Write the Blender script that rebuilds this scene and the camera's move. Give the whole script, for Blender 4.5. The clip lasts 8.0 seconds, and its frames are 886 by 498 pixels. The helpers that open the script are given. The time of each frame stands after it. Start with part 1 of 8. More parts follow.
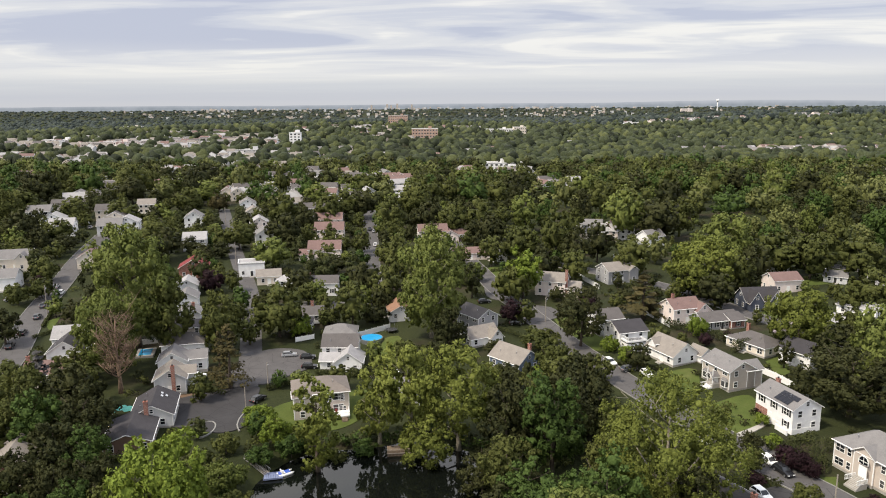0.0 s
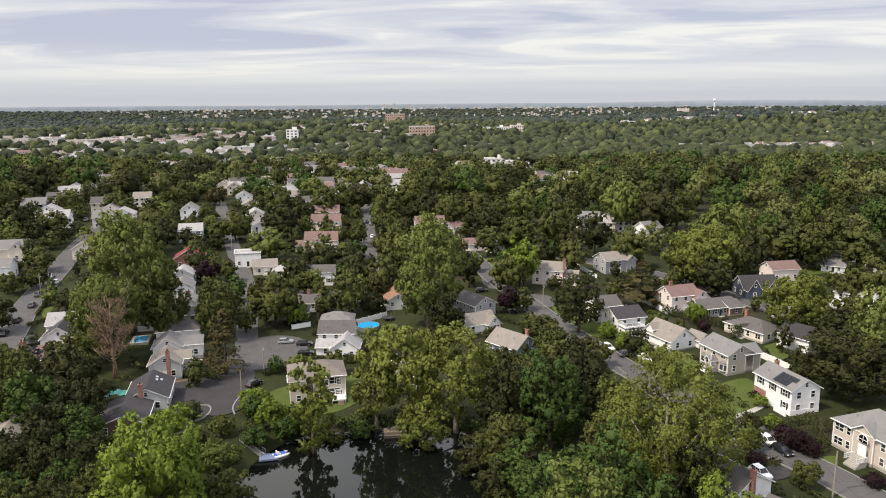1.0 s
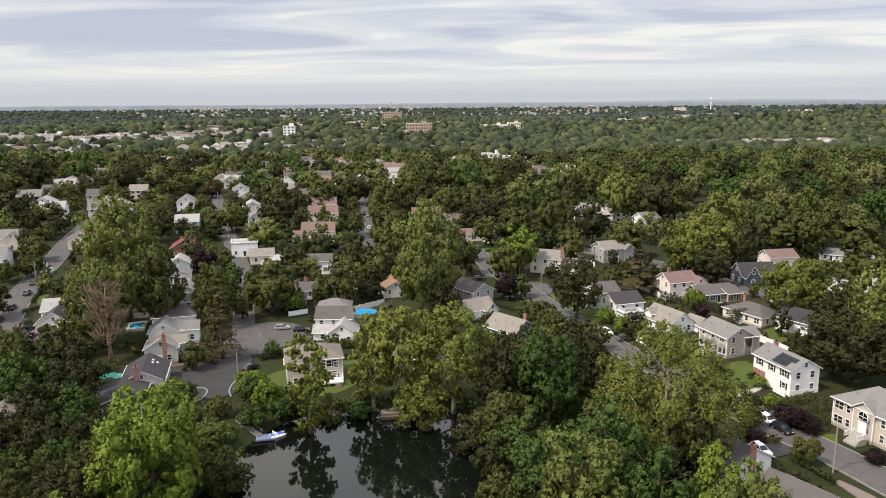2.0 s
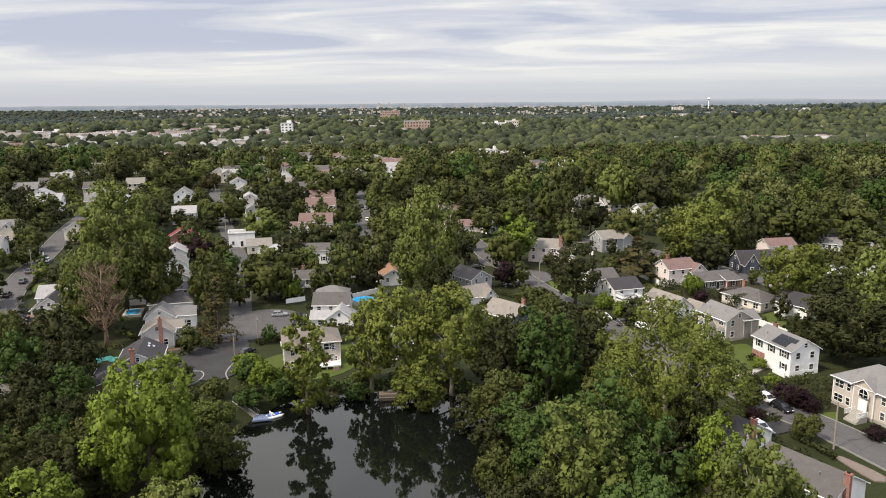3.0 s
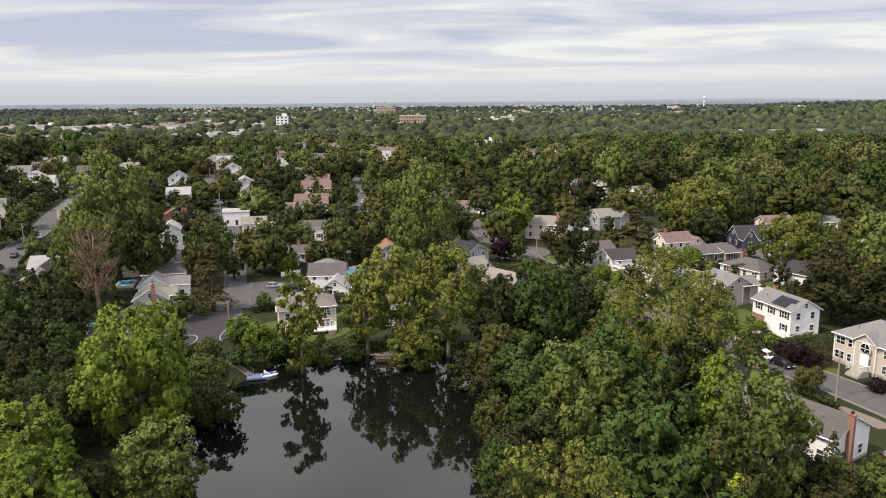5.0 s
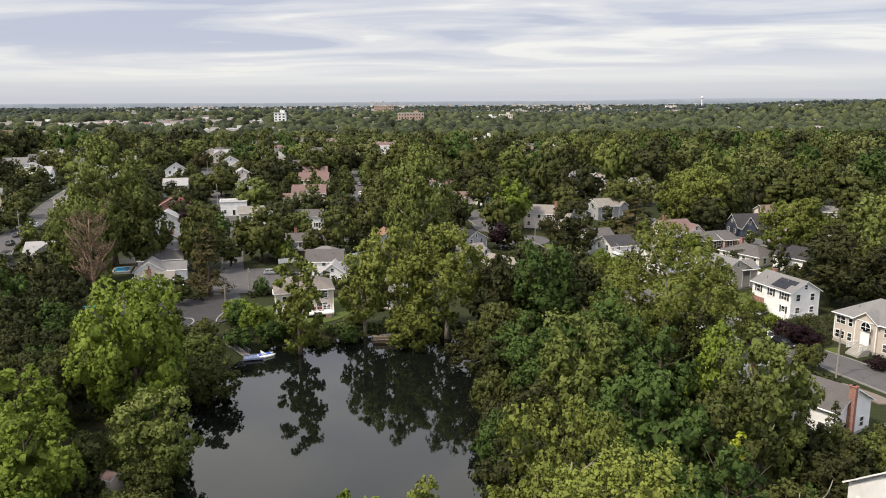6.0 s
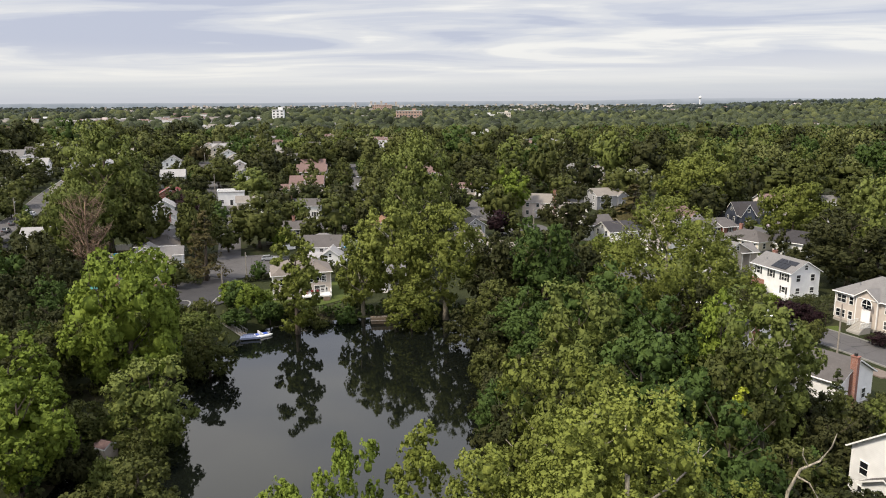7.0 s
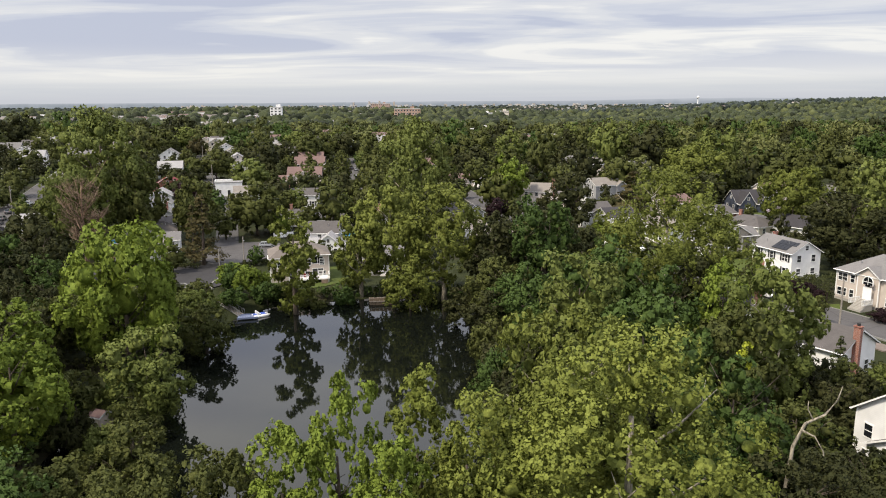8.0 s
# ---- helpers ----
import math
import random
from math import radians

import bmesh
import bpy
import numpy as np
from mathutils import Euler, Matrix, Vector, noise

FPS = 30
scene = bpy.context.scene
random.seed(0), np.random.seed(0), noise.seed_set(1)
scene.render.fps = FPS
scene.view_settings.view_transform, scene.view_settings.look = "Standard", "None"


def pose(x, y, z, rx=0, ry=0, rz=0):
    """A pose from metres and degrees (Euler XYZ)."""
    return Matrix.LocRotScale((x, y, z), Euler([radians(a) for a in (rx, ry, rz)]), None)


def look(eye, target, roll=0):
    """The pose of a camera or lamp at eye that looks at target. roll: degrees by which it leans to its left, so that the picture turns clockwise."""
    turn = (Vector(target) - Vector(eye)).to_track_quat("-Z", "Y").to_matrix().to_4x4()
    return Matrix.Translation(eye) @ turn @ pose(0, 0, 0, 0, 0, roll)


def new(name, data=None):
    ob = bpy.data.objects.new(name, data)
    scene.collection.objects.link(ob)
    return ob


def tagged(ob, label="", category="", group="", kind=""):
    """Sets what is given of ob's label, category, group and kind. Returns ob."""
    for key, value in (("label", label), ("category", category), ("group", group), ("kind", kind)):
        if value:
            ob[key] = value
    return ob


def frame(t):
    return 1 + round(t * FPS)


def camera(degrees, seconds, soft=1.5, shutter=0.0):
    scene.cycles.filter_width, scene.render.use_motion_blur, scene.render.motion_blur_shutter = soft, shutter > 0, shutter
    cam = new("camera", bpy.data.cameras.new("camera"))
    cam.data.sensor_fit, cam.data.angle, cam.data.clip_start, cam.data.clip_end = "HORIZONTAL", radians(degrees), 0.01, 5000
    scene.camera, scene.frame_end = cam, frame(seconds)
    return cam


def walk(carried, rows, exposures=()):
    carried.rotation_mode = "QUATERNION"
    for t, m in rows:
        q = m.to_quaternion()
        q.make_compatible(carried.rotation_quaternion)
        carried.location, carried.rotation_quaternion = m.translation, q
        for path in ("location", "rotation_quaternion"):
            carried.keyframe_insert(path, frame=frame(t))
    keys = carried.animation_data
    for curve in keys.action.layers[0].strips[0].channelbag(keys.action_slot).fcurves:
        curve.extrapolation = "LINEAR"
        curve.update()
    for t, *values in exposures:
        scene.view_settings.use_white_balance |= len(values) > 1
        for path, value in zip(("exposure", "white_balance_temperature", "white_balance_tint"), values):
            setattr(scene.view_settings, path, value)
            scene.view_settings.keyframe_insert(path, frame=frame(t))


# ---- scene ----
cam = camera(63.0, 8.0, 1.05)
# seconds, x, y, z, yaw, pitch, roll
ROWS = [
    (0.0, -0.00, -0.00, 69.00, 0.000, -11.300, 0.400),
    (0.5, 0.00, 0.01, 66.84, -0.099, -11.265, 0.417),
    (1.0, 0.03, 0.15, 64.61, -0.224, -11.236, 0.399),
    (1.5, -0.09, 0.21, 62.42, -0.348, -11.227, 0.397),
    (3.0, -0.14, 0.23, 55.90, -0.617, -11.159, 0.445),
    (3.5, -0.26, 0.26, 53.70, -0.699, -11.103, 0.457),
    (4.0, -0.36, 0.30, 51.53, -0.767, -11.117, 0.440),
    (4.5, -0.41, 0.33, 49.28, -0.861, -11.101, 0.409),
    (6.0, -0.51, 0.51, 43.02, -1.098, -11.056, 0.318),
    (6.5, -0.51, 0.59, 40.92, -1.175, -11.013, 0.311),
    (7.0, -0.52, 0.63, 38.73, -1.229, -10.990, 0.312),
    (7.5, -0.61, 0.75, 36.60, -1.305, -10.949, 0.318),
    (8.0, -0.66, 0.78, 34.50, -1.379, -10.915, 0.338),
]
walk(cam, [(t, pose(x, y, z, 90 + pitch, roll, yaw)) for t, x, y, z, yaw, pitch, roll in ROWS])
scene.view_settings.exposure = 0.0

# ---- sky and light ----
SUN_ELEVATION, SUN_AZIMUTH = 54.0, 242.0  # degrees; azimuth clockwise from +y


def make_world():
    w = bpy.data.worlds.new("overcast_sky")
    scene.world = w
    w.use_nodes = True
    nt = w.node_tree
    nt.nodes.clear()
    N, L = nt.nodes.new, nt.links.new
    out, bg = N("ShaderNodeOutputWorld"), N("ShaderNodeBackground")
    sky = N("ShaderNodeTexSky")
    sky.sky_type, sky.sun_disc = "NISHITA", False
    sky.sun_elevation, sky.sun_rotation = radians(SUN_ELEVATION), radians(SUN_AZIMUTH)
    tc, sep = N("ShaderNodeTexCoord"), N("ShaderNodeSeparateXYZ")
    L(tc.outputs["Generated"], sep.inputs[0])

    def m(op, a, b=None, c=None):
        n = N("ShaderNodeMath")
        n.operation = op
        for i, v in enumerate((a, b, c)):
            if v is None:
                continue
            if isinstance(v, (int, float)):
                n.inputs[i].default_value = v
            else:
                L(v, n.inputs[i])
        return n.outputs[0]

    def ramp(v, stops):
        r = N("ShaderNodeValToRGB")
        r.color_ramp.interpolation = "EASE"
        e = r.color_ramp.elements
        e[0].position, e[0].color = stops[0][0], (*stops[0][1], 1)
        e[1].position, e[1].color = stops[-1][0], (*stops[-1][1], 1)
        for p, col in stops[1:-1]:
            k = e.new(p)
            k.color = (*col, 1)
        L(v, r.inputs[0])
        return r.outputs[0]

    # a flat layer of stratus seen in perspective
    up = m("MAXIMUM", sep.outputs[2], 0.0)
    den = m("ADD", up, 0.055)
    cx, cy = m("DIVIDE", sep.outputs[0], den), m("DIVIDE", sep.outputs[1], den)
    vec = N("ShaderNodeCombineXYZ")
    L(cx, vec.inputs[0]), L(cy, vec.inputs[1])
    big = N("ShaderNodeTexNoise")
    big.inputs["Scale"].default_value, big.inputs["Detail"].default_value = 0.55, 7.0
    big.inputs["Roughness"].default_value, big.inputs["Distortion"].default_value = 0.52, 1.1
    stretch = N("ShaderNodeMapping")
    stretch.inputs["Scale"].default_value = (0.55, 1.0, 1.0)
    stretch.inputs["Location"].default_value = (3.3, 7.1, 0.0)
    stretch.inputs["Rotation"].default_value = (0, 0, radians(-9))
    L(vec.outputs[0], stretch.inputs[0]), L(stretch.outputs[0], big.inputs["Vector"])
    fine = N("ShaderNodeTexNoise")
    fine.inputs["Scale"].default_value, fine.inputs["Detail"].default_value = 1.7, 8.0
    fine.inputs["Roughness"].default_value = 0.55
    L(stretch.outputs[0], fine.inputs["Vector"])
    mixv = m("ADD", m("MULTIPLY", big.outputs[0], 0.8), m("MULTIPLY", fine.outputs[0], 0.2))
    cloud = ramp(mixv, [(0.41, (0.55, 0.58, 0.70)), (0.475, (0.66, 0.68, 0.76)), (0.53, (0.76, 0.765, 0.80)), (0.60, (0.94, 0.92, 0.89))])
    # towards the skyline the layer thins into pale grey
    low = ramp(up, [(0.0, (1, 1, 1)), (0.03, (0.9, 0.9, 0.9)), (0.055, (0.45, 0.45, 0.45)), (0.085, (0, 0, 0))])
    edge = ramp(up, [(0.0, (0.64, 0.65, 0.69)), (0.012, (0.60, 0.62, 0.68)), (0.026, (0.66, 0.68, 0.72)), (0.042, (0.88, 0.87, 0.85)), (0.07, (0.80, 0.80, 0.82))])
    hz = N("ShaderNodeMix")
    hz.data_type = "RGBA"
    L(edge, hz.inputs["B"])
    L(low, hz.inputs["Factor"]), L(cloud, hz.inputs["A"])
    # clear sky shows faintly through the layer
    clear = N("ShaderNodeMix")
    clear.data_type, clear.blend_type = "RGBA", "ADD"
    clear.inputs["Factor"].default_value = 0.012
    L(hz.outputs["Result"], clear.inputs["A"]), L(sky.outputs[0], clear.inputs["B"])
    L(clear.outputs["Result"], bg.inputs[0])
    # an overcast sky grows brighter towards the zenith
    rise = m("MULTIPLY", m("MINIMUM", m("MAXIMUM", m("SUBTRACT", up, 0.14), 0.0), 0.3), 2.7)
    L(m("ADD", 0.91, m("ADD", rise, m("MULTIPLY", m("MAXIMUM", m("SUBTRACT", up, 0.44), 0.0), 0.3))), bg.inputs[1])
    L(bg.outputs[0], out.inputs[0])


make_world()
sun_data = bpy.data.lights.new("sun", "SUN")
sun_data.energy, sun_data.angle, sun_data.color = 4.9, radians(8), (1.0, 0.90, 0.74)
sun = new("sun", sun_data)
_az, _el = radians(SUN_AZIMUTH), radians(SUN_ELEVATION)
sun.matrix_world = look((Vector((math.sin(_az) * math.cos(_el), math.cos(_az) * math.cos(_el), math.sin(_el))) * 400), (0, 0, 0))


# ---- materials ----
def material(name, build):
    mt = bpy.data.materials.new(name)
    mt.use_nodes = True
    nt = mt.node_tree
    nt.nodes.clear()
    out = nt.nodes.new("ShaderNodeOutputMaterial")
    nt.links.new(build(nt), out.inputs[0])
    return mt


def node(nt, kind, links=(), **values):
    n = nt.nodes.new(kind)
    for k, v in values.items():
        n.inputs[k.replace("_", " ")].default_value = v
    for k, v in links:
        nt.links.new(v, n.inputs[k])
    return n


def math2(nt, op, a, b):
    n = nt.nodes.new("ShaderNodeMath")
    n.operation = op
    for i, v in enumerate((a, b)):
        if isinstance(v, (int, float)):
            n.inputs[i].default_value = v
        else:
            nt.links.new(v, n.inputs[i])
    return n.outputs[0]


def mix(nt, fac, a, b, blend="MIX"):
    n = nt.nodes.new("ShaderNodeMix")
    n.data_type, n.blend_type = "RGBA", blend
    for key, v in (("Factor", fac), ("A", a), ("B", b)):
        if isinstance(v, (int, float)):
            n.inputs[key].default_value = v
        elif isinstance(v, tuple):
            n.inputs[key].default_value = (*v, 1)
        else:
            nt.links.new(v, n.inputs[key])
    return n.outputs["Result"]


def ramp2(nt, v, lo, hi, a=0.35, b=0.65):
    r = nt.nodes.new("ShaderNodeValToRGB")
    e = r.color_ramp.elements
    e[0].position, e[1].position = a, b
    e[0].color, e[1].color = (*lo, 1), (*hi, 1)
    nt.links.new(v, r.inputs[0])
    return r.outputs[0]


def noise_of(nt, scale, detail=4.0, rough=0.55, coord="Object"):
    tc = nt.nodes.new("ShaderNodeTexCoord")
    n = node(nt, "ShaderNodeTexNoise", [("Vector", tc.outputs[coord])], Scale=scale, Detail=detail, Roughness=rough)
    return n.outputs[0]


def world_noise(nt, scale, detail=4.0, rough=0.55):
    g = nt.nodes.new("ShaderNodeNewGeometry")
    return node(nt, "ShaderNodeTexNoise", [("Vector", g.outputs["Position"])], Scale=scale, Detail=detail, Roughness=rough).outputs[0]


def bump(nt, height, strength=0.4, distance=0.05):
    return node(nt, "ShaderNodeBump", [("Height", height)], Strength=strength, Distance=distance).outputs[0]


def scaled(c, k):
    return tuple(min(1.0, v * k) for v in c)


def plain(name, c, rough=0.6, metal=0.0, spread=0.12, scale=1.5, spec=0.4):
    """Paint, plastic or metal with faint dirt and a little grain."""
    def build(nt):
        a = ramp2(nt, noise_of(nt, scale), scaled(c, 1 - spread), scaled(c, 1 + spread))
        b = mix(nt, 0.35, a, ramp2(nt, noise_of(nt, scale * 9, 2), scaled(c, 1 - spread), scaled(c, 1 + spread)))
        p = node(nt, "ShaderNodeBsdfPrincipled", [("Base Color", b)], Roughness=rough, Metallic=metal)
        p.inputs["Specular IOR Level"].default_value = spec
        return p.outputs[0]
    return material(name, build)


def siding(name, c):
    """Lapped boards with faint streaks of weather."""
    def build(nt):
        tc = nt.nodes.new("ShaderNodeTexCoord")
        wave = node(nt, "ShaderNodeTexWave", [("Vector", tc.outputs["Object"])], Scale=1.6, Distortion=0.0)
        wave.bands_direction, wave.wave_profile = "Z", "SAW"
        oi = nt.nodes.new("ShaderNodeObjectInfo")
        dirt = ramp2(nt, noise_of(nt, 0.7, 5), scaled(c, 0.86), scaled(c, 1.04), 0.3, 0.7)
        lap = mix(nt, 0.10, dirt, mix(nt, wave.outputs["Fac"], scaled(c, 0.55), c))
        shade = mix(nt, math2(nt, "MULTIPLY", oi.outputs["Random"], 0.08), lap, scaled(c, 0.8))
        p = node(nt, "ShaderNodeBsdfPrincipled", [("Base Color", shade), ("Normal", bump(nt, wave.outputs["Fac"], 0.35, 0.03))], Roughness=0.6)
        return p.outputs[0]
    return material(name, build)


def shingles(name, c):
    """Asphalt shingles: mottled tabs, streaks running down."""
    def build(nt):
        tc = nt.nodes.new("ShaderNodeTexCoord")
        br = node(nt, "ShaderNodeTexBrick", [("Vector", tc.outputs["Object"])], Scale=1.0)
        br.inputs["Color1"].default_value = (*scaled(c, 0.8), 1)
        br.inputs["Color2"].default_value = (*scaled(c, 1.2), 1)
        br.inputs["Mortar"].default_value = (*scaled(c, 0.6), 1)
        br.inputs["Brick Width"].default_value, br.inputs["Row Height"].default_value = 0.45, 0.2
        br.inputs["Mortar Size"].default_value = 0.012
        spots = ramp2(nt, noise_of(nt, 9, 3), scaled(c, 0.75), scaled(c, 1.25))
        stains = ramp2(nt, noise_of(nt, 0.5, 5, 0.6), scaled(c, 0.8), scaled(c, 1.15), 0.35, 0.65)
        col = mix(nt, 0.5, mix(nt, 0.5, br.outputs["Color"], spots), stains)
        p = node(nt, "ShaderNodeBsdfPrincipled", [("Base Color", col), ("Normal", bump(nt, noise_of(nt, 14, 2), 0.5, 0.03))], Roughness=0.9)
        p.inputs["Specular IOR Level"].default_value = 0.25
        return p.outputs[0]
    return material(name, build)


def bricks(name, c):
    def build(nt):
        tc = nt.nodes.new("ShaderNodeTexCoord")
        mp = node(nt, "ShaderNodeMapping", [("Vector", tc.outputs["Object"])])
        mp.inputs["Rotation"].default_value = (radians(90), 0, 0)
        br = node(nt, "ShaderNodeTexBrick", [("Vector", mp.outputs[0])], Scale=1.0)
        br.inputs["Color1"].default_value = (*scaled(c, 0.75), 1)
        br.inputs["Color2"].default_value = (*scaled(c, 1.15), 1)
        br.inputs["Mortar"].default_value = (0.42, 0.39, 0.35, 1)
        br.inputs["Brick Width"].default_value, br.inputs["Row Height"].default_value = 0.21, 0.075
        br.inputs["Mortar Size"].default_value = 0.01
        col = mix(nt, 0.4, br.outputs["Color"], ramp2(nt, noise_of(nt, 1.2), scaled(c, 0.7), scaled(c, 1.2)))
        p = node(nt, "ShaderNodeBsdfPrincipled", [("Base Color", col)], Roughness=0.85)
        return p.outputs[0]
    return material(name, build)


def leaves(name, c, c2, through_=0.17, tree_scale=0.11, lumpy=False):
    """Foliage: each spray its own tone, each tree its own cast, leaf-sized relief."""
    def build(nt):
        g = nt.nodes.new("ShaderNodeNewGeometry")
        oi = nt.nodes.new("ShaderNodeObjectInfo")
        leaf = ramp2(nt, g.outputs["Random Per Island"], scaled(c, 0.85), c2, 0.0, 1.0)
        cast = ramp2(nt, oi.outputs["Random"], scaled(c, 0.72), scaled(c2, 1.12), 0.1, 0.9)
        patch = ramp2(nt, world_noise(nt, tree_scale, 2), scaled(c, 0.72), scaled(c2, 1.15), 0.35, 0.65)
        col = mix(nt, 0.32, mix(nt, 0.42, leaf, cast), patch)
        # sprays of leaves; shade of the hollows between them painted dark, crests lighter
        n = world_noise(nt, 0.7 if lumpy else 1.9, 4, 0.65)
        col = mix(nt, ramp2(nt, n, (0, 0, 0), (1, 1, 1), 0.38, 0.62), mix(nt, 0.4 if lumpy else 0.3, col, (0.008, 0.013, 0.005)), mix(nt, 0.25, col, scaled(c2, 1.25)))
        links = [("Base Color", col), ("Normal", bump(nt, n, 0.8 if lumpy else 0.6, 0.9 if lumpy else 0.3))]
        d = node(nt, "ShaderNodeBsdfPrincipled", links, Roughness=0.6)
        d.inputs["Specular IOR Level"].default_value = 0.07
        t = node(nt, "ShaderNodeBsdfTranslucent", [("Color", mix(nt, 0.5, col, scaled(c2, 1.6)))])
        s = nt.nodes.new("ShaderNodeMixShader")
        s.inputs[0].default_value = through_
        nt.links.new(d.outputs[0], s.inputs[1]), nt.links.new(t.outputs[0], s.inputs[2])
        return s.outputs[0]
    return material(name, build)


def bark_mat(name, c):
    def build(nt):
        tc = nt.nodes.new("ShaderNodeTexCoord")
        mp = node(nt, "ShaderNodeMapping", [("Vector", tc.outputs["Object"])])
        mp.inputs["Scale"].default_value = (6, 6, 1.2)
        n = node(nt, "ShaderNodeTexNoise", [("Vector", mp.outputs[0])], Scale=1.0, Detail=5.0).outputs[0]
        p = node(nt, "ShaderNodeBsdfPrincipled", [("Base Color", ramp2(nt, n, scaled(c, 0.55), scaled(c, 1.4), 0.4, 0.62)), ("Normal", bump(nt, n, 0.7, 0.06))], Roughness=0.9)
        return p.outputs[0]
    return material(name, build)


def ground_mat():
    def build(nt):
        grass = ramp2(nt, world_noise(nt, 0.06, 5), (0.017, 0.020, 0.008), (0.033, 0.036, 0.013), 0.35, 0.65)
        tuft = ramp2(nt, world_noise(nt, 1.6, 4, 0.7), (0.010, 0.016, 0.005), (0.036, 0.043, 0.013), 0.3, 0.7)
        earth = ramp2(nt, world_noise(nt, 0.5, 5), (0.017, 0.013, 0.009), (0.052, 0.040, 0.026), 0.3, 0.7)
        base = mix(nt, 0.5, grass, tuft)
        worn = ramp2(nt, world_noise(nt, 0.035, 5, 0.65), (0, 0, 0), (1, 1, 1), 0.52, 0.66)
        col = mix(nt, worn, base, earth)
        p = node(nt, "ShaderNodeBsdfPrincipled", [("Base Color", col), ("Normal", bump(nt, world_noise(nt, 3.0, 4, 0.7), 0.8, 0.12))], Roughness=0.95)
        p.inputs["Specular IOR Level"].default_value = 0.15
        return p.outputs[0]
    return material("grass_ground", build)


def lawn_mat():
    def build(nt):
        a = ramp2(nt, world_noise(nt, 0.25, 4), (0.044, 0.062, 0.013), (0.076, 0.098, 0.022), 0.3, 0.7)
        b = ramp2(nt, world_noise(nt, 4.0, 4, 0.75), (0.042, 0.060, 0.013), (0.094, 0.115, 0.028), 0.3, 0.7)
        dry = ramp2(nt, world_noise(nt, 0.12, 4), (0, 0, 0), (0.6, 0.6, 0.6), 0.55, 0.75)
        col = mix(nt, dry, mix(nt, 0.45, a, b), (0.13, 0.125, 0.045))
        p = node(nt, "ShaderNodeBsdfPrincipled", [("Base Color", col), ("Normal", bump(nt, world_noise(nt, 9.0, 3, 0.7), 0.6, 0.05))], Roughness=0.95)
        p.inputs["Specular IOR Level"].default_value = 0.15
        return p.outputs[0]
    return material("mown_lawn", build)


def asphalt_mat(name, c):
    def build(nt):
        a = ramp2(nt, world_noise(nt, 0.3, 5, 0.6), scaled(c, 0.75), scaled(c, 1.2), 0.3, 0.7)
        b = ramp2(nt, world_noise(nt, 12.0, 3), scaled(c, 0.7), scaled(c, 1.35), 0.3, 0.7)
        vor = nt.nodes.new("ShaderNodeTexVoronoi")
        vor.feature = "DISTANCE_TO_EDGE"
        vor.inputs["Scale"].default_value = 0.22
        g = nt.nodes.new("ShaderNodeNewGeometry")
        nt.links.new(g.outputs["Position"], vor.inputs["Vector"])
        crack = ramp2(nt, vor.outputs["Distance"], scaled(c, 0.55), (1, 1, 1), 0.004, 0.012)
        col = mix(nt, 0.6, mix(nt, 0.4, a, b), mix(nt, 0.4, a, b), "MIX")
        col = mix(nt, 0.5, col, crack, "MULTIPLY")
        p = node(nt, "ShaderNodeBsdfPrincipled", [("Base Color", col), ("Normal", bump(nt, world_noise(nt, 25.0, 2), 0.3, 0.02))], Roughness=0.85)
        p.inputs["Specular IOR Level"].default_value = 0.3
        return p.outputs[0]
    return material(name, build)


def water_mat():
    def build(nt):
        n = world_noise(nt, 0.9, 3)
        p = node(nt, "ShaderNodeBsdfPrincipled", [("Normal", bump(nt, n, 0.03, 0.05))], Roughness=0.03, IOR=1.42)
        p.inputs["Base Color"].default_value = (0.004, 0.005, 0.004, 1)
        return p.outputs[0]
    return material("still_pond_water", build)


def glass_mat():
    def build(nt):
        p = node(nt, "ShaderNodeBsdfPrincipled", Roughness=0.08)
        oi = nt.nodes.new("ShaderNodeObjectInfo")
        nt.links.new(ramp2(nt, oi.outputs["Random"], (0.012, 0.014, 0.017), (0.07, 0.07, 0.07), 0.3, 1.0), p.inputs["Base Color"])
        return p.outputs[0]
    return material("window_glass", build)


GROUND, LAWN, WATER, GLASS = ground_mat(), lawn_mat(), water_mat(), glass_mat()
ASPHALT, DARK_ASPHALT = asphalt_mat("asphalt", (0.080, 0.075, 0.074)), asphalt_mat("fresh_asphalt", (0.036, 0.034, 0.035))
CONCRETE = plain("concrete", (0.32, 0.30, 0.27), 0.85)
PAVING = plain("pinkish_paving", (0.150, 0.118, 0.100), 0.85)
KERB = plain("kerb_stone", (0.22, 0.215, 0.20), 0.85)
EARTH = plain("bare_earth", (0.12, 0.075, 0.045), 0.95, scale=0.6, spread=0.35)
WHITE = plain("white_paint", (0.80, 0.79, 0.77), 0.5, spread=0.06)
BLACK = plain("black_rubber", (0.02, 0.02, 0.02), 0.7)
STEEL = plain("galvanised_steel", (0.45, 0.46, 0.48), 0.45, 0.9)
TIMBER = plain("weathered_timber", (0.16, 0.12, 0.085), 0.85, spread=0.3, scale=3)
GREY_TIMBER = plain("grey_pole_timber", (0.26, 0.23, 0.20), 0.85, spread=0.25, scale=3)
BRICK = bricks("red_brick", (0.25, 0.085, 0.055))
TAN_BRICK = bricks("tan_brick", (0.44, 0.27, 0.20))
POOL_BLUE = plain("pool_liner_blue", (0.02, 0.28, 0.55), 0.15, spread=0.08)
TEAL = plain("teal_tarpaulin", (0.12, 0.42, 0.38), 0.55, spread=0.2)
BLUE_PLASTIC = plain("blue_plastic", (0.05, 0.10, 0.42), 0.35)
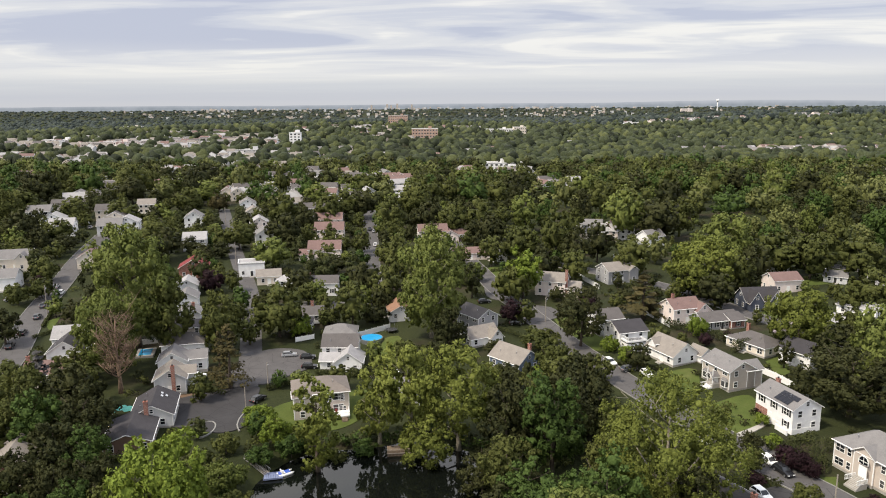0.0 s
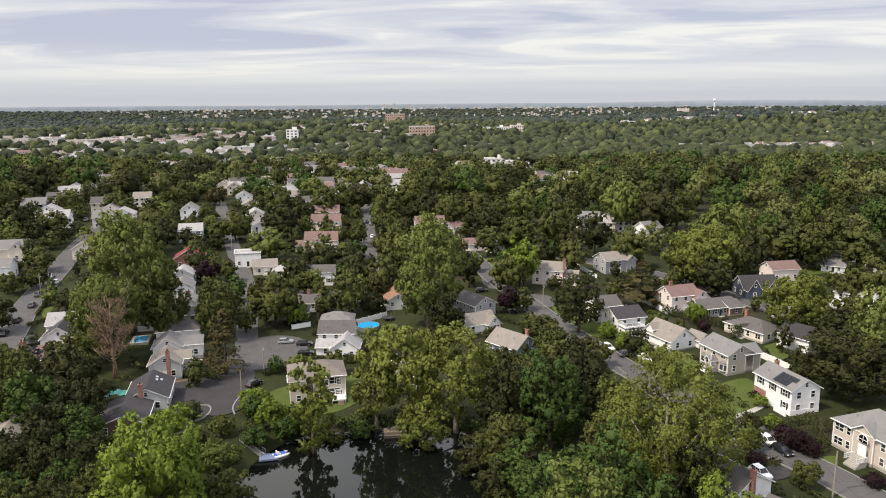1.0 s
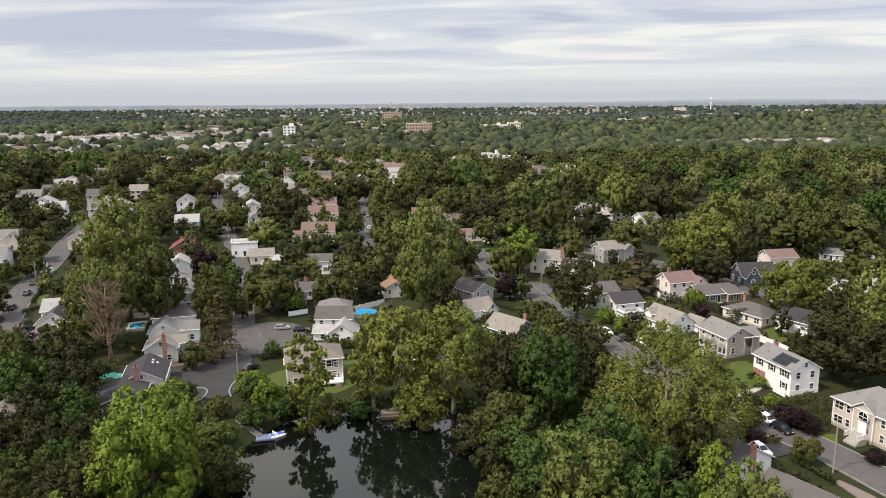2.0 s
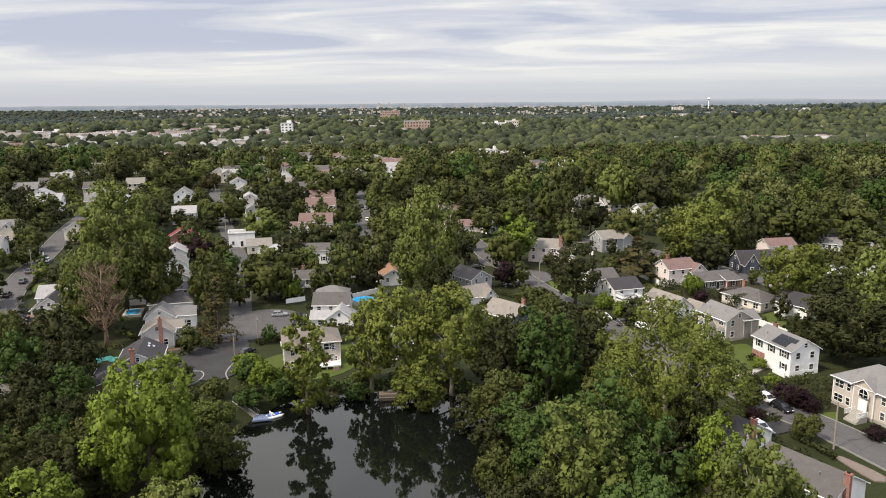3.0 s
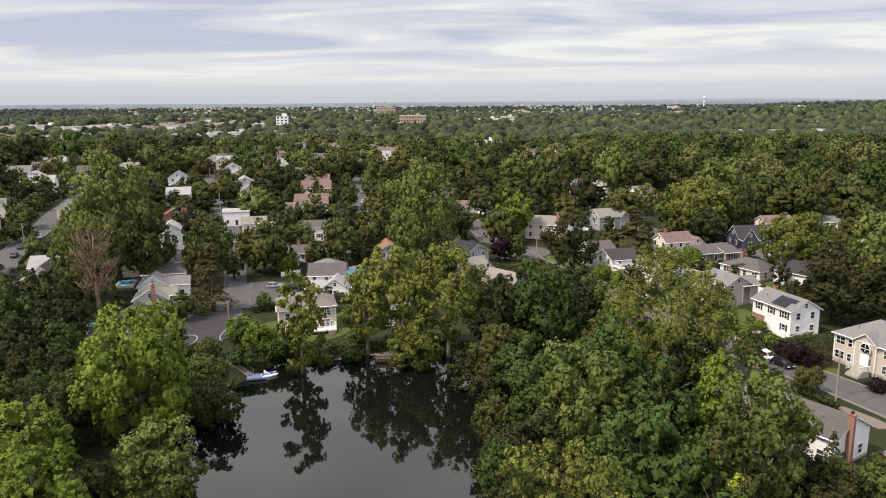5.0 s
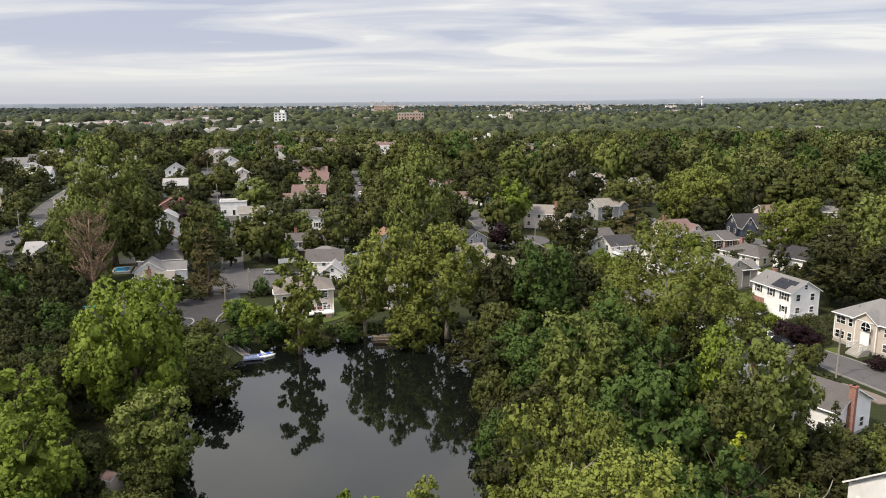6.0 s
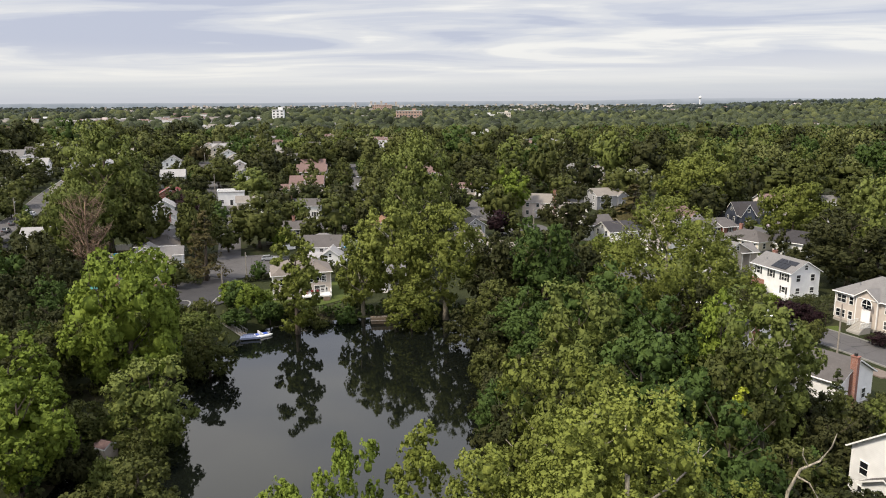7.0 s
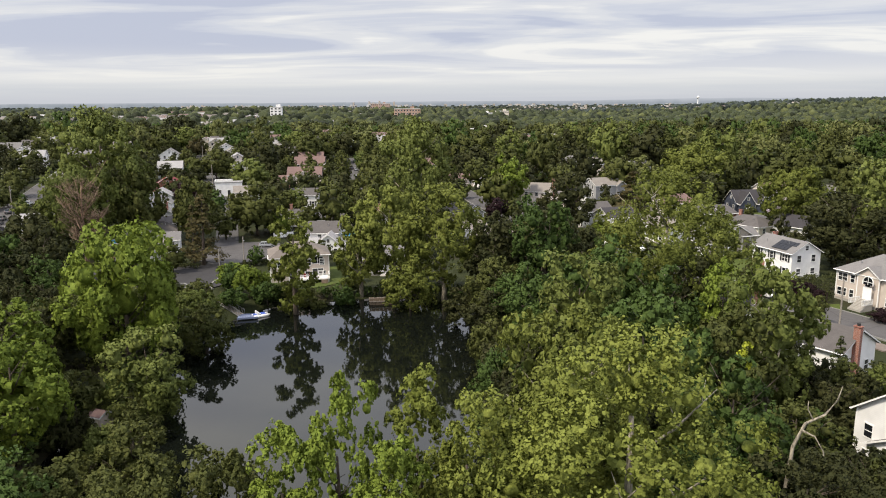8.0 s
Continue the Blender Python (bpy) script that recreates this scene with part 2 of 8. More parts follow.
BLUE_GREY = plain("blue_grey_decking", (0.16, 0.19, 0.30), 0.6)
PALE_GLASS = plain("pale_skylight_glass", (0.55, 0.57, 0.60), 0.2)
SOLAR = plain("solar_cells", (0.010, 0.011, 0.017), 0.45, spread=0.2, spec=0.25)
RED_FABRIC = plain("dark_red_fabric", (0.16, 0.02, 0.018), 0.8)
BARK, PALE_BARK, DEAD_BARK = bark_mat("bark", (0.07, 0.053, 0.04)), bark_mat("pale_bark", (0.26, 0.23, 0.18)), bark_mat("dead_wood", (0.20, 0.135, 0.090))
SIDING = {
    "white": siding("white_siding", (0.84, 0.83, 0.82)), "cream": siding("cream_siding", (0.74, 0.66, 0.56)), "beige": siding("beige_siding", (0.45, 0.395, 0.345)),
    "tan": siding("tan_siding", (0.56, 0.485, 0.425)), "grey": siding("grey_siding", (0.34, 0.34, 0.35)), "lightgrey": siding("pale_grey_siding", (0.55, 0.55, 0.55)),
    "blue": siding("slate_blue_siding", (0.15, 0.19, 0.27)), "pink": siding("peach_siding", (0.78, 0.68, 0.63)), "navy": siding("dark_navy_siding", (0.06, 0.07, 0.10)),
    "brick": BRICK, "tanbrick": TAN_BRICK, "brown": siding("brown_siding", (0.16, 0.10, 0.07)),
}
ROOF = {
    "grey": shingles("grey_shingles", (0.168, 0.160, 0.157)), "dark": shingles("charcoal_shingles", (0.046, 0.043, 0.047)), "tan": shingles("tan_shingles", (0.212, 0.19, 0.168)),
    "brown": shingles("brown_shingles", (0.165, 0.108, 0.098)), "red": shingles("red_shingles", (0.17, 0.034, 0.036)), "pale": shingles("pale_grey_shingles", (0.30, 0.29, 0.29)),
    "taupe": shingles("taupe_shingles", (0.165, 0.142, 0.125)), "rust": shingles("rust_shingles", (0.22, 0.125, 0.08)), "mid": shingles("weathered_grey_shingles", (0.098, 0.089, 0.086)),
}
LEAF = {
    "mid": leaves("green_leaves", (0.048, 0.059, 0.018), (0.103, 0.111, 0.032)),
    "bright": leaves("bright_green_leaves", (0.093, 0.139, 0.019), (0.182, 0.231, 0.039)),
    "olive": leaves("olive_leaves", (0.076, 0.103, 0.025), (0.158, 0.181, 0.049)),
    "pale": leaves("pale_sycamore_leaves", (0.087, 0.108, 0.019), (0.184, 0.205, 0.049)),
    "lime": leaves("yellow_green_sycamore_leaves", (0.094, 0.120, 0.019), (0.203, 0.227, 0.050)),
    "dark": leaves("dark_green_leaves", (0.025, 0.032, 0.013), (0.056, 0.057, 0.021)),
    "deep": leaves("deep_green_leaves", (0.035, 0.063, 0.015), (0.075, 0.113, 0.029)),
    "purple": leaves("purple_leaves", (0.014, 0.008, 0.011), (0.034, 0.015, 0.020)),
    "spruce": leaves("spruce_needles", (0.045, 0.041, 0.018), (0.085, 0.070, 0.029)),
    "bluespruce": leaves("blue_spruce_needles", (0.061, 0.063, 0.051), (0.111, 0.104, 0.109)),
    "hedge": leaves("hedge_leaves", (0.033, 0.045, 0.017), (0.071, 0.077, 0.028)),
    # far crowns: some distance haze is mixed into these greens as grey-blue
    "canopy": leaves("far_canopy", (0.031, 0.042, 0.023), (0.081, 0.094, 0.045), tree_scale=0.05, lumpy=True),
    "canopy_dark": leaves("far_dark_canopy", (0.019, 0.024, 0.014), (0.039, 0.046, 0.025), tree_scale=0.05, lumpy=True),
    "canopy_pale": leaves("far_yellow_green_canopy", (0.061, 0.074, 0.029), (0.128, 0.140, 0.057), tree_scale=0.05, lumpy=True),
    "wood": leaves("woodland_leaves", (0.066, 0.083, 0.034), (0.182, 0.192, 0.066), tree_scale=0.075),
    # farthest slopes: stronger blue-grey haze painted into the leaf colour
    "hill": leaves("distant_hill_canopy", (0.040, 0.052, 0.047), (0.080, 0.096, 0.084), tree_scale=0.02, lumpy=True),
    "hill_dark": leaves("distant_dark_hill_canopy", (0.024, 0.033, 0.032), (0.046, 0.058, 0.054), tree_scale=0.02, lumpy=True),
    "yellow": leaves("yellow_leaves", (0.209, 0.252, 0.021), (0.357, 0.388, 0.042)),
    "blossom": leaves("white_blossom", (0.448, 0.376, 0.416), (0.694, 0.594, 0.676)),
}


# ---- building helpers ----
def mesh_of(name, bm, *mats, smooth=False):
    me = bpy.data.meshes.new(name)
    bm.to_mesh(me)
    bm.free()
    for mt in mats:
        me.materials.append(mt)
    if smooth:
        me.polygons.foreach_set("use_smooth", [True] * len(me.polygons))
    return me


def part(name, me, parent, label="", m=None):
    ob = new(name, me)
    ob.parent = parent
    if m is not None:
        ob.matrix_basis = m
    if label:
        ob["label"] = label
    return ob


def box(bm, x0, x1, y0, y1, z0, z1, m=None, mat=0):
    vs = [bm.verts.new((x, y, z)) for x in (x0, x1) for y in (y0, y1) for z in (z0, z1)]
    if m is not None:
        for v in vs:
            v.co = m @ v.co
    for f in ((0, 1, 3, 2), (4, 6, 7, 5), (0, 4, 5, 1), (2, 3, 7, 6), (0, 2, 6, 4), (1, 5, 7, 3)):
        bm.faces.new([vs[i] for i in f]).material_index = mat


def tube(bm, path, radii, sides=7):
    rings = []
    for i, p in enumerate(path):
        a, b = path[max(0, i - 1)], path[min(len(path) - 1, i + 1)]
        d = (Vector(b) - Vector(a)).normalized()
        u = d.orthogonal().normalized()
        v = d.cross(u)
        rings.append([bm.verts.new(Vector(p) + (u * math.cos(2 * math.pi * k / sides) + v * math.sin(2 * math.pi * k / sides)) * radii[i]) for k in range(sides)])
    for r, s in zip(rings, rings[1:]):
        for k in range(sides):
            bm.faces.new((r[k], r[(k + 1) % sides], s[(k + 1) % sides], s[k]))
    bm.faces.new(rings[-1])
    bm.faces.new(rings[0][::-1])


def quad_mesh(name, verts, faces, *mats):
    me = bpy.data.meshes.new(name)
    verts, faces = np.asarray(verts, np.float32), np.asarray(faces, np.int32)
    k = faces.shape[1]
    me.vertices.add(len(verts))
    me.vertices.foreach_set("co", verts.ravel())
    me.loops.add(faces.size)
    me.loops.foreach_set("vertex_index", faces.ravel())
    me.polygons.add(len(faces))
    me.polygons.foreach_set("loop_start", np.arange(0, faces.size, k, dtype=np.int32))
    me.update(calc_edges=True)
    for mt in mats:
        me.materials.append(mt)
    return me


# ---- the lie of the land ----
def bell(x, y, cx, cy, sx, sy):
    return np.exp(-((x - cx) / sx) ** 2 - ((y - cy) / sy) ** 2)


def ease(a, b, v):
    t = np.clip((v - a) / (b - a), 0, 1)
    return t * t * (3 - 2 * t)


WATER_Z = -3.8
UNIT = 1.15  # plan unit of the land's forms, metres


def pond_shape(x, y):
    """Below 1 inside the pond."""
    x, y = x / UNIT, y / UNIT
    wob = 0.9 * np.sin(y * 0.21) + 0.7 * np.sin(x * 0.31 + y * 0.1)
    return ((x + 14 - 0.05 * (y - 86) + wob) / 19.8) ** 4 + ((y - 85 - 0.2 * (x + 14) + wob) / 38.0) ** 4


def land(x, y):
    x, y = x / UNIT, y / UNIT
    s = ease(300, 700, y)
    z = -1.8 + 0.028 * np.maximum(0, y - 140) * (1 - s) + s * 10.0
    z = z - 2.6 * bell(x, y, -25, 180, 45, 45) + 2.0 * bell(x, y, 85, 140, 50, 70) + 7 * bell(x, y, -210, 330, 110, 130)
    z = z + 13 * bell(x, y, -330, 950, 380, 300) + 14 * bell(x, y, -100, 1400, 300, 330) + 30 * bell(x, y, 900, 1500, 480, 500)
    return UNIT * (z + 8 * ease(1500, 2700, y) + 26 * ease(2250, 2850, y))


def ground_z(x, y):
    z, p = land(x, y), pond_shape(x, y)
    bank = ease(0.75, 2.2, p)
    return z * bank + (WATER_Z - 1.6) * (1 - bank)


def gz(x, y):
    return float(ground_z(float(x), float(y)))


def make_ground():
    xs = np.concatenate([-np.geomspace(3600, 265, 30), np.arange(-260, 292, 4.0), np.geomspace(297, 3600, 30)])
    ys = np.concatenate([-np.geomspace(900, 30, 14), np.arange(-26, 430, 4.0), np.geomspace(434, 3700, 90)])
    X, Y = np.meshgrid(xs, ys)
    V = np.stack([X, Y, ground_z(X, Y)], -1).reshape(-1, 3)
    n, k = len(xs), len(ys)
    i = (np.arange(k - 1)[:, None] * n + np.arange(n - 1)[None]).ravel()
    me = quad_mesh("ground", V, np.stack([i, i + 1, i + n + 1, i + n], -1), GROUND)
    me.polygons.foreach_set("use_smooth", [True] * len(me.polygons))
    tagged(new("ground", me), "grassy suburban ground sloping gently between houses and woods", "ground", kind="structure")


make_ground()


def make_water():
    a = np.linspace(0, 2 * math.pi, 97)[:-1]
    bm = bmesh.new()
    ring = []
    for t in a:
        r = 5.0
        while pond_shape(-15 + r * math.cos(t), 98 + r * math.sin(t)) < 1.9:
            r += 0.25
        ring.append(bm.verts.new((-15 + r * math.cos(t), 98 + r * math.sin(t), WATER_Z)))
    bm.faces.new(ring)
    tagged(new("water", mesh_of("water", bm, WATER)), "dark still pond water mirroring trees and sky", "water", kind="structure")


make_water()


def smooth_path(pts, step=3.0):
    pts = [Vector((*p, 0)) for p in pts]
    out = []
    for i in range(len(pts) - 1):
        p0, p1, p2, p3 = pts[max(0, i - 1)], pts[i], pts[i + 1], pts[min(len(pts) - 1, i + 2)]
        n = max(2, int((p2 - p1).length / step))
        for k in range(n):
            t = k / n
            out.append(0.5 * (2 * p1 + (p2 - p0) * t + (2 * p0 - 5 * p1 + 4 * p2 - p3) * t * t + (3 * p1 - p0 - 3 * p2 + p3) * t ** 3))
    return out + [pts[-1]]


LANES = []  # centre points and half widths, kept clear of planting


def ribbon(bm, path, a, b, lift, thick=0.0, mat=0):
    """A strip between the offsets a and b of a path, laid on the land."""
    n = max(1, int(abs(b - a) / 2.0))
    rows = []
    for i, p in enumerate(path):
        d = (path[min(len(path) - 1, i + 1)] - path[max(0, i - 1)]).normalized()
        s = Vector((d.y, -d.x, 0))
        row = []
        for k in range(n + 1):
            q = p + s * (a + (b - a) * k / n)
            row.append(bm.verts.new((q.x, q.y, gz(q.x, q.y) + lift)))
        rows.append(row)
    for r, s in zip(rows, rows[1:]):
        for k in range(n):
            bm.faces.new((r[k], r[k + 1], s[k + 1], s[k])).material_index = mat
    if thick:
        for k in (0, n):
            low = [bm.verts.new(r[k].co - Vector((0, 0, thick))) for r in rows]
            for i in range(len(rows) - 1):
                bm.faces.new((rows[i][k], rows[i + 1][k], low[i + 1], low[i])).material_index = mat


def street(name, label, pts, width=8.0, mat=None, kerb=True, verge=True):
    path = smooth_path(pts)
    bm = bmesh.new()
    ribbon(bm, path, -width / 2, width / 2, 0.14, 0.3)
    bmesh.ops.recalc_face_normals(bm, faces=bm.faces)
    road = tagged(new(name, mesh_of(name, bm, mat or ASPHALT)), label, "road", kind="structure")
    if kerb:
        for side in (-1, 1):
            bm = bmesh.new()
            ribbon(bm, path, side * width / 2, side * (width / 2 + 0.15), 0.26, 0.4)
            bmesh.ops.recalc_face_normals(bm, faces=bm.faces)
            tagged(new("kerb", mesh_of("kerb", bm, KERB)), "pale grey concrete kerb along the street", "kerb", kind="structure")
    for p in path:
        LANES.append((p.x, p.y, width / 2 + 0.5))
    return road


def kerb(label, pts):
    """A free curved kerb stone line."""
    bm = bmesh.new()
    ribbon(bm, smooth_path(pts, 1.0), -0.14, 0.14, 0.32, 0.5)
    bmesh.ops.recalc_face_normals(bm, faces=bm.faces)
    tagged(new("kerb", mesh_of("kerb", bm, KERB)), label, "kerb", kind="structure")


def patch(name, label, category, pts, mat, lift=0.08, grow=0.0, kind="structure"):
    """A flat piece of ground cover with the outline pts, draped on the land."""
    path = smooth_path([*pts, pts[0]], 2.0)[:-1]
    bm = bmesh.new()
    c = sum(path, Vector()) / len(path)
    rings = []
    for k in (1.0, 0.8, 0.6, 0.4, 0.2):
        rings.append([bm.verts.new((q.x, q.y, gz(q.x, q.y) + lift + 0.08)) for q in [c + (p - c) * k for p in path]])
    n = len(path)
    for r, s in zip(rings, rings[1:]):
        for k in range(n):
            bm.faces.new((r[k], r[(k + 1) % n], s[(k + 1) % n], s[k]))
    bm.faces.new(rings[-1])
    low = [bm.verts.new(v.co - Vector((0, 0, 0.3))) for v in rings[0]]
    for k in range(n):
        bm.faces.new((rings[0][k], low[k], low[(k + 1) % n], rings[0][(k + 1) % n]))
    bmesh.ops.recalc_face_normals(bm, faces=bm.faces)
    return tagged(new(name, mesh_of(name, bm, mat)), label, category, kind=kind)


# ---- houses ----
_cache = {}
FOOTPRINTS = []  # x, y, radius of what stands on the ground


def shared(key, make):
    if key not in _cache:
        _cache[key] = make()
    return _cache[key]


def plate(bm, xs, zs, solid, y0, y1, mat=0):
    """A plate of cells between y0 and y1, open where solid(i, k) is false; one connected piece."""
    n, k = len(xs) - 1, len(zs) - 1
    keep = {(i, j) for i in range(n) for j in range(k) if solid(i, j)}
    vert = {}

    def v(i, j, y):
        if (i, j, y) not in vert:
            vert[i, j, y] = bm.verts.new((xs[i], y, zs[j]))
        return vert[i, j, y]
    for i, j in keep:
        bm.faces.new((v(i, j, y0), v(i + 1, j, y0), v(i + 1, j + 1, y0), v(i, j + 1, y0))).material_index = mat
        for di, dj, a, b in ((-1, 0, (i, j + 1), (i, j)), (1, 0, (i + 1, j), (i + 1, j + 1)), (0, -1, (i, j), (i + 1, j)), (0, 1, (i + 1, j + 1), (i, j + 1))):
            if (i + di, j + dj) not in keep:
                bm.faces.new((v(*a, y0), v(*a, y1), v(*b, y1), v(*b, y0))).material_index = mat


def window_frame_mesh(w, h):
    bm = bmesh.new()
    t = 0.11
    wide = w > 1.3
    xs = [-w / 2 - t, -w / 2] + ([-0.05, 0.05] if wide else []) + [w / 2, w / 2 + t]
    zs = [-h / 2 - t, -h / 2, -0.03, 0.03, h / 2, h / 2 + t]
    plate(bm, xs, zs, lambda i, j: i % 2 == 0 or j % 2 == 0, -0.07, 0.05)
    return mesh_of("window", bm, WHITE)


def shutter_mesh(h):
    bm = bmesh.new()
    plate(bm, [-0.22, -0.17, 0.17, 0.22], [-h / 2 - 0.1, -h / 2, 0, h / 2, h / 2 + 0.1], lambda i, j: True, -0.05, 0.04)
    return mesh_of("shutter", bm, BLACK)


def pane_mesh(w, h):
    bm = bmesh.new()
    box(bm, -w / 2, w / 2, -0.025, 0.04, -h / 2, h / 2)
    return mesh_of("pane", bm, GLASS)


def far_window_mesh(w, h):
    bm = bmesh.new()
    xs, zs = [-w / 2 - 0.1, -w / 2, w / 2, w / 2 + 0.1], [-h / 2 - 0.12, -h / 2, h / 2, h / 2 + 0.1]
    plate(bm, xs, zs, lambda i, j: True, -0.06, 0.04)
    for f in bm.faces:
        c = f.calc_center_median()
        if abs(c.x) < w / 2 and abs(c.z) < h / 2:
            f.material_index = 1
    return mesh_of("window", bm, WHITE, GLASS)


def add_window(parent, m, w=0.95, h=1.35, shut=False, detail=1):
    if detail:
        f = part("window", shared(("wf", w, h), lambda: window_frame_mesh(w, h)), parent, m=m)
        part("pane", shared(("wp", w, h), lambda: pane_mesh(w, h)), f)
        if shut:
            for s in (-1, 1):
                part("shutter", shared(("shut", h), lambda: shutter_mesh(h)), f, "black louvred shutter", pose(s * (w / 2 + 0.36), 0, 0))
        return f
    return part("window", shared(("fw", w, h), lambda: far_window_mesh(w, h)), parent, m=m)


def add_door(parent, m, mat=None, w=1.0, h=2.1):
    def make():
        bm = bmesh.new()
        box(bm, -w / 2, w / 2, -0.05, 0.04, 0, h)
        for z in (0.25, 1.15):
            for s in (-1, 1):
                box(bm, s * w / 4 - w * 0.17, s * w / 4 + w * 0.17, -0.065, 0.0, z, z + 0.75)
        for s in (-1, 1):
            box(bm, s * (w / 2 + 0.06) - 0.06, s * (w / 2 + 0.06) + 0.06, -0.09, 0.04, 0, h + 0.12, mat=1)
        box(bm, -w / 2, w / 2, -0.09, 0.04, h, h + 0.12, mat=1)
        return mesh_of("door", bm, mat or WHITE, WHITE)
    return part("door", shared(("door", w, h, (mat or WHITE).name), make), parent, m=m)


def wall_mesh(L, D, H, rise, kind, mat, sink=1.6):
    bm = bmesh.new()
    x, y = L / 2, D / 2
    low = [bm.verts.new(p) for p in ((-x, -y, -sink), (x, -y, -sink), (x, y, -sink), (-x, y, -sink))]
    top = [bm.verts.new(p) for p in ((-x, -y, H), (x, -y, H), (x, y, H), (-x, y, H))]
    if kind == "gable":
        r0, r1 = bm.verts.new((-x, 0, H + rise - 0.05)), bm.verts.new((x, 0, H + rise - 0.05))
        faces = [(low[0], low[1], top[1], top[0]), (low[2], low[3], top[3], top[2]), (low[1], low[2], top[2], r1, top[1]), (low[3], low[0], top[0], r0, top[3]), (top[0], top[1], r1, r0), (top[2], top[3], r0, r1)]
    else:
        faces = [(low[i], low[(i + 1) % 4], top[(i + 1) % 4], top[i]) for i in range(4)] + [tuple(top)]
    for f in faces + [tuple(reversed(low))]:
        bm.faces.new(f)
    return mesh_of("wall", bm, mat)


def roof_mesh(L, D, H, rise, kind, mat, over=0.4, thick=0.2, edge=None):
    """Pitched slabs with an overhang; the cut edges carry the white fascia."""
    bm = bmesh.new()
    x, y = L / 2 + over, D / 2 + over
    drop = over * rise / (D / 2)
    z0, z1 = H - drop, H + rise
    if kind == "flat":
        box(bm, -L / 2 - 0.15, L / 2 + 0.15, -D / 2 - 0.15, D / 2 + 0.15, H + 0.01, H + 0.3)
        for s in (-1, 1):
            box(bm, s * (L / 2 + 0.05) - 0.12, s * (L / 2 + 0.05) + 0.12, -D / 2 - 0.17, D / 2 + 0.17, H + 0.29, H + 0.75, mat=1)
            box(bm, -L / 2 - 0.07, L / 2 + 0.07, s * (D / 2 + 0.05) - 0.12, s * (D / 2 + 0.05) + 0.12, H + 0.29, H + 0.75, mat=1)
        return mesh_of("roof", bm, mat, edge or WHITE)
    e = 0.0 if kind == "gable" else min(x - 0.6, y)
    r0, r1 = (-x + e, 0, z1), (x - e, 0, z1)
    c = [(-x, -y, z0), (x, -y, z0), (x, y, z0), (-x, y, z0)]
    up = [bm.verts.new(p) for p in (*c, r0, r1)]
    dn = [bm.verts.new((p[0], p[1], p[2] - thick)) for p in (*c, r0, r1)]
    planes = [(0, 1, 5, 4), (2, 3, 4, 5)] + ([(1, 2, 5), (3, 0, 4)] if kind == "hip" else [])
    for f in planes:
        bm.faces.new([up[i] for i in f])
        bm.faces.new([dn[i] for i in reversed(f)])
    rim = [(0, 1), (1, 5), (5, 2), (2, 3), (3, 4), (4, 0)] if kind == "gable" else [(0, 1), (1, 2), (2, 3), (3, 0)]
    for a, b in rim:
        bm.faces.new((up[a], dn[a], dn[b], up[b])).material_index = 1
    bmesh.ops.recalc_face_normals(bm, faces=bm.faces)
    return mesh_of("roof", bm, mat, edge or WHITE)


def chimney_mesh(h, w=0.9, d=0.6, mat=None):
    bm = bmesh.new()
    box(bm, -w / 2, w / 2, -d / 2, d / 2, -1.0, h)
    box(bm, -w / 2 - 0.08, w / 2 + 0.08, -d / 2 - 0.08, d / 2 + 0.08, h, h + 0.14)
    box(bm, -0.16, 0.16, -0.16, 0.16, h + 0.14, h + 0.5, mat=1)
    return mesh_of("chimney", bm, mat or BRICK, BLACK)


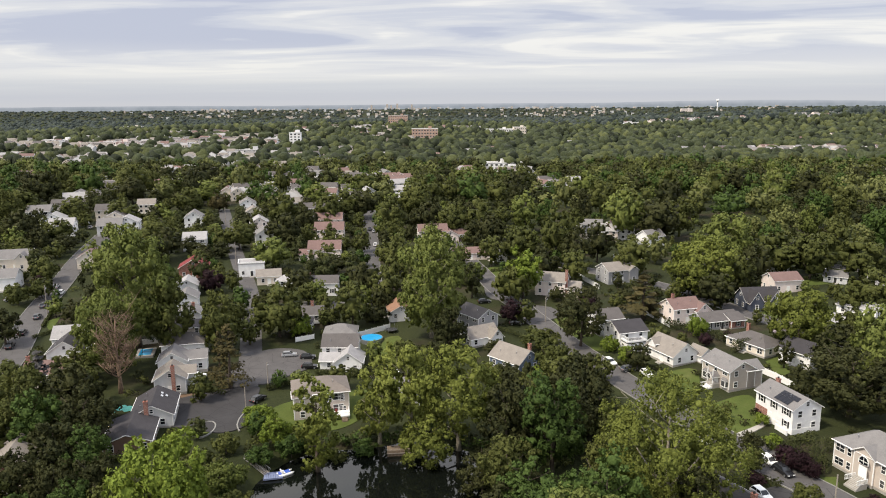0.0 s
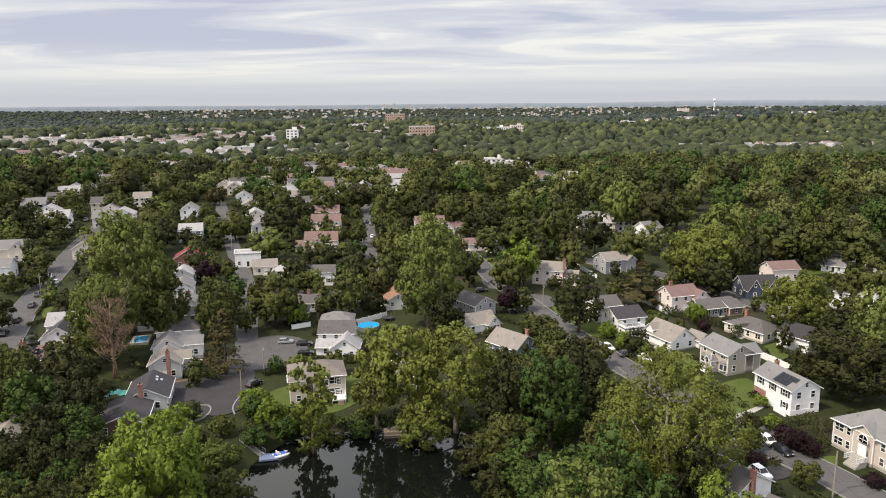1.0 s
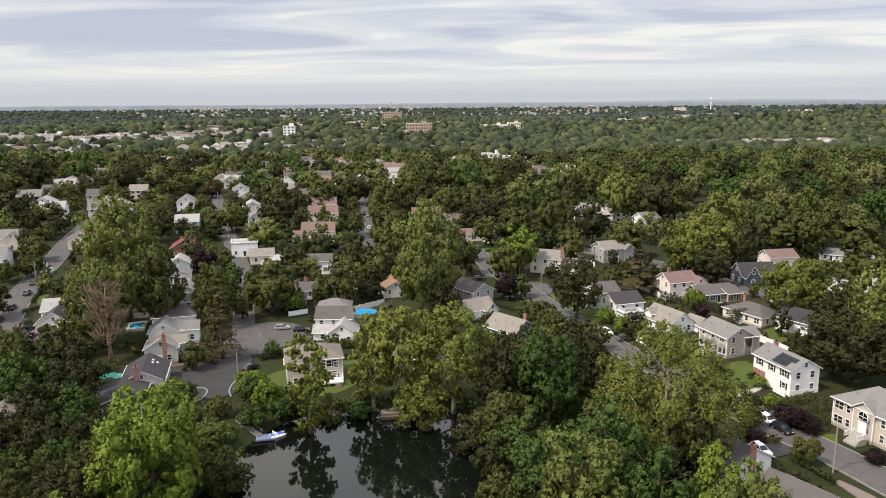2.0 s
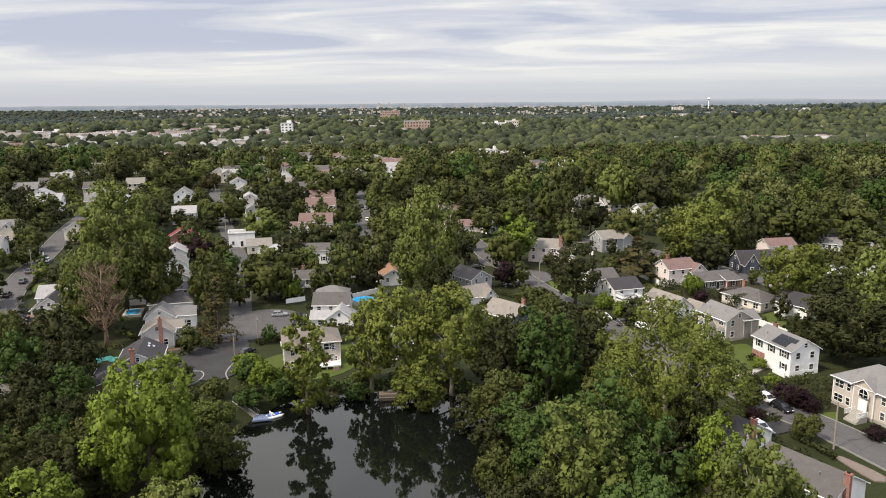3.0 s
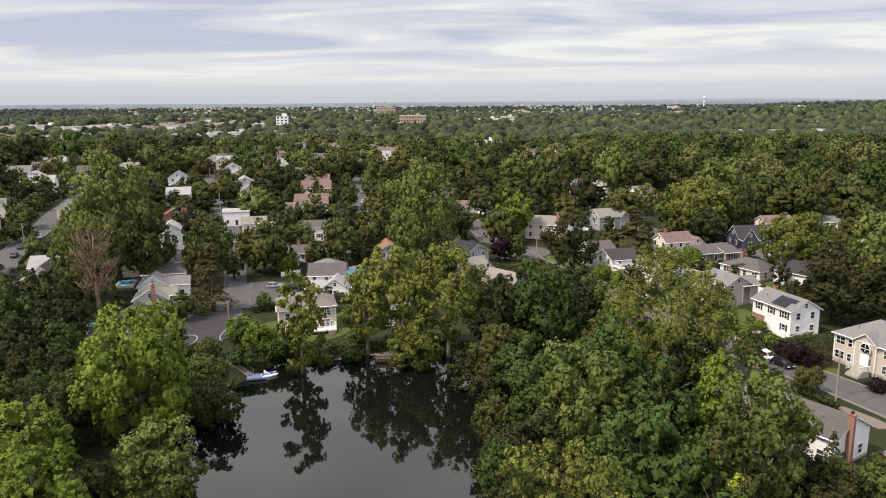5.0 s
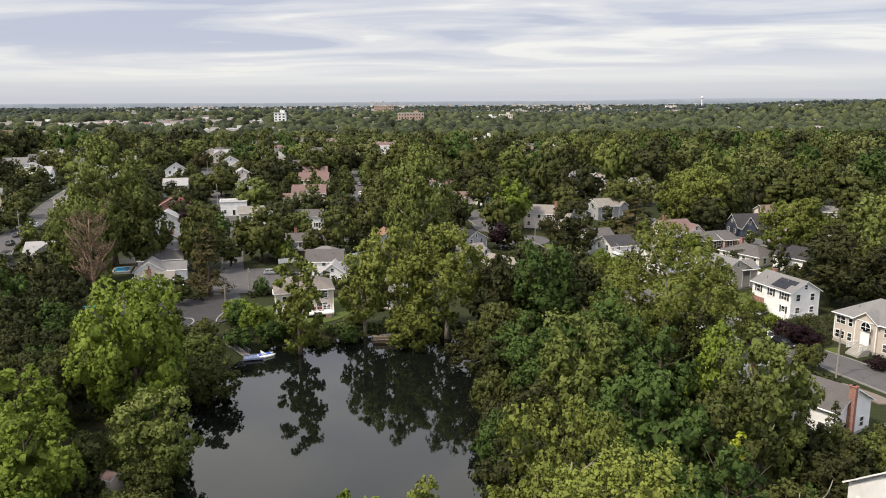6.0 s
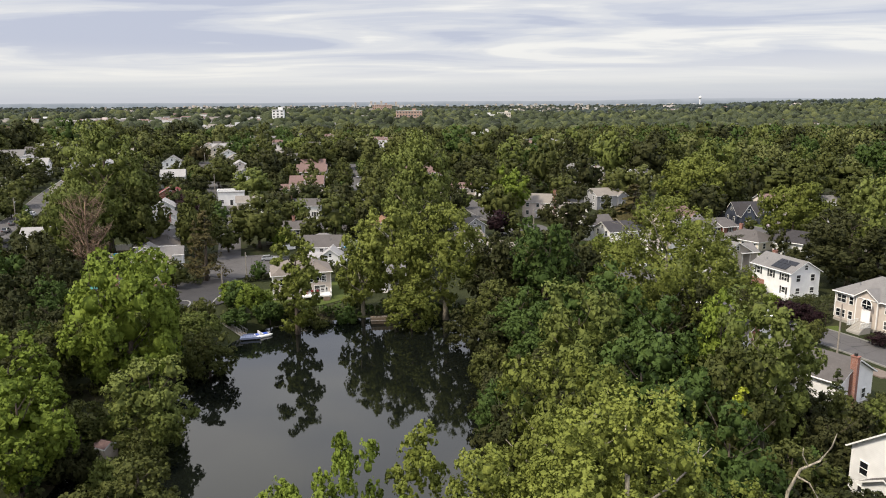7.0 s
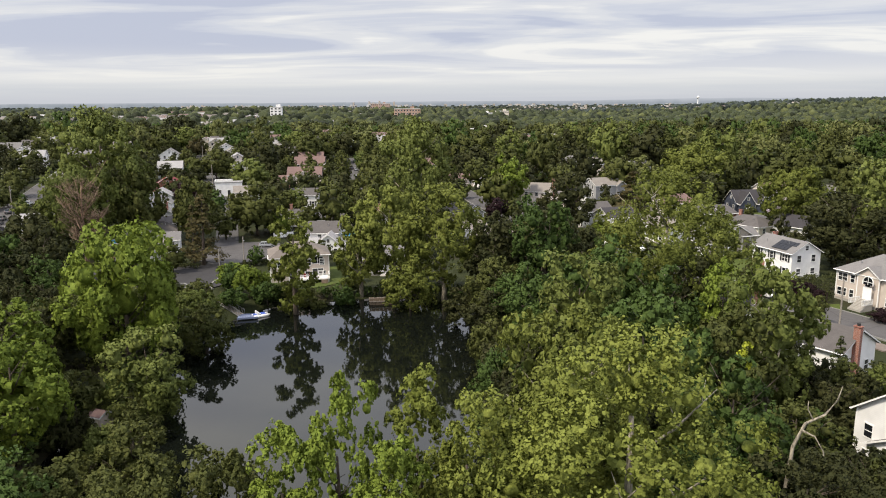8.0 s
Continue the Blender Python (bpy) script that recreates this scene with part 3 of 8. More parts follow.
def house(label, x, y, rot, blocks, wall="white", roof="grey", chimneys=(), shutters=False, detail=1, door=0.0, group="", category="house", drop=0.0, z=None, back=True):
    """blocks: (cx, cy, length, depth, wall height, rise, ridge axis, roof kind[, wall colour]); the front faces local -y."""
    base = (gz(x, y) if z is None else z) - drop
    ob = tagged(new("house"), label, category, group)
    ob.empty_display_size = 1.0
    ob.matrix_basis = pose(x, y, base, 0, 0, rot)
    for n, b in enumerate(blocks):
        cx, cy, L, D, H, rise, axis, kind = b[:8]
        col = b[8] if len(b) > 8 else wall
        rcol = b[9] if len(b) > 9 else roof
        m = pose(cx, cy, 0, 0, 0, 0 if axis == "x" else 90)
        lx, ly = (L, D) if axis == "x" else (D, L)
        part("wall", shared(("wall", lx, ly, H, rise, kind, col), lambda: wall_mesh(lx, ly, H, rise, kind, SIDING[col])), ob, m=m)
        part("roof", shared(("roof", lx, ly, H, rise, kind, rcol), lambda: roof_mesh(lx, ly, H, rise, kind, ROOF[rcol])), ob, m=m)
        FOOTPRINTS.append((x + math.cos(radians(rot)) * cx - math.sin(radians(rot)) * cy, y + math.sin(radians(rot)) * cx + math.cos(radians(rot)) * cy, 0.5 * math.hypot(L, D) * 0.85))
        floors = max(1, round(H / 2.8)) if H > 2.2 else 0
        for a, half, span in ((0, D / 2, L), (90, L / 2, D), (180, D / 2, L), (270, L / 2, D)):
            if a == 180 and not back:
                continue
            count = max(1, int((span - 0.8) / 2.9))
            for f in range(floors):
                for k in range(count):
                    u = (k + 0.5) / count * span - span / 2
                    if n == 0 and a == 0 and f == 0 and door is not None and abs(u - door) < 1.1:
                        continue
                    zc = f * 2.75 + 1.6
                    if zc + 0.75 > H + 0.05:
                        continue
                    p = pose(0, 0, 0, 0, 0, a) @ Vector((u, -half, 0))
                    out = pose(0, 0, 0, 0, 0, a) @ Vector((u, -half - 0.4, 0))
                    if any(o is not b and abs(out.x + cx - o[0]) < o[2] / 2 + 0.5 and abs(out.y + cy - o[1]) < o[3] / 2 + 0.5 and zc < o[4] + 0.8 for o in blocks):
                        continue
                    add_window(ob, pose(cx, cy, 0) @ pose(p.x, p.y, zc, 0, 0, a), 1.5 if (k + f + n) % 4 == 3 else 0.95, 1.35, shutters and a == 0, detail)
            # attic light in a gable
            if kind == "gable" and rise > 2.0 and ((axis == "x") == (a in (90, 270))):
                p = pose(0, 0, 0, 0, 0, a) @ Vector((0, -half, 0))
                add_window(ob, pose(cx, cy, 0) @ pose(p.x, p.y, H + rise * 0.36, 0, 0, a), 0.7, 0.9, False, detail)
    b = blocks[0]
    if door is not None:
        add_door(ob, pose(b[0] + door, b[1] - b[3] / 2, 0.1), BLACK if len(label) % 3 == 0 else None)
        step = part("doorstep", shared("step", step_mesh), ob, m=pose(b[0] + door, b[1] - b[3] / 2 - 0.6, 0))
        step["label"] = "grey concrete doorstep"
    if detail and math.hypot(x, y) < 235:
        trim_house(ob, blocks)
        for b in blocks[:1]:
            if b[7] != "flat":
                along, half = (b[2], b[3] / 2) if b[6] == "x" else (b[3], b[2] / 2)
                for u, v in ((0.22, 0.45), (-0.28, 0.6)):
                    at = (b[0] + u * along, b[1] - v * half) if b[6] == "x" else (b[0] - v * half, b[1] + u * along)
                    part("roof_vent", shared("vent", vent_mesh), ob, "grey metal vent pipe", pose(*at, b[4] + b[5] * (1 - v)))
    for c in chimneys:
        part("chimney", shared(("chim", c[2]), lambda: chimney_mesh(c[2])), ob, m=pose(c[0], c[1], 0))
    return ob


def trim_house(ob, blocks):
    """White corner boards, a gutter under each eave and a bare foundation course."""
    for cx, cy, L, D, H, rise, axis, kind in [b[:8] for b in blocks]:
        for sx in (-1, 1):
            for sy in (-1, 1):
                def board(h=H):
                    bm = bmesh.new()
                    box(bm, -0.09, 0.09, -0.09, 0.09, 0.5, h - 0.1)
                    return mesh_of("corner_board", bm, WHITE)
                part("corner_board", shared(("corner", H), board), ob, m=pose(cx + sx * (L / 2 - 0.07), cy + sy * (D / 2 - 0.07), 0))

        def course(lx=L, ly=D):
            bm = bmesh.new()
            box(bm, -lx / 2 - 0.03, lx / 2 + 0.03, -ly / 2 - 0.03, ly / 2 + 0.03, -1.4, 0.42)
            return mesh_of("foundation", bm, CONCRETE)
        part("foundation", shared(("course", L, D), course), ob, "pale concrete foundation", pose(cx, cy, 0))
        if kind == "flat":
            continue
        span, half = (L, D / 2) if axis == "x" else (D, L / 2)
        drop = 0.4 * rise / half

        def gutter(ln=span):
            bm = bmesh.new()
            tube(bm, [(-ln / 2 - 0.4, 0, 0), (ln / 2 + 0.4, 0, 0)], [0.075, 0.075], 6)
            return mesh_of("gutter", bm, WHITE)
        for sg in (-1, 1):
            at = (cx, cy + sg * (half + 0.46)) if axis == "x" else (cx + sg * (half + 0.46), cy)
            part("gutter", shared(("gutter", round(span, 2)), gutter), ob, "white metal gutter", pose(*at, H - drop - 0.1, 0, 0, 0 if axis == "x" else 90))


def vent_mesh():
    bm = bmesh.new()
    tube(bm, [(0, 0, -0.3), (0, 0, 0.5)], [0.06, 0.06], 6)
    tube(bm, [(0, 0, 0.5), (0, 0, 0.58)], [0.1, 0.1], 6)
    return mesh_of("roof_vent", bm, STEEL)


def step_mesh():
    bm = bmesh.new()
    box(bm, -0.9, 0.9, -0.6, 0.6, -1.2, 0.1)
    box(bm, -0.9, 0.9, -0.9, -0.6, -1.2, -0.07)
    return mesh_of("doorstep", bm, CONCRETE)


# ---- trees ----
def leaf_cards(rng, centres, radii, count, size, up=0.5, squash=0.8, core=None, jit=0.3):
    """Small bent-free leaf sprays on the shells of many clumps."""
    n = len(centres)
    idx = np.repeat(np.arange(n), count)
    d = rng.normal(size=(len(idx), 3))
    d[:, 2] = d[:, 2] * 0.85 + up
    d /= np.linalg.norm(d, axis=1)[:, None] + 1e-9
    rad = radii[idx][:, None] * (rng.uniform(0.55, 1.08, (len(idx), 1)))
    P = centres[idx] + d * rad * np.array([1, 1, squash])
    nrm = d * 0.6 + rng.normal(size=d.shape) * jit
    if core is not None:
        o = P - core
        nrm += 0.85 * o / (np.linalg.norm(o, axis=1)[:, None] + 1e-9)
    nrm /= np.linalg.norm(nrm, axis=1)[:, None]
    a = np.cross(nrm, rng.normal(size=d.shape))
    a /= np.linalg.norm(a, axis=1)[:, None] + 1e-9
    b = np.cross(nrm, a)
    s = size * rng.uniform(0.6, 1.25, (len(idx), 1))
    a, b = a * s * 0.5, b * s * rng.uniform(*((0.3, 0.5) if size < 1 else (0.42, 0.56)), (len(idx), 1))
    V = np.stack([P - a, P - b + a * 0.15, P + a, P + b + a * 0.15], 1).reshape(-1, 3)
    # sprays shade with the rounded clump that they lie on
    soft = d * 0.45 + nrm * 0.2 + rng.normal(size=d.shape) * 0.14
    if core is not None:
        soft += 0.8 * o / (np.linalg.norm(o, axis=1)[:, None] + 1e-9)
    soft /= np.linalg.norm(soft, axis=1)[:, None]
    return V, np.arange(len(V)).reshape(-1, 4), np.repeat(soft, 4, axis=0)


def crown_points(rng, style, R, z0, z1, lobes, each, fine=True):
    """Rounded boughs of a crown with hollows between: centres with radii, and the height of its heart."""
    if style == "conifer":
        n = lobes * each
        t = np.sort(rng.uniform(0, 1, n)) ** 1.25
        tier = t + 0.035 * np.sin(t * 57)
        r = R * (1.02 - t) ** 0.85 * rng.uniform(0.3, 1.0, n) ** 0.7
        a = np.round(rng.uniform(0, 9, n)) / 9 * 6.283 + np.floor(t * 11) * 1.9 + rng.normal(0, 0.18, n)
        C = np.stack([r * np.cos(a), r * np.sin(a), z0 + (z1 - z0) * tier - 0.22 * r + rng.normal(0, 0.12, n)], 1)
        return C, (0.08 + 0.13 * (1 - t)) * R * 1.3, C * np.array([0.7, 0.7, 1]) - np.array([0, 0, 0.8])
    i = np.arange(lobes) + 0.5
    cz = np.clip(1 - 1.88 * i / lobes + rng.normal(0, 0.09, lobes), -0.96, 1)
    ang = i * 2.39996 + rng.normal(0, 0.4, lobes)
    cr = np.sqrt(1 - cz ** 2)
    k = rng.uniform(0.6, 0.88, lobes) if fine else rng.uniform(0.66, 0.76, lobes)
    zm = z0 + (z1 - z0) * (0.46 if style in ("tall", "slim", "lofty") else 0.42)
    wide = np.where(cz > 0, 1.0 - (0.16 if style in ("tall", "slim", "lofty") else 0.0) * cz, 1 - 0.2 * np.abs(cz))
    B = np.stack([cr * np.cos(ang) * k * R * wide, cr * np.sin(ang) * k * R * wide,
                  zm + k * np.where(cz > 0, cz * (z1 - zm), cz * (zm - z0)) * rng.uniform(0.86, 1.16, lobes)], 1)
    big = R * (rng.uniform(0.2, 0.44, lobes) if fine else rng.uniform(0.32, 0.42, lobes)) * (16 / lobes) ** 0.3
    return np.concatenate([B, big[:, None]], 1), zm


def unit(v):
    return v / (np.linalg.norm(v, axis=1)[:, None] + 1e-9)


def ball(n):
    """A sphere of n by n quads a side."""
    g = np.linspace(-1, 1, n + 1)
    V, F = [], []
    for axis in range(3):
        for sign in (-1, 1):
            k = len(V)
            for u in g:
                for w in g * sign:
                    p = [u, w]
                    p.insert(axis, sign)
                    V.append(p)
            F += [(k + i * (n + 1) + j, k + i * (n + 1) + j + 1, k + (i + 1) * (n + 1) + j + 1, k + (i + 1) * (n + 1) + j) for i in range(n) for j in range(n)]
    V, F = unit(np.array(V, float)), np.array(F)
    c = V[F].mean(1)
    w = np.cross(V[F[:, 1]] - V[F[:, 0]], V[F[:, 3]] - V[F[:, 0]])
    F[(w * c).sum(1) < 0] = F[(w * c).sum(1) < 0][:, ::-1]
    # weld the six sides
    key = np.round(V, 4)
    _, first, back = np.unique(key, axis=0, return_index=True, return_inverse=True)
    return V[first], back.ravel()[F]


def bough_cores(rng, masses, n, shrink, zm):
    """The dense leafy inside of each bough."""
    U, F = ball(n)
    VS, FS, NS = [], [], []
    for k, (x, y, z, big) in enumerate(masses):
        ph = x * 1.7 + y
        dent = np.sin(U[:, :1] * 5 + ph) * np.sin(U[:, 1:2] * 5 + 1.7 * ph) * np.sin(U[:, 2:] * 5 + 0.6 * ph)
        r = big * shrink * (1 + 0.25 * dent + rng.normal(0, 0.12, (len(U), 1)))
        VS.append(np.array([x, y, z]) + U * r * np.array([1, 1, 0.92]))
        FS.append(F + k * len(U))
        NS.append(unit(U + 0.25 * unit(np.array([[x, y, z - zm]])) + rng.normal(0, 0.3, U.shape)))
    return np.concatenate(VS), np.concatenate(FS), np.concatenate(NS)


def tuft_cards(rng, masses, tufts, each, size, jit, zm, tall=1.15, whole=0.3):
    """Tufts over the outer side of each bough, each a handful of small leaf sprays."""
    idx = np.repeat(np.arange(len(masses)), tufts)
    B, big = masses[idx, :3], masses[idx, 3:4]
    out = unit(B - np.array([0, 0, zm]))
    d = unit(rng.normal(size=(len(idx), 3)) + 0.7 * out + np.array([0, 0, 0.35]))
    T = B + d * big * rng.uniform(0.78, 0.98, (len(idx), 1)) * np.array([1, 1, 0.92])
    tr = big * rng.uniform(0.16, 0.36, (len(idx), 1)) * (13 / tufts) ** 0.3 * (0.8 if tall > 1.5 else 1.0)
    j = np.repeat(np.arange(len(idx)), each)
    dd = unit(rng.normal(size=(len(j), 3)) + 0.75 * d[j] + np.array([0, 0, 0.3]))
    P = T[j] + dd * tr[j] * rng.uniform(0.5, 1.12, (len(j), 1)) * np.array([1, 1, tall])
    lay = unit(dd * 0.8 + d[j] * 0.5)
    nrm = unit(lay + rng.normal(size=dd.shape) * jit)
    a = unit(np.cross(nrm, rng.normal(size=dd.shape)))
    b = np.cross(nrm, a)
    s = size * rng.uniform(0.55, 1.3, (len(j), 1))
    a, b = a * s * 0.5, b * s * rng.uniform(0.3, 0.5, (len(j), 1))
    V = np.stack([P - a, P - b + a * 0.15, P + a, P + b + a * 0.15], 1).reshape(-1, 3)
    soft = unit(nrm * 0.65 + lay * 0.35 + whole * out[j])
    return V, np.arange(len(V)).reshape(-1, 4), np.repeat(soft, 4, axis=0)


def joined(*sets):
    VS, FS, NS, n = [], [], [], 0
    for V, F, N in sets:
        VS.append(V), FS.append(F + n), NS.append(N)
        n += len(V)
    return np.concatenate(VS), np.concatenate(FS), np.concatenate(NS)


PROTO = {  # crown style: nominal height, radius, crown base
    "round": (15.0, 6.0, 1.2), "tall": (18.0, 5.6, 1.2), "conifer": (14.0, 3.6, 1.0), "bush": (2.6, 1.7, 0.1), "broad": (22.0, 10.0, 1.8), "lofty": (29.0, 10.0, 2.4), "slim": (17.0, 3.4, 0.6), "low": (9.0, 5.6, 0.5),
}
LOD = {  # boughs, tufts a bough, leaf sprays a tuft, spray size, unruliness, sides of a bough's core
    -1: (46, 17, 18, 0.27, 0.55, 2), 0: (34, 11, 13, 0.46, 0.5, 2), 1: (24, 8, 8, 0.74, 0.45, 2), 2: (18, 5, 6, 1.15, 0.42, 1), 3: (13, 3, 5, 1.6, 0.35, 1),
}


def crown_arrays(style, lod, seed):
    rng = np.random.default_rng(seed * 17 + (lod + 1) * 101 + len(style))
    H, R, z0 = PROTO[style]
    n, e, k, s, wild, sides = LOD[lod]
    if style == "bush":
        n, k, s = max(4, int(n * 0.35)), int(k * 0.8), s * 0.5
    if style in ("broad", "lofty"):
        n, e, s = int(n * (1.9 if lod < 0 else 1.6)), int(e * 1.25), s * (1.08 if lod < 0 else 1.3)
    if style == "slim":
        s *= 0.85
    if style == "conifer":
        n, e, k = int(n * 1.4), max(2, e // 3), max(7, k + 3)
        C, rad, bough = crown_points(rng, style, R, z0, H - 0.2 * R, n, e)
        V, F, N = leaf_cards(rng, C, rad, k, s, core=np.repeat(bough, k, axis=0), squash=0.45, jit=wild)
    else:
        masses, zm = crown_points(rng, style, R, z0, H - 0.2 * R, n, e, lod < 2)
        heart = np.array([[0, 0, zm, R * 0.5]])
        sets = [tuft_cards(rng, masses, e, k, s, wild, zm, 1.75 if lod < 0 else 1.2, 0.45 if lod < 2 else 1.0), bough_cores(rng, masses, sides, 0.26 if lod < 0 else 0.4 if lod < 1 else 0.5 if lod < 2 else 0.72, zm)]
        # sprays and limbs inside the crown
        if lod < 2:
            sets += [tuft_cards(rng, masses * np.array([1, 1, 1, 0.62]), max(3, e // 3), max(4, k // 3), s * 1.6, 0.9, zm), tuft_cards(rng, heart, 70 if lod < 1 else 16, 5, s * 2.2, 1.0, zm - 1)]
        sets.append(bough_cores(rng, heart, 2, 0.25 if lod < 0 else 0.4 if lod < 1 else 0.6 if lod < 2 else 1.0, zm - 1))
        V, F, N = joined(*sets)
    # bring the crown to its nominal height and spread
    V[:, 2] = z0 + (V[:, 2] - V[:, 2].min()) * (H - z0) / np.ptp(V[:, 2])
    V[:, :2] *= R / np.percentile(np.hypot(V[:, 0], V[:, 1]), 98)
    return V, F, N


def lump_arrays(fine, seed):
    """A distant crown: one uneven rounded mass of foliage with lobes and hollows."""
    rng = np.random.default_rng(seed + 400)
    H, R, z0 = PROTO["round"]
    bm = bmesh.new()
    bmesh.ops.create_icosphere(bm, subdivisions=2 if fine else 1, radius=1.0)
    V = np.array([v.co[:] for v in bm.verts])
    F = np.array([[v.index for v in f.verts] for f in bm.faces])
    bm.free()
    low = V[:, 2] < (-0.5 if fine else -0.75)
    U = rng.normal(size=(12 if fine else 7, 3))
    U[:, 2] = np.abs(U[:, 2]) * 0.8 - 0.2
    U = unit(U)
    k = rng.uniform(0.55, 1.0, len(U))
    cap = (np.exp((V @ U.T - 1) * (11 if fine else 6)) * k).max(1)
    V = V * (0.74 + 0.32 * cap + rng.normal(0, 0.09, len(V)))[:, None]
    F = F[~low[F].any(1)]
    return V * np.array([R, R, (H - z0) * 0.56]) + np.array([0, 0, z0 + (H - z0) * 0.42]), F


def soften(me, N):
    """Rounded shading for a mesh of leaf sprays."""
    me.polygons.foreach_set("use_smooth", [True] * len(me.polygons))
    me.normals_split_custom_set_from_vertices(N)
    return me


def crown_mesh(style, lod, seed):
    V, F, N = crown_arrays(style, lod, seed)
    return soften(quad_mesh("crown", V, F, LEAF["mid"]), N)


def trunk_mesh(style, seed, bare=False, mat=None, limbs=None, fine=True):
    rng = random.Random(seed)
    H, R, z0 = PROTO[style]
    bm = bmesh.new()
    top = H * (0.94 if style == "conifer" or bare else 0.72)
    lean = rng.uniform(-0.5, 0.5)
    steps = [(lean * (t ** 2) + 0.12 * math.sin(5 * t + seed), 0.4 * lean * t + 0.1 * math.cos(4 * t), -0.5 + (top + 0.5) * t) for t in [i / 6 for i in range(7)]]
    r0 = 0.024 * H
    tube(bm, steps, [r0 * (1.35 if i == 0 else 1 - 0.135 * i) for i in range(7)], 8)
    for k in range(limbs or (16 if bare else 9 if fine else 5)):
        t = rng.uniform(0.22, 0.92)
        i = min(5, int(t * 6))
        p = Vector(steps[i]).lerp(Vector(steps[i + 1]), t * 6 - i)
        a = rng.uniform(0, 2 * math.pi)
        ln = R * rng.uniform(0.45, 0.9 if bare else 0.68) * ((1 - t * 0.7) if style == "conifer" else 1.0)
        d = Vector((math.cos(a), math.sin(a), -0.1 if style == "conifer" else rng.uniform(0.45, 0.95)))
        q1, q2 = p + d * ln * 0.5, p + d * ln + Vector((rng.uniform(-.4, .4), rng.uniform(-.4, .4), (0.35 if bare else 0.12) * ln * (0 if style == "conifer" else 1)))
        rr = r0 * (0.48 - 0.3 * t) * (0.8 if bare else 1.0)
        tube(bm, [p, q1, q2], [rr, rr * 0.66, rr * 0.22], 5 if fine else 4)
        for _ in range(14 if bare else 2 if fine else 0):
            s = p.lerp(q2, rng.uniform(0.45, 0.85))
            e = s + Vector((rng.uniform(-1, 1), rng.uniform(-1, 1), rng.uniform(0.2, 1))).normalized() * ln * 0.42
            tube(bm, [s, e], [rr * 0.35, rr * 0.1], 4)
    return mesh_of("trunk", bm, mat or BARK, smooth=True)


TREE_COUNT = [0]
TREES = []


def tree(style, x, y, h, r, leaf="mid", lod=1, label="", seed=None, bark=None, name="tree", group="", base=None):
    """One tree of height h and crown radius r at (x, y)."""
    TREE_COUNT[0] += 1
    if abs(x) > 0.66 * y + 10:
        lod = max(lod, 2)
    k = (seed if seed is not None else TREE_COUNT[0]) % (5 if lod == 0 else 4)
    if style in ("round", "tall"):
        style = min(("broad", "lofty") if r > 7.6 else ("low", "round", "tall", "slim"), key=lambda q: abs(math.log(h / r * PROTO[q][1] / PROTO[q][0])))
    H, R, _ = PROTO[style]
    ob = tagged(new(name), label or f"{leaf} leafy broad tree among the houses", "bush" if style == "bush" else "tree", group)
    ob.matrix_basis = Matrix.LocRotScale((x, y, (gz(x, y) if base is None else base) - 0.05), Euler((0, 0, (TREE_COUNT[0] * 2.399) % 6.283)), (r / R, r / R, h / H))
    if style != "bush":
        part("trunk", shared(("trunk", style, k, (bark or BARK).name, lod < 1), lambda: trunk_mesh(style, k, mat=bark, fine=lod < 1)), ob)
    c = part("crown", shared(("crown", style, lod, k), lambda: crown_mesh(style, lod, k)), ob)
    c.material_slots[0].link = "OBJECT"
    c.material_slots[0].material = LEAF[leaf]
    TREES.append((x, y, r))
    return ob


def bare_tree(x, y, h, r, label):
    H, R, _ = PROTO["tall"]
    ob = tagged(new("dead_tree"), label, "tree")
    ob.matrix_basis = Matrix.LocRotScale((x, y, gz(x, y)), None, (r / R, r / R, h / H))
    part("trunk", trunk_mesh("tall", 77, bare=True, mat=DEAD_BARK, limbs=52), ob)
    return ob


def hedge(x0, y0, x1, y1, h, w, label, leaf="hedge", lod=1, name="hedge"):
    """A clipped or loose row of shrubs between two places."""
    rng = np.random.default_rng(int(abs(x0 * 7 + y0 * 3)))
    ln = math.hypot(x1 - x0, y1 - y0)
    n = max(3, int(ln / (w * 0.42)))
    t = (np.arange(n) + rng.uniform(-0.3, 0.3, n)) / max(1, n - 1)
    C, rad = [], []
    for k in t:
        px, py = x0 + (x1 - x0) * k, y0 + (y1 - y0) * k
        g = gz(px, py)
        z = w * 0.4
        while z < h - w * 0.25:
            C.append((px + rng.normal() * 0.12, py + rng.normal() * 0.12, g + z))
            rad.append(w * rng.uniform(0.48, 0.62) * (1 - 0.35 * z / h))
            z += w * 0.5
    C, rad = np.array(C), np.array(rad)
    c0 = C.mean(0)
    V, F, N = leaf_cards(rng, C - c0, rad, 70 if lod else 110, 0.34 if lod else 0.28, squash=1.0)
    ob = tagged(new(name, soften(quad_mesh("hedge", V, F, LEAF[leaf]), N)), label, "hedge")
    ob.location = c0
    return ob


# ---- cars ----
CAR_PAINT = {k: plain("car_paint_" + k, c, 0.25, 0.3 if k not in ("white", "black") else 0.0, spread=0.04, spec=0.6) for k, c in
             {"white": (0.75, 0.75, 0.74), "black": (0.012, 0.012, 0.014), "silver": (0.42, 0.43, 0.45), "grey": (0.12, 0.125, 0.13), "red": (0.28, 0.03, 0.03), "blue": (0.05, 0.08, 0.18)}.items()}


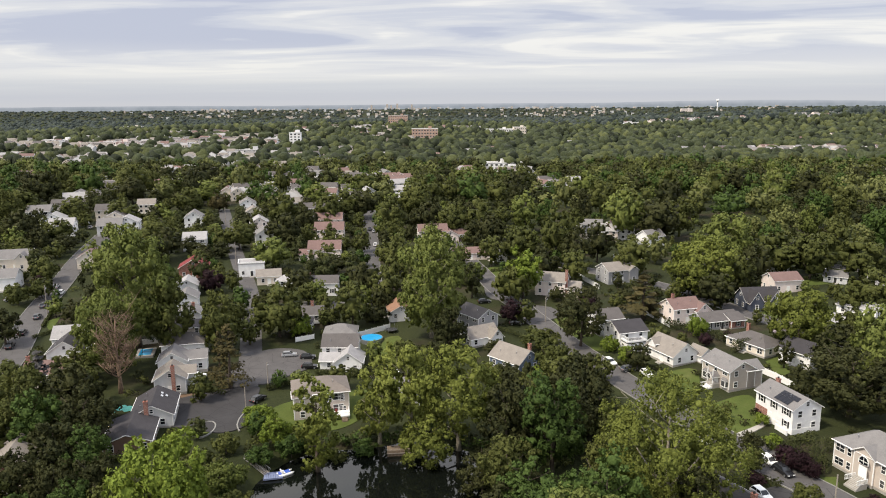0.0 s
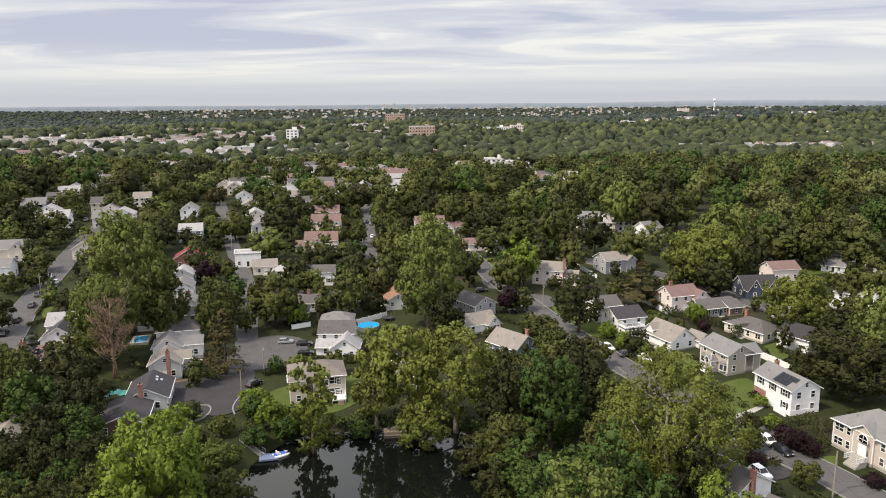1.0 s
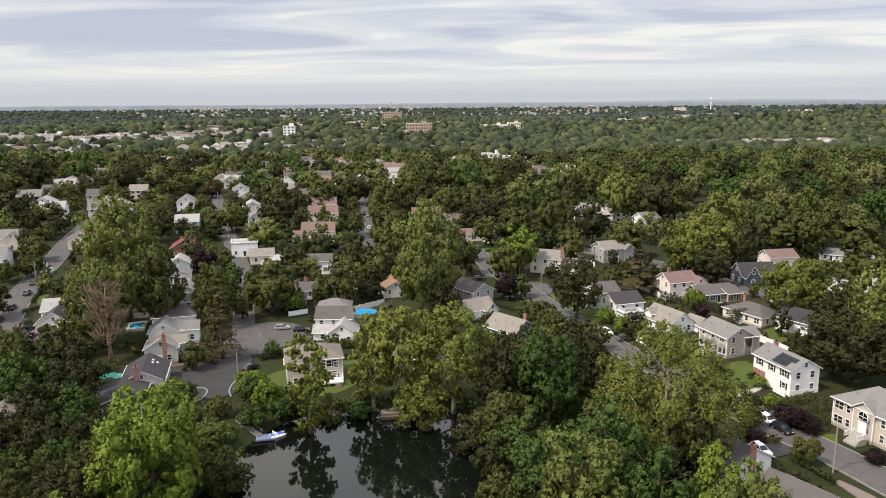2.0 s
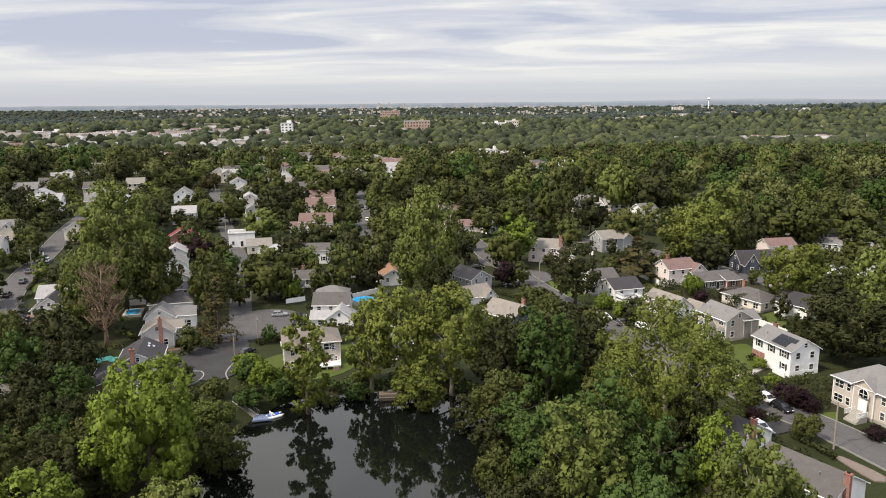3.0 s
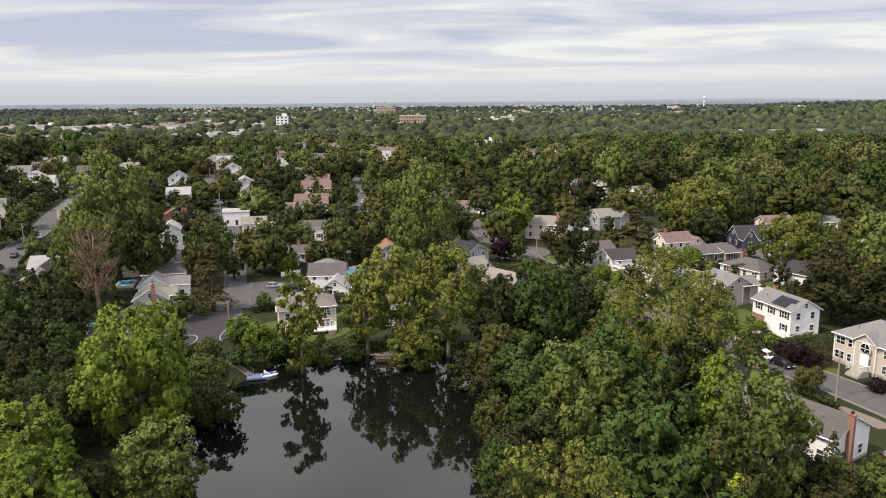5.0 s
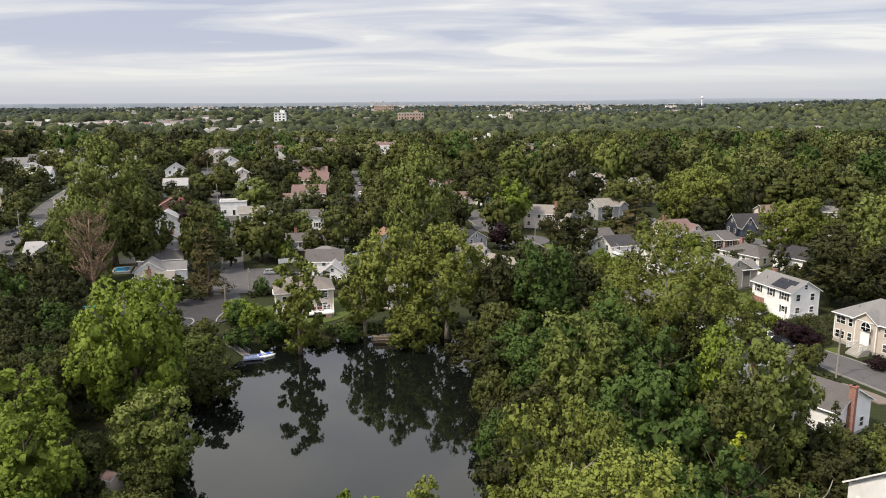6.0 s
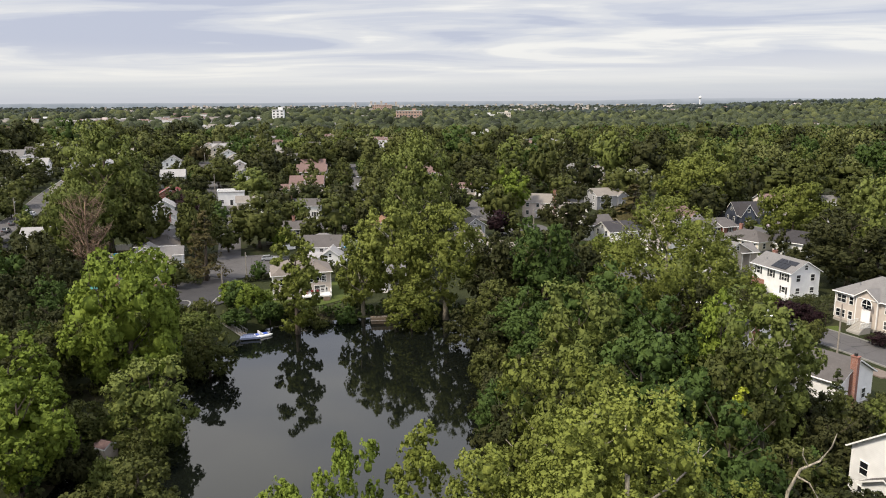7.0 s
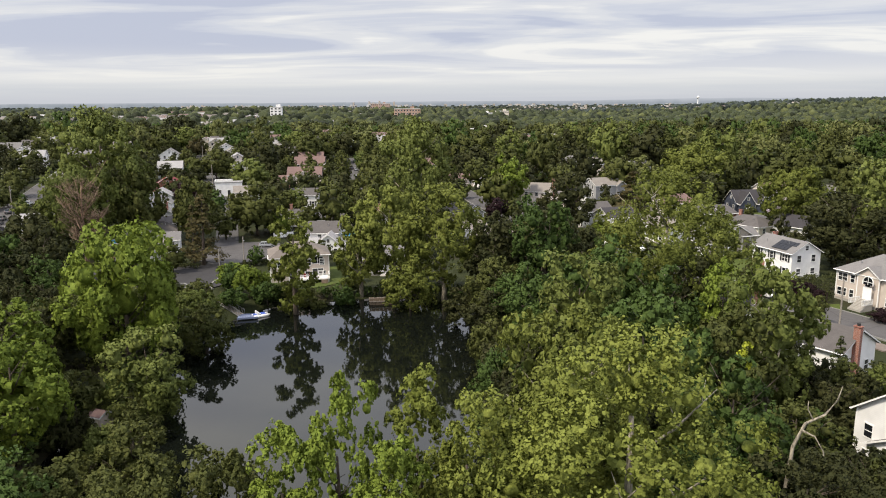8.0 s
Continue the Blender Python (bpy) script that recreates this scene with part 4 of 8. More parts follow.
def car_body(paint):
    bm = bmesh.new()
    prof = [(-2.25, 0.35), (-2.28, 0.75), (-2.05, 0.95), (-1.0, 1.02), (1.35, 1.0), (2.1, 0.85), (2.25, 0.6), (2.22, 0.32)]
    L_ = [bm.verts.new((x, -0.88, z)) for x, z in prof]
    R_ = [bm.verts.new((x, 0.88, z)) for x, z in prof]
    n = len(prof)
    for i in range(n):
        bm.faces.new((L_[i], L_[(i + 1) % n], R_[(i + 1) % n], R_[i]))
    bm.faces.new(L_[::-1]), bm.faces.new(R_)
    bmesh.ops.recalc_face_normals(bm, faces=bm.faces)
    bmesh.ops.bevel(bm, geom=[e for e in bm.edges if abs(e.verts[0].co.y - e.verts[1].co.y) < 0.1], offset=0.1, segments=2, affect="EDGES", profile=0.6)
    return mesh_of("body", bm, CAR_PAINT[paint], smooth=False)


def car_cabin(paint):
    bm = bmesh.new()
    b = [bm.verts.new(p) for p in ((-2.0, -0.8, 0.96), (1.1, -0.8, 0.98), (1.1, 0.8, 0.98), (-2.0, 0.8, 0.96))]
    t = [bm.verts.new(p) for p in ((-1.55, -0.64, 1.5), (0.25, -0.64, 1.52), (0.25, 0.64, 1.52), (-1.55, 0.64, 1.5))]
    for i in range(4):
        bm.faces.new((b[i], b[(i + 1) % 4], t[(i + 1) % 4], t[i])).material_index = 1
    box(bm, -1.6, 0.3, -0.68, 0.68, 1.49, 1.56)
    for sx, tx in ((1.1, 0.25), (-2.0, -1.55), (-0.5, -0.6)):
        for s in (-1, 1):
            tube(bm, [(sx, s * 0.8, 0.97), (tx, s * 0.65, 1.52)], [0.05, 0.05], 4)
    return mesh_of("cabin", bm, CAR_PAINT[paint], GLASS)


def wheel_mesh():
    bm = bmesh.new()
    tube(bm, [(0, -0.11, 0), (0, 0.11, 0)], [0.33, 0.33], 12)
    return mesh_of("tyre", bm, BLACK)


def rim_mesh():
    bm = bmesh.new()
    tube(bm, [(0, -0.125, 0), (0, 0.125, 0)], [0.2, 0.2], 8)
    return mesh_of("rim", bm, STEEL)


def lamp_mesh(red):
    bm = bmesh.new()
    box(bm, -0.05, 0.05, -0.2, 0.2, -0.07, 0.07)
    return mesh_of("light", bm, CAR_PAINT["red"] if red else WHITE)


def car(x, y, rot, paint, label, tall=1.0):
    ob = tagged(new("car"), label, "car", "parked cars")
    ob.matrix_basis = Matrix.LocRotScale((x, y, gz(x, y) + 0.12), Euler((0, 0, radians(rot))), (1, 1, tall))
    part("body", shared(("cb", paint), lambda: car_body(paint)), ob)
    part("cabin", shared(("cc", paint), lambda: car_cabin(paint)), ob, "dark tinted windows")
    for sx in (-1.4, 1.4):
        for sy in (-0.8, 0.8):
            w = part("wheel", shared("tyre", wheel_mesh), ob, m=pose(sx, sy, 0.33))
            part("rim", shared("rim", rim_mesh), w)
    for sy in (-0.6, 0.6):
        part("headlight", shared("headlight", lambda: lamp_mesh(False)), ob, m=pose(2.2, sy, 0.66))
        part("tail_light", shared("tail", lambda: lamp_mesh(True)), ob, m=pose(-2.25, sy, 0.78))
    return ob


# ---- street furniture ----
def pole(x, y, h, label, lamp=True, rot=0.0, arms=1, name="utility_pole"):
    ob = tagged(new(name), label, "pole", "poles along the street")
    ob.matrix_basis = pose(x, y, gz(x, y), 0, 0, rot)
    bm = bmesh.new()
    tube(bm, [(0, 0, -0.5), (0, 0, h)], [0.16, 0.11], 8)
    part("post", mesh_of("post", bm, GREY_TIMBER), ob)
    for k in range(arms):
        bm = bmesh.new()
        box(bm, -1.1, 1.1, -0.06, 0.06, h - 0.5 - 0.8 * k, h - 0.37 - 0.8 * k)
        for s in (-0.95, -0.4, 0.4, 0.95):
            tube(bm, [(s, 0, h - 0.37 - 0.8 * k), (s, 0, h - 0.2 - 0.8 * k)], [0.05, 0.03], 5)
        part("crossarm", mesh_of("crossarm", bm, GREY_TIMBER), ob)
    if lamp:
        bm = bmesh.new()
        tube(bm, [(0, 0, h - 2.0), (0.9, 0, h - 1.5), (1.9, 0, h - 1.35)], [0.04, 0.035, 0.03], 5)
        box(bm, 1.7, 2.35, -0.12, 0.12, h - 1.45, h - 1.3)
        part("lamp_arm", mesh_of("lamp_arm", bm, STEEL), ob, "grey steel arm with a street light")
    return ob


def fence(x0, y0, x1, y1, h, label, mat=None, name="fence"):
    """Posts and panels between two places, stepping with the ground."""
    ob = tagged(new(name), label, "fence")
    ln = math.hypot(x1 - x0, y1 - y0)
    n = max(1, round(ln / 2.4))
    rot = math.degrees(math.atan2(y1 - y0, x1 - x0))
    ob.matrix_basis = pose(x0, y0, gz(x0, y0), 0, 0, rot)
    w = ln / n
    mt = mat or WHITE

    def post():
        bm = bmesh.new()
        box(bm, -0.06, 0.06, -0.06, 0.06, -0.5, h + 0.08)
        box(bm, -0.09, 0.09, -0.09, 0.09, h + 0.08, h + 0.13)
        return mesh_of("post", bm, mt)

    def panel():
        bm = bmesh.new()
        k = 8
        xs = [0.07 + (w - 0.14) * i / k for i in range(k + 1)]
        plate(bm, xs, [0.08, 0.2, 0.3, h - 0.14, h - 0.02], lambda i, j: True, -0.02, 0.02)
        for v in bm.verts:
            if v.co.y < 0 and 0.15 < v.co.z < 0.35 or v.co.z > h - 0.2 and v.co.y < 0:
                v.co.y -= 0.02
        return mesh_of("panel", bm, mt)
    z0 = gz(x0, y0)
    for i in range(n + 1):
        t = i / n
        dz = gz(x0 + (x1 - x0) * t, y0 + (y1 - y0) * t) - z0
        part("post", shared(("fpost", h, mt.name), post), ob, m=pose(w * i, 0, dz))
        if i < n:
            part("panel", shared(("fpanel", h, round(w, 3), mt.name), panel), ob, m=pose(w * i, 0, dz))
    return ob


# ---- streets, drives and lawns ----
street("road", "grey asphalt side street lined with parked cars", [(-105.8, 135.7), (-121.9, 192.0), (-135.7, 230.0), (-145.6, 267.6), (-156.4, 308.2), (-170.2, 377.2), (-180.5, 419.7)], 8.0)
street("road", "dark asphalt street ending at the pond houses", [(-49.4, 152.9), (-54.0, 188.6), (-65.5, 235.3), (-74.2, 265.6), (-96.6, 326.6), (-129.9, 423.2)], 6.5, kerb=False)
street("road", "grey asphalt street between dense trees", [(-21.8, 239.2), (-27.9, 274.8), (-34.0, 331.2), (-39.7, 384.1), (-44.8, 431.2)], 7.0)
street("road", "grey asphalt street curving past lawns", [(86.2, 69.0), (71.3, 112.7), (63.2, 129.9), (58.6, 142.6), (46.6, 173.3), (42.5, 186.3), (35.1, 210.4), (27.6, 238.0), (19.5, 265.6), (16.1, 284.0), (6.9, 327.8), (0.0, 379.5)], 7.6)
street("road", "grey asphalt side street behind the hedges", [(128.8, 172.5), (112.7, 203.5), (101.2, 224.2), (91.5, 248.4), (81.6, 265.6), (69.0, 280.6), (46.0, 301.3)], 7.5)
street("road", "grey asphalt street under tall trees", [(218.5, 230.0), (181.7, 270.2), (166.4, 290.8), (147.2, 301.3), (115.0, 317.4)], 7.0)
street("road", "grey asphalt cross street", [(-21.8, 243.8), (-46.0, 248.4), (-66.1, 238.0)], 7.0)
patch("driveway", "wide dark asphalt turning area", "driveway", [(-71.3, 165.6), (-70.1, 156.4), (-59.8, 152.9), (-49.4, 150.6), (-44.8, 157.5), (-47.1, 167.9), (-49.4, 179.4), (-59.8, 174.8)], DARK_ASPHALT, 0.13)
patch("driveway", "worn grey asphalt court", "driveway", [(-58.6, 181.7), (-48.3, 180.5), (-42.5, 187.4), (-37.9, 195.5), (-42.5, 207.0), (-52.9, 207.0), (-58.6, 195.5)], ASPHALT, 0.14)

# ---- houses by the pond and the curving street ----
house("white two-storey house with dark solar panels on grey roof", 75.3, 149.1, -75, [(0, 0, 11.5, 7.1, 5.75, 2.1, 'x', 'gable')], wall='white', roof='grey', shutters=True, door=-1.0, chimneys=[(-4.6, 1, 8.1)])
house("grey-beige two-storey house with white trim and gable", 71.0, 171.6, -72, [(0, 0, 10.2, 7.6, 5.2, 2.2, 'x', 'gable'), (2.6, 3.6, 5, 4.5, 5.0, 1.6, 'y', 'gable')], wall='beige', roof='grey', door=0.5)
house("large beige house with arched entry window and hip roof", 82.4, 124.2, -71, [(0, 0, 15, 10, 5.8, 3.0, 'x', 'hip'), (-0.6, -3.9, 4.4, 3, 5.8, 1.5, 'y', 'gable')], wall='tan', roof='grey', door=None)
house("tan-roofed cape house with white gable and dormer", 62.4, 189.4, -66, [(0, 0, 11, 8.5, 3.0, 3.1, 'x', 'gable'), (-3.4, -2.6, 2.6, 3, 4.4, 1.2, 'y', 'gable'), (4.5, 6, 5, 4, 2.6, 1.6, 'x', 'gable')], wall='white', roof='tan', door=1.0)
house("white house with roof balcony and dark roof", 52.9, 202.6, -73, [(0, 0, 9, 9, 5.2, 2.2, 'y', 'gable'), (5.5, -1, 5, 6, 2.9, 0.3, 'x', 'flat')], wall='white', roof='dark', door=0.0)
house("pale grey narrow house beside a conifer", 49.6, 214.4, -73, [(0, 0, 8, 8, 5.2, 2.2, 'y', 'gable')], wall='lightgrey', roof='mid')
house("low cream house with hipped brown-grey roof", 87.8, 194.5, -63, [(0, 0, 13, 9, 3.0, 2.0, 'x', 'hip')], wall='cream', roof='mid', chimneys=[(-5.5, 3, 5.6)])
house("grey ranch house with brick end wall", 84.0, 216.5, 17, [(0, 0, 13, 8, 2.9, 1.9, 'x', 'gable'), (5, -1, 5, 8, 2.8, 1.5, 'x', 'gable', 'brick')], wall='grey', roof='mid', shutters=True)
house("peach two-storey house with reddish roof", 75.1, 222.1, 17, [(0, 0, 10, 8, 5.4, 2.4, 'x', 'gable', 'pink', 'brown'), (5, -2, 5, 7, 4.6, 2.2, 'y', 'gable', 'pink', 'brown')], wall='pink', roof='brown', chimneys=[(-3, 0, 9)])
house("dark navy house with twin white-edged gables", 106.0, 236.8, 5, [(0, 0, 12, 8, 3.4, 3.6, 'x', 'gable'), (-3.2, -3.5, 4.6, 5, 3.4, 3.4, 'y', 'gable'), (3.2, -3.5, 4.6, 5, 3.4, 3.4, 'y', 'gable')], wall='navy', roof='dark', door=None)
house("peach house with brown roof behind trees", 124.4, 259.0, 10, [(0, 0, 11, 8, 4.6, 2.2, 'x', 'gable')], wall='pink', roof='brown')
house("white house with dark roof half hidden by trees", 95.5, 183.1, -60, [(0, 0, 9, 8, 4.2, 2.4, 'x', 'gable')], wall='white', roof='dark')
house("white house with long grey roof", 136.6, 228.7, -50, [(0, 0, 12, 8, 3.2, 1.8, 'x', 'gable')], wall='white', roof='pale')
house("low house with pale grey hip roof", 120.8, 213.0, -50, [(0, 0, 11, 8, 2.9, 1.9, 'x', 'hip')], wall='lightgrey', roof='pale')
house("small pale house under tall trees", 150.4, 270.3, -30, [(0, 0, 8, 6, 2.8, 1.8, 'x', 'gable')], wall='lightgrey', roof='grey')
house("small pale blue house by the wood", 161.1, 258.6, -30, [(0, 0, 9, 7, 3.0, 2.0, 'x', 'gable')], wall='lightgrey', roof='grey')
house("white house deep among trees", 133.7, 284.1, 10, [(0, 0, 8, 7, 4.8, 2.2, 'x', 'gable')], wall='white', roof='grey')
house("white house with grey roof and tall brick chimney", 53.8, 96.8, -58, [(0, 0, 12, 8.5, 4.6, 2.3, 'x', 'gable'), (-1.5, -3.2, 4, 4, 4.5, 1.6, 'y', 'gable')], wall='white', roof='mid', chimneys=[(6.4, -1.6, 7.6)])
house("pale house with white-edged gable close to the trees", 49.7, 65.8, -75, [(0, 0, 10, 11, 6.4, 3.7, 'y', 'gable'), (0.6, -5.9, 5.2, 2.2, 4.0, 1.5, 'y', 'gable')], wall='white', roof='mid', door=None)
house("white two-storey house with dark grey roof above the thicket", 47.5, 112.8, -60, [(0, 0, 12, 9, 4.8, 2.5, 'x', 'gable')], wall='white', roof='mid', chimneys=[(6.35, -0.9, 8.2)])
house("slate blue house with tan roof and white gable", 19.2, 188.7, -49, [(0, 0, 11, 8.5, 3.4, 3.0, 'x', 'gable')], wall='blue', roof='tan', chimneys=[(3.2, 2.4, 7.0)], door=None)
house("grey two-storey house with dark roof", 10.6, 223.6, -55, [(0, 0, 11, 8, 5.2, 2.3, 'x', 'gable')], wall='grey', roof='mid')
house("tan-roofed wing house with white gable", 10.5, 210.5, 30, [(0, 0, 10, 7, 3.0, 2.6, 'x', 'gable'), (3, -3, 4, 5, 3.0, 2.2, 'y', 'gable')], wall='white', roof='tan')
house("peach two-storey house with tall brick chimney", 39.7, 258.2, -20, [(0, 0, 11, 8, 5.4, 2.6, 'x', 'gable'), (7.5, 0, 6, 7, 3.2, 2.0, 'x', 'gable')], wall='pink', roof='tan', chimneys=[(5.8, -3.2, 9.6)])
house("grey shingled house behind a white fence", 66.6, 273.7, 20, [(0, 0, 12, 9, 5.2, 2.4, 'x', 'gable'), (5, -3, 4, 4, 5.0, 1.5, 'y', 'gable')], wall='grey', roof='tan')
house("small white house beside a lime tree", 23.2, 309.3, -70, [(0, 0, 8, 6, 3.4, 2.0, 'x', 'gable')], wall='white', roof='grey')
house("low peach ranch house with brown roof", 11.5, 313.3, 8, [(0, 0, 16, 8, 3.0, 2.0, 'x', 'gable')], wall='pink', roof='brown')
house("large peach house with several roofs", -5.7, 350.3, 8, [(0, 0, 14, 9, 5.4, 2.8, 'x', 'gable'), (8, -3, 8, 8, 3.4, 2.4, 'y', 'gable'), (15, 2, 9, 7, 3.0, 2.0, 'x', 'gable', 'white')], wall='pink', roof='brown')
house("small house with rust-red roof", -15.3, 238.0, -80, [(0, 0, 11, 8, 3.0, 2.2, 'x', 'gable')], wall='lightgrey', roof='rust')
house("beige house with white-railed deck facing the pond", -30.2, 164.9, 13, [(0, 0, 13, 9.5, 6.2, 2.3, 'x', 'hip'), (-4.5, -4.0, 4, 4, 6.2, 1.4, 'y', 'hip')], wall='tan', roof='taupe', door=None)
house("grey house hidden behind sycamores", -10.9, 169.0, 3, [(0, 0, 9, 8, 4.2, 2.2, 'x', 'gable')], wall='lightgrey', roof='grey')
house("white house with several roofs and a front gable", -29.9, 197.0, 0, [(0, 3, 10, 7.5, 5.6, 2.6, 'x', 'gable', 'white', 'mid'), (3.2, -3.6, 7.5, 7.6, 3.4, 2.7, 'y', 'gable', 'white', 'pale'), (-2.5, -2.6, 5, 5, 3.0, 1.5, 'x', 'gable', 'white', 'pale')], wall='white', roof='mid', door=None)
house("white two-storey house with grey roof", -45.0, 262.0, 3, [(0, 0, 11, 7.5, 4.8, 2.0, 'x', 'gable')], wall='white', roof='mid', shutters=True, chimneys=[(-5.2, 0, 7.6)])
house("small white house with pale hip roof", -59.5, 270.7, 3, [(0, 0, 9, 8, 2.8, 1.6, 'x', 'hip')], wall='white', roof='pale')
house("white house with dark roof and brick chimney", -46.3, 234.0, 3, [(0, 0, 11, 7, 3.0, 2.0, 'x', 'gable')], wall='white', roof='mid', chimneys=[(2, 0, 6.4)])
house("cream bungalow with dark hip roof", -47.0, 225.9, 3, [(0, 0, 8, 7, 2.8, 1.8, 'x', 'hip')], wall='white', roof='dark')
house("low house with weathered grey roof", -32.6, 218.3, 3, [(0, 0, 10, 8, 2.9, 2.0, 'x', 'hip')], wall='lightgrey', roof='grey')
house("brick house with dark red roof and dormer", -52.4, 312.9, 3, [(0, 0, 14, 9, 4.8, 3.2, 'x', 'gable'), (0, -3, 2.2, 3, 5.8, 1.0, 'y', 'gable'), (-8, -2, 6, 6, 2.8, 1.8, 'x', 'gable')], wall='pink', roof='brown')
house("peach house with dark red roof", -56.5, 352.9, 3, [(0, 0, 14, 9, 5.2, 3.2, 'x', 'gable')], wall='pink', roof='brown')
house("brown-roofed house on the rise", -60.8, 379.1, 3, [(0, 0, 14, 9, 5.2, 3.0, 'x', 'gable')], wall='pink', roof='brown')
house("low house with charcoal roof and brick chimney", -67.7, 158.4, 14, [(0, 0, 9.0, 12, 3.4, 2.4, 'y', 'gable'), (-3.4, -11.5, 9.5, 12.5, 2.9, 1.7, 'y', 'gable', 'brown')], wall='lightgrey', roof='dark', chimneys=[(-1.0, -6.3, 6.8)])
house("grey-roofed house with brick chimney and porch", -70.4, 176.3, 14, [(0, 0, 7.6, 8.2, 4.2, 2.4, 'y', 'gable'), (3.6, 1.2, 4.5, 4, 4.4, 1.4, 'x', 'gable')], wall='lightgrey', roof='tan', chimneys=[(1, -5.2, 7.8)])
house("white house with pale roof and wide eaves", -74.2, 188.3, 14, [(0, 0, 7.4, 7.6, 4.2, 2.4, 'y', 'gable'), (5.2, 0.6, 7, 5, 4.0, 1.6, 'x', 'gable')], wall='white', roof='grey')
house("white house with grey hip roof", -76.2, 202.3, 14, [(0, 0, 12, 7.6, 4.0, 2.2, 'x', 'hip')], wall='white', roof='mid')
house("low house with flat dark roof", -81.8, 217.9, 14, [(0, 0, 12, 6.5, 2.9, 1.5, 'x', 'gable')], wall='tan', roof='mid')
house("pale grey house with brick chimney", -84.0, 228.4, 14, [(0, 0, 8, 7.5, 3.8, 2.0, 'y', 'gable')], wall='lightgrey', roof='grey', chimneys=[(2, -3, 7.0)])
house("white house with grey roof in the row", -89.0, 242.0, 14, [(0, 0, 7.5, 8, 4.4, 2.2, 'y', 'gable')], wall='white', roof='grey')
house("pale house with grey roof in the row", -93.8, 256.7, 14, [(0, 0, 7.5, 8, 4.4, 2.2, 'y', 'gable')], wall='lightgrey', roof='pale')
house("brick house with bright red roof", -99.7, 281.7, 14, [(0, 0, 11, 9, 4.2, 3.2, 'y', 'gable')], wall='brick', roof='red')
house("white house with pale roof among maples", -113.7, 325.3, 14, [(0, 0, 10, 11, 5.2, 2.6, 'x', 'gable')], wall='white', roof='pale')
house("tall white house with grey roof", -129.6, 371.5, 14, [(0, 0, 9, 11, 5.6, 3.0, 'y', 'gable')], wall='white', roof='grey')
house("pale house in a close row", -114.7, 420.3, 16, [(0, 0, 9, 11, 5.4, 2.6, 'y', 'gable')], wall='white', roof='grey', detail=0)
house("cream house in a close row", -104.4, 392.9, 16, [(0, 0, 9, 11, 5.4, 2.6, 'y', 'gable')], wall='cream', roof='tan', detail=0)
house("peach house in a close row", -94.7, 366.1, 16, [(0, 0, 9, 11, 5.4, 2.6, 'y', 'gable')], wall='pink', roof='pale', detail=0)
house("pale house in a close row", -85.2, 338.6, 16, [(0, 0, 9, 11, 5.4, 2.6, 'y', 'gable')], wall='white', roof='grey', detail=0)
house("cream house in a close row", -131.7, 460.5, 16, [(0, 0, 9, 11, 5.4, 2.6, 'y', 'gable')], wall='cream', roof='tan', detail=0)
house("white flat-roofed house with terrace", -77.6, 284.6, 14, [(0, 0, 10, 8, 5.0, 0.4, 'x', 'flat')], wall='white', roof='pale')
house("cream house with brown trim and low roof", -68.2, 273.8, 14, [(0, 0, 9, 7, 3.4, 2.0, 'x', 'gable')], wall='cream', roof='tan')
house("white house with steep gable and dark roof", -104.8, 192.6, 14, [(0, 0, 9, 11, 4.8, 3.0, 'y', 'gable'), (3, 4, 8, 7, 5.0, 2.0, 'x', 'gable')], wall='white', roof='dark')
house("pale house with grey roof behind", -107.9, 201.9, 14, [(0, 0, 10, 9, 5.2, 2.4, 'x', 'gable')], wall='lightgrey', roof='pale')
house("house with red-brown roof and brick chimney", -101.5, 178.4, 14, [(0, 0, 13, 8, 4.0, 2.4, 'x', 'gable')], wall='cream', roof='brown', chimneys=[(-6, 0, 7.6)])
house("cream house with grey roof", -171.8, 285.2, 14, [(0, 0, 12, 9, 5.0, 2.8, 'x', 'gable'), (3, -4, 5, 5, 5.0, 2.2, 'y', 'gable')], wall='cream', roof='grey')
house("white house with carport and grey roof", -161.8, 259.5, 14, [(0, 0, 9, 9, 5.0, 2.4, 'x', 'gable')], wall='white', roof='grey')
house("pale two-storey house on the hill street", -208.7, 370.6, 14, [(0, 0, 11, 9, 5.4, 2.8, 'x', 'gable')], wall='lightgrey', roof='grey', detail=0)
house("white two-storey house on the hill street", -192.3, 353.0, 14, [(0, 0, 11, 9, 5.4, 2.8, 'y', 'gable')], wall='white', roof='pale', detail=0)
house("pale two-storey house on the hill street", -205.9, 389.1, 14, [(0, 0, 11, 9, 5.4, 2.8, 'x', 'gable')], wall='cream', roof='mid', detail=0)
house("white two-storey house on the hill street", -215.8, 426.6, 14, [(0, 0, 11, 9, 5.4, 2.8, 'y', 'gable')], wall='lightgrey', roof='grey', detail=0)
house("pale two-storey house on the hill street", -182.0, 341.0, 14, [(0, 0, 11, 9, 5.4, 2.8, 'x', 'gable')], wall='white', roof='pale', detail=0)
house("white two-storey house on the hill street", -166.2, 363.2, 14, [(0, 0, 11, 9, 5.4, 2.8, 'y', 'gable')], wall='cream', roof='mid', detail=0)
house("pale two-storey house on the hill street", -161.1, 345.3, 14, [(0, 0, 11, 9, 5.4, 2.8, 'x', 'gable')], wall='lightgrey', roof='grey', detail=0)
house("white two-storey house on the hill street", -156.4, 353.5, 14, [(0, 0, 11, 9, 5.4, 2.8, 'y', 'gable')], wall='white', roof='pale', detail=0)
house("pale two-storey house on the hill street", -178.1, 380.2, 14, [(0, 0, 11, 9, 5.4, 2.8, 'x', 'gable')], wall='cream', roof='mid', detail=0)
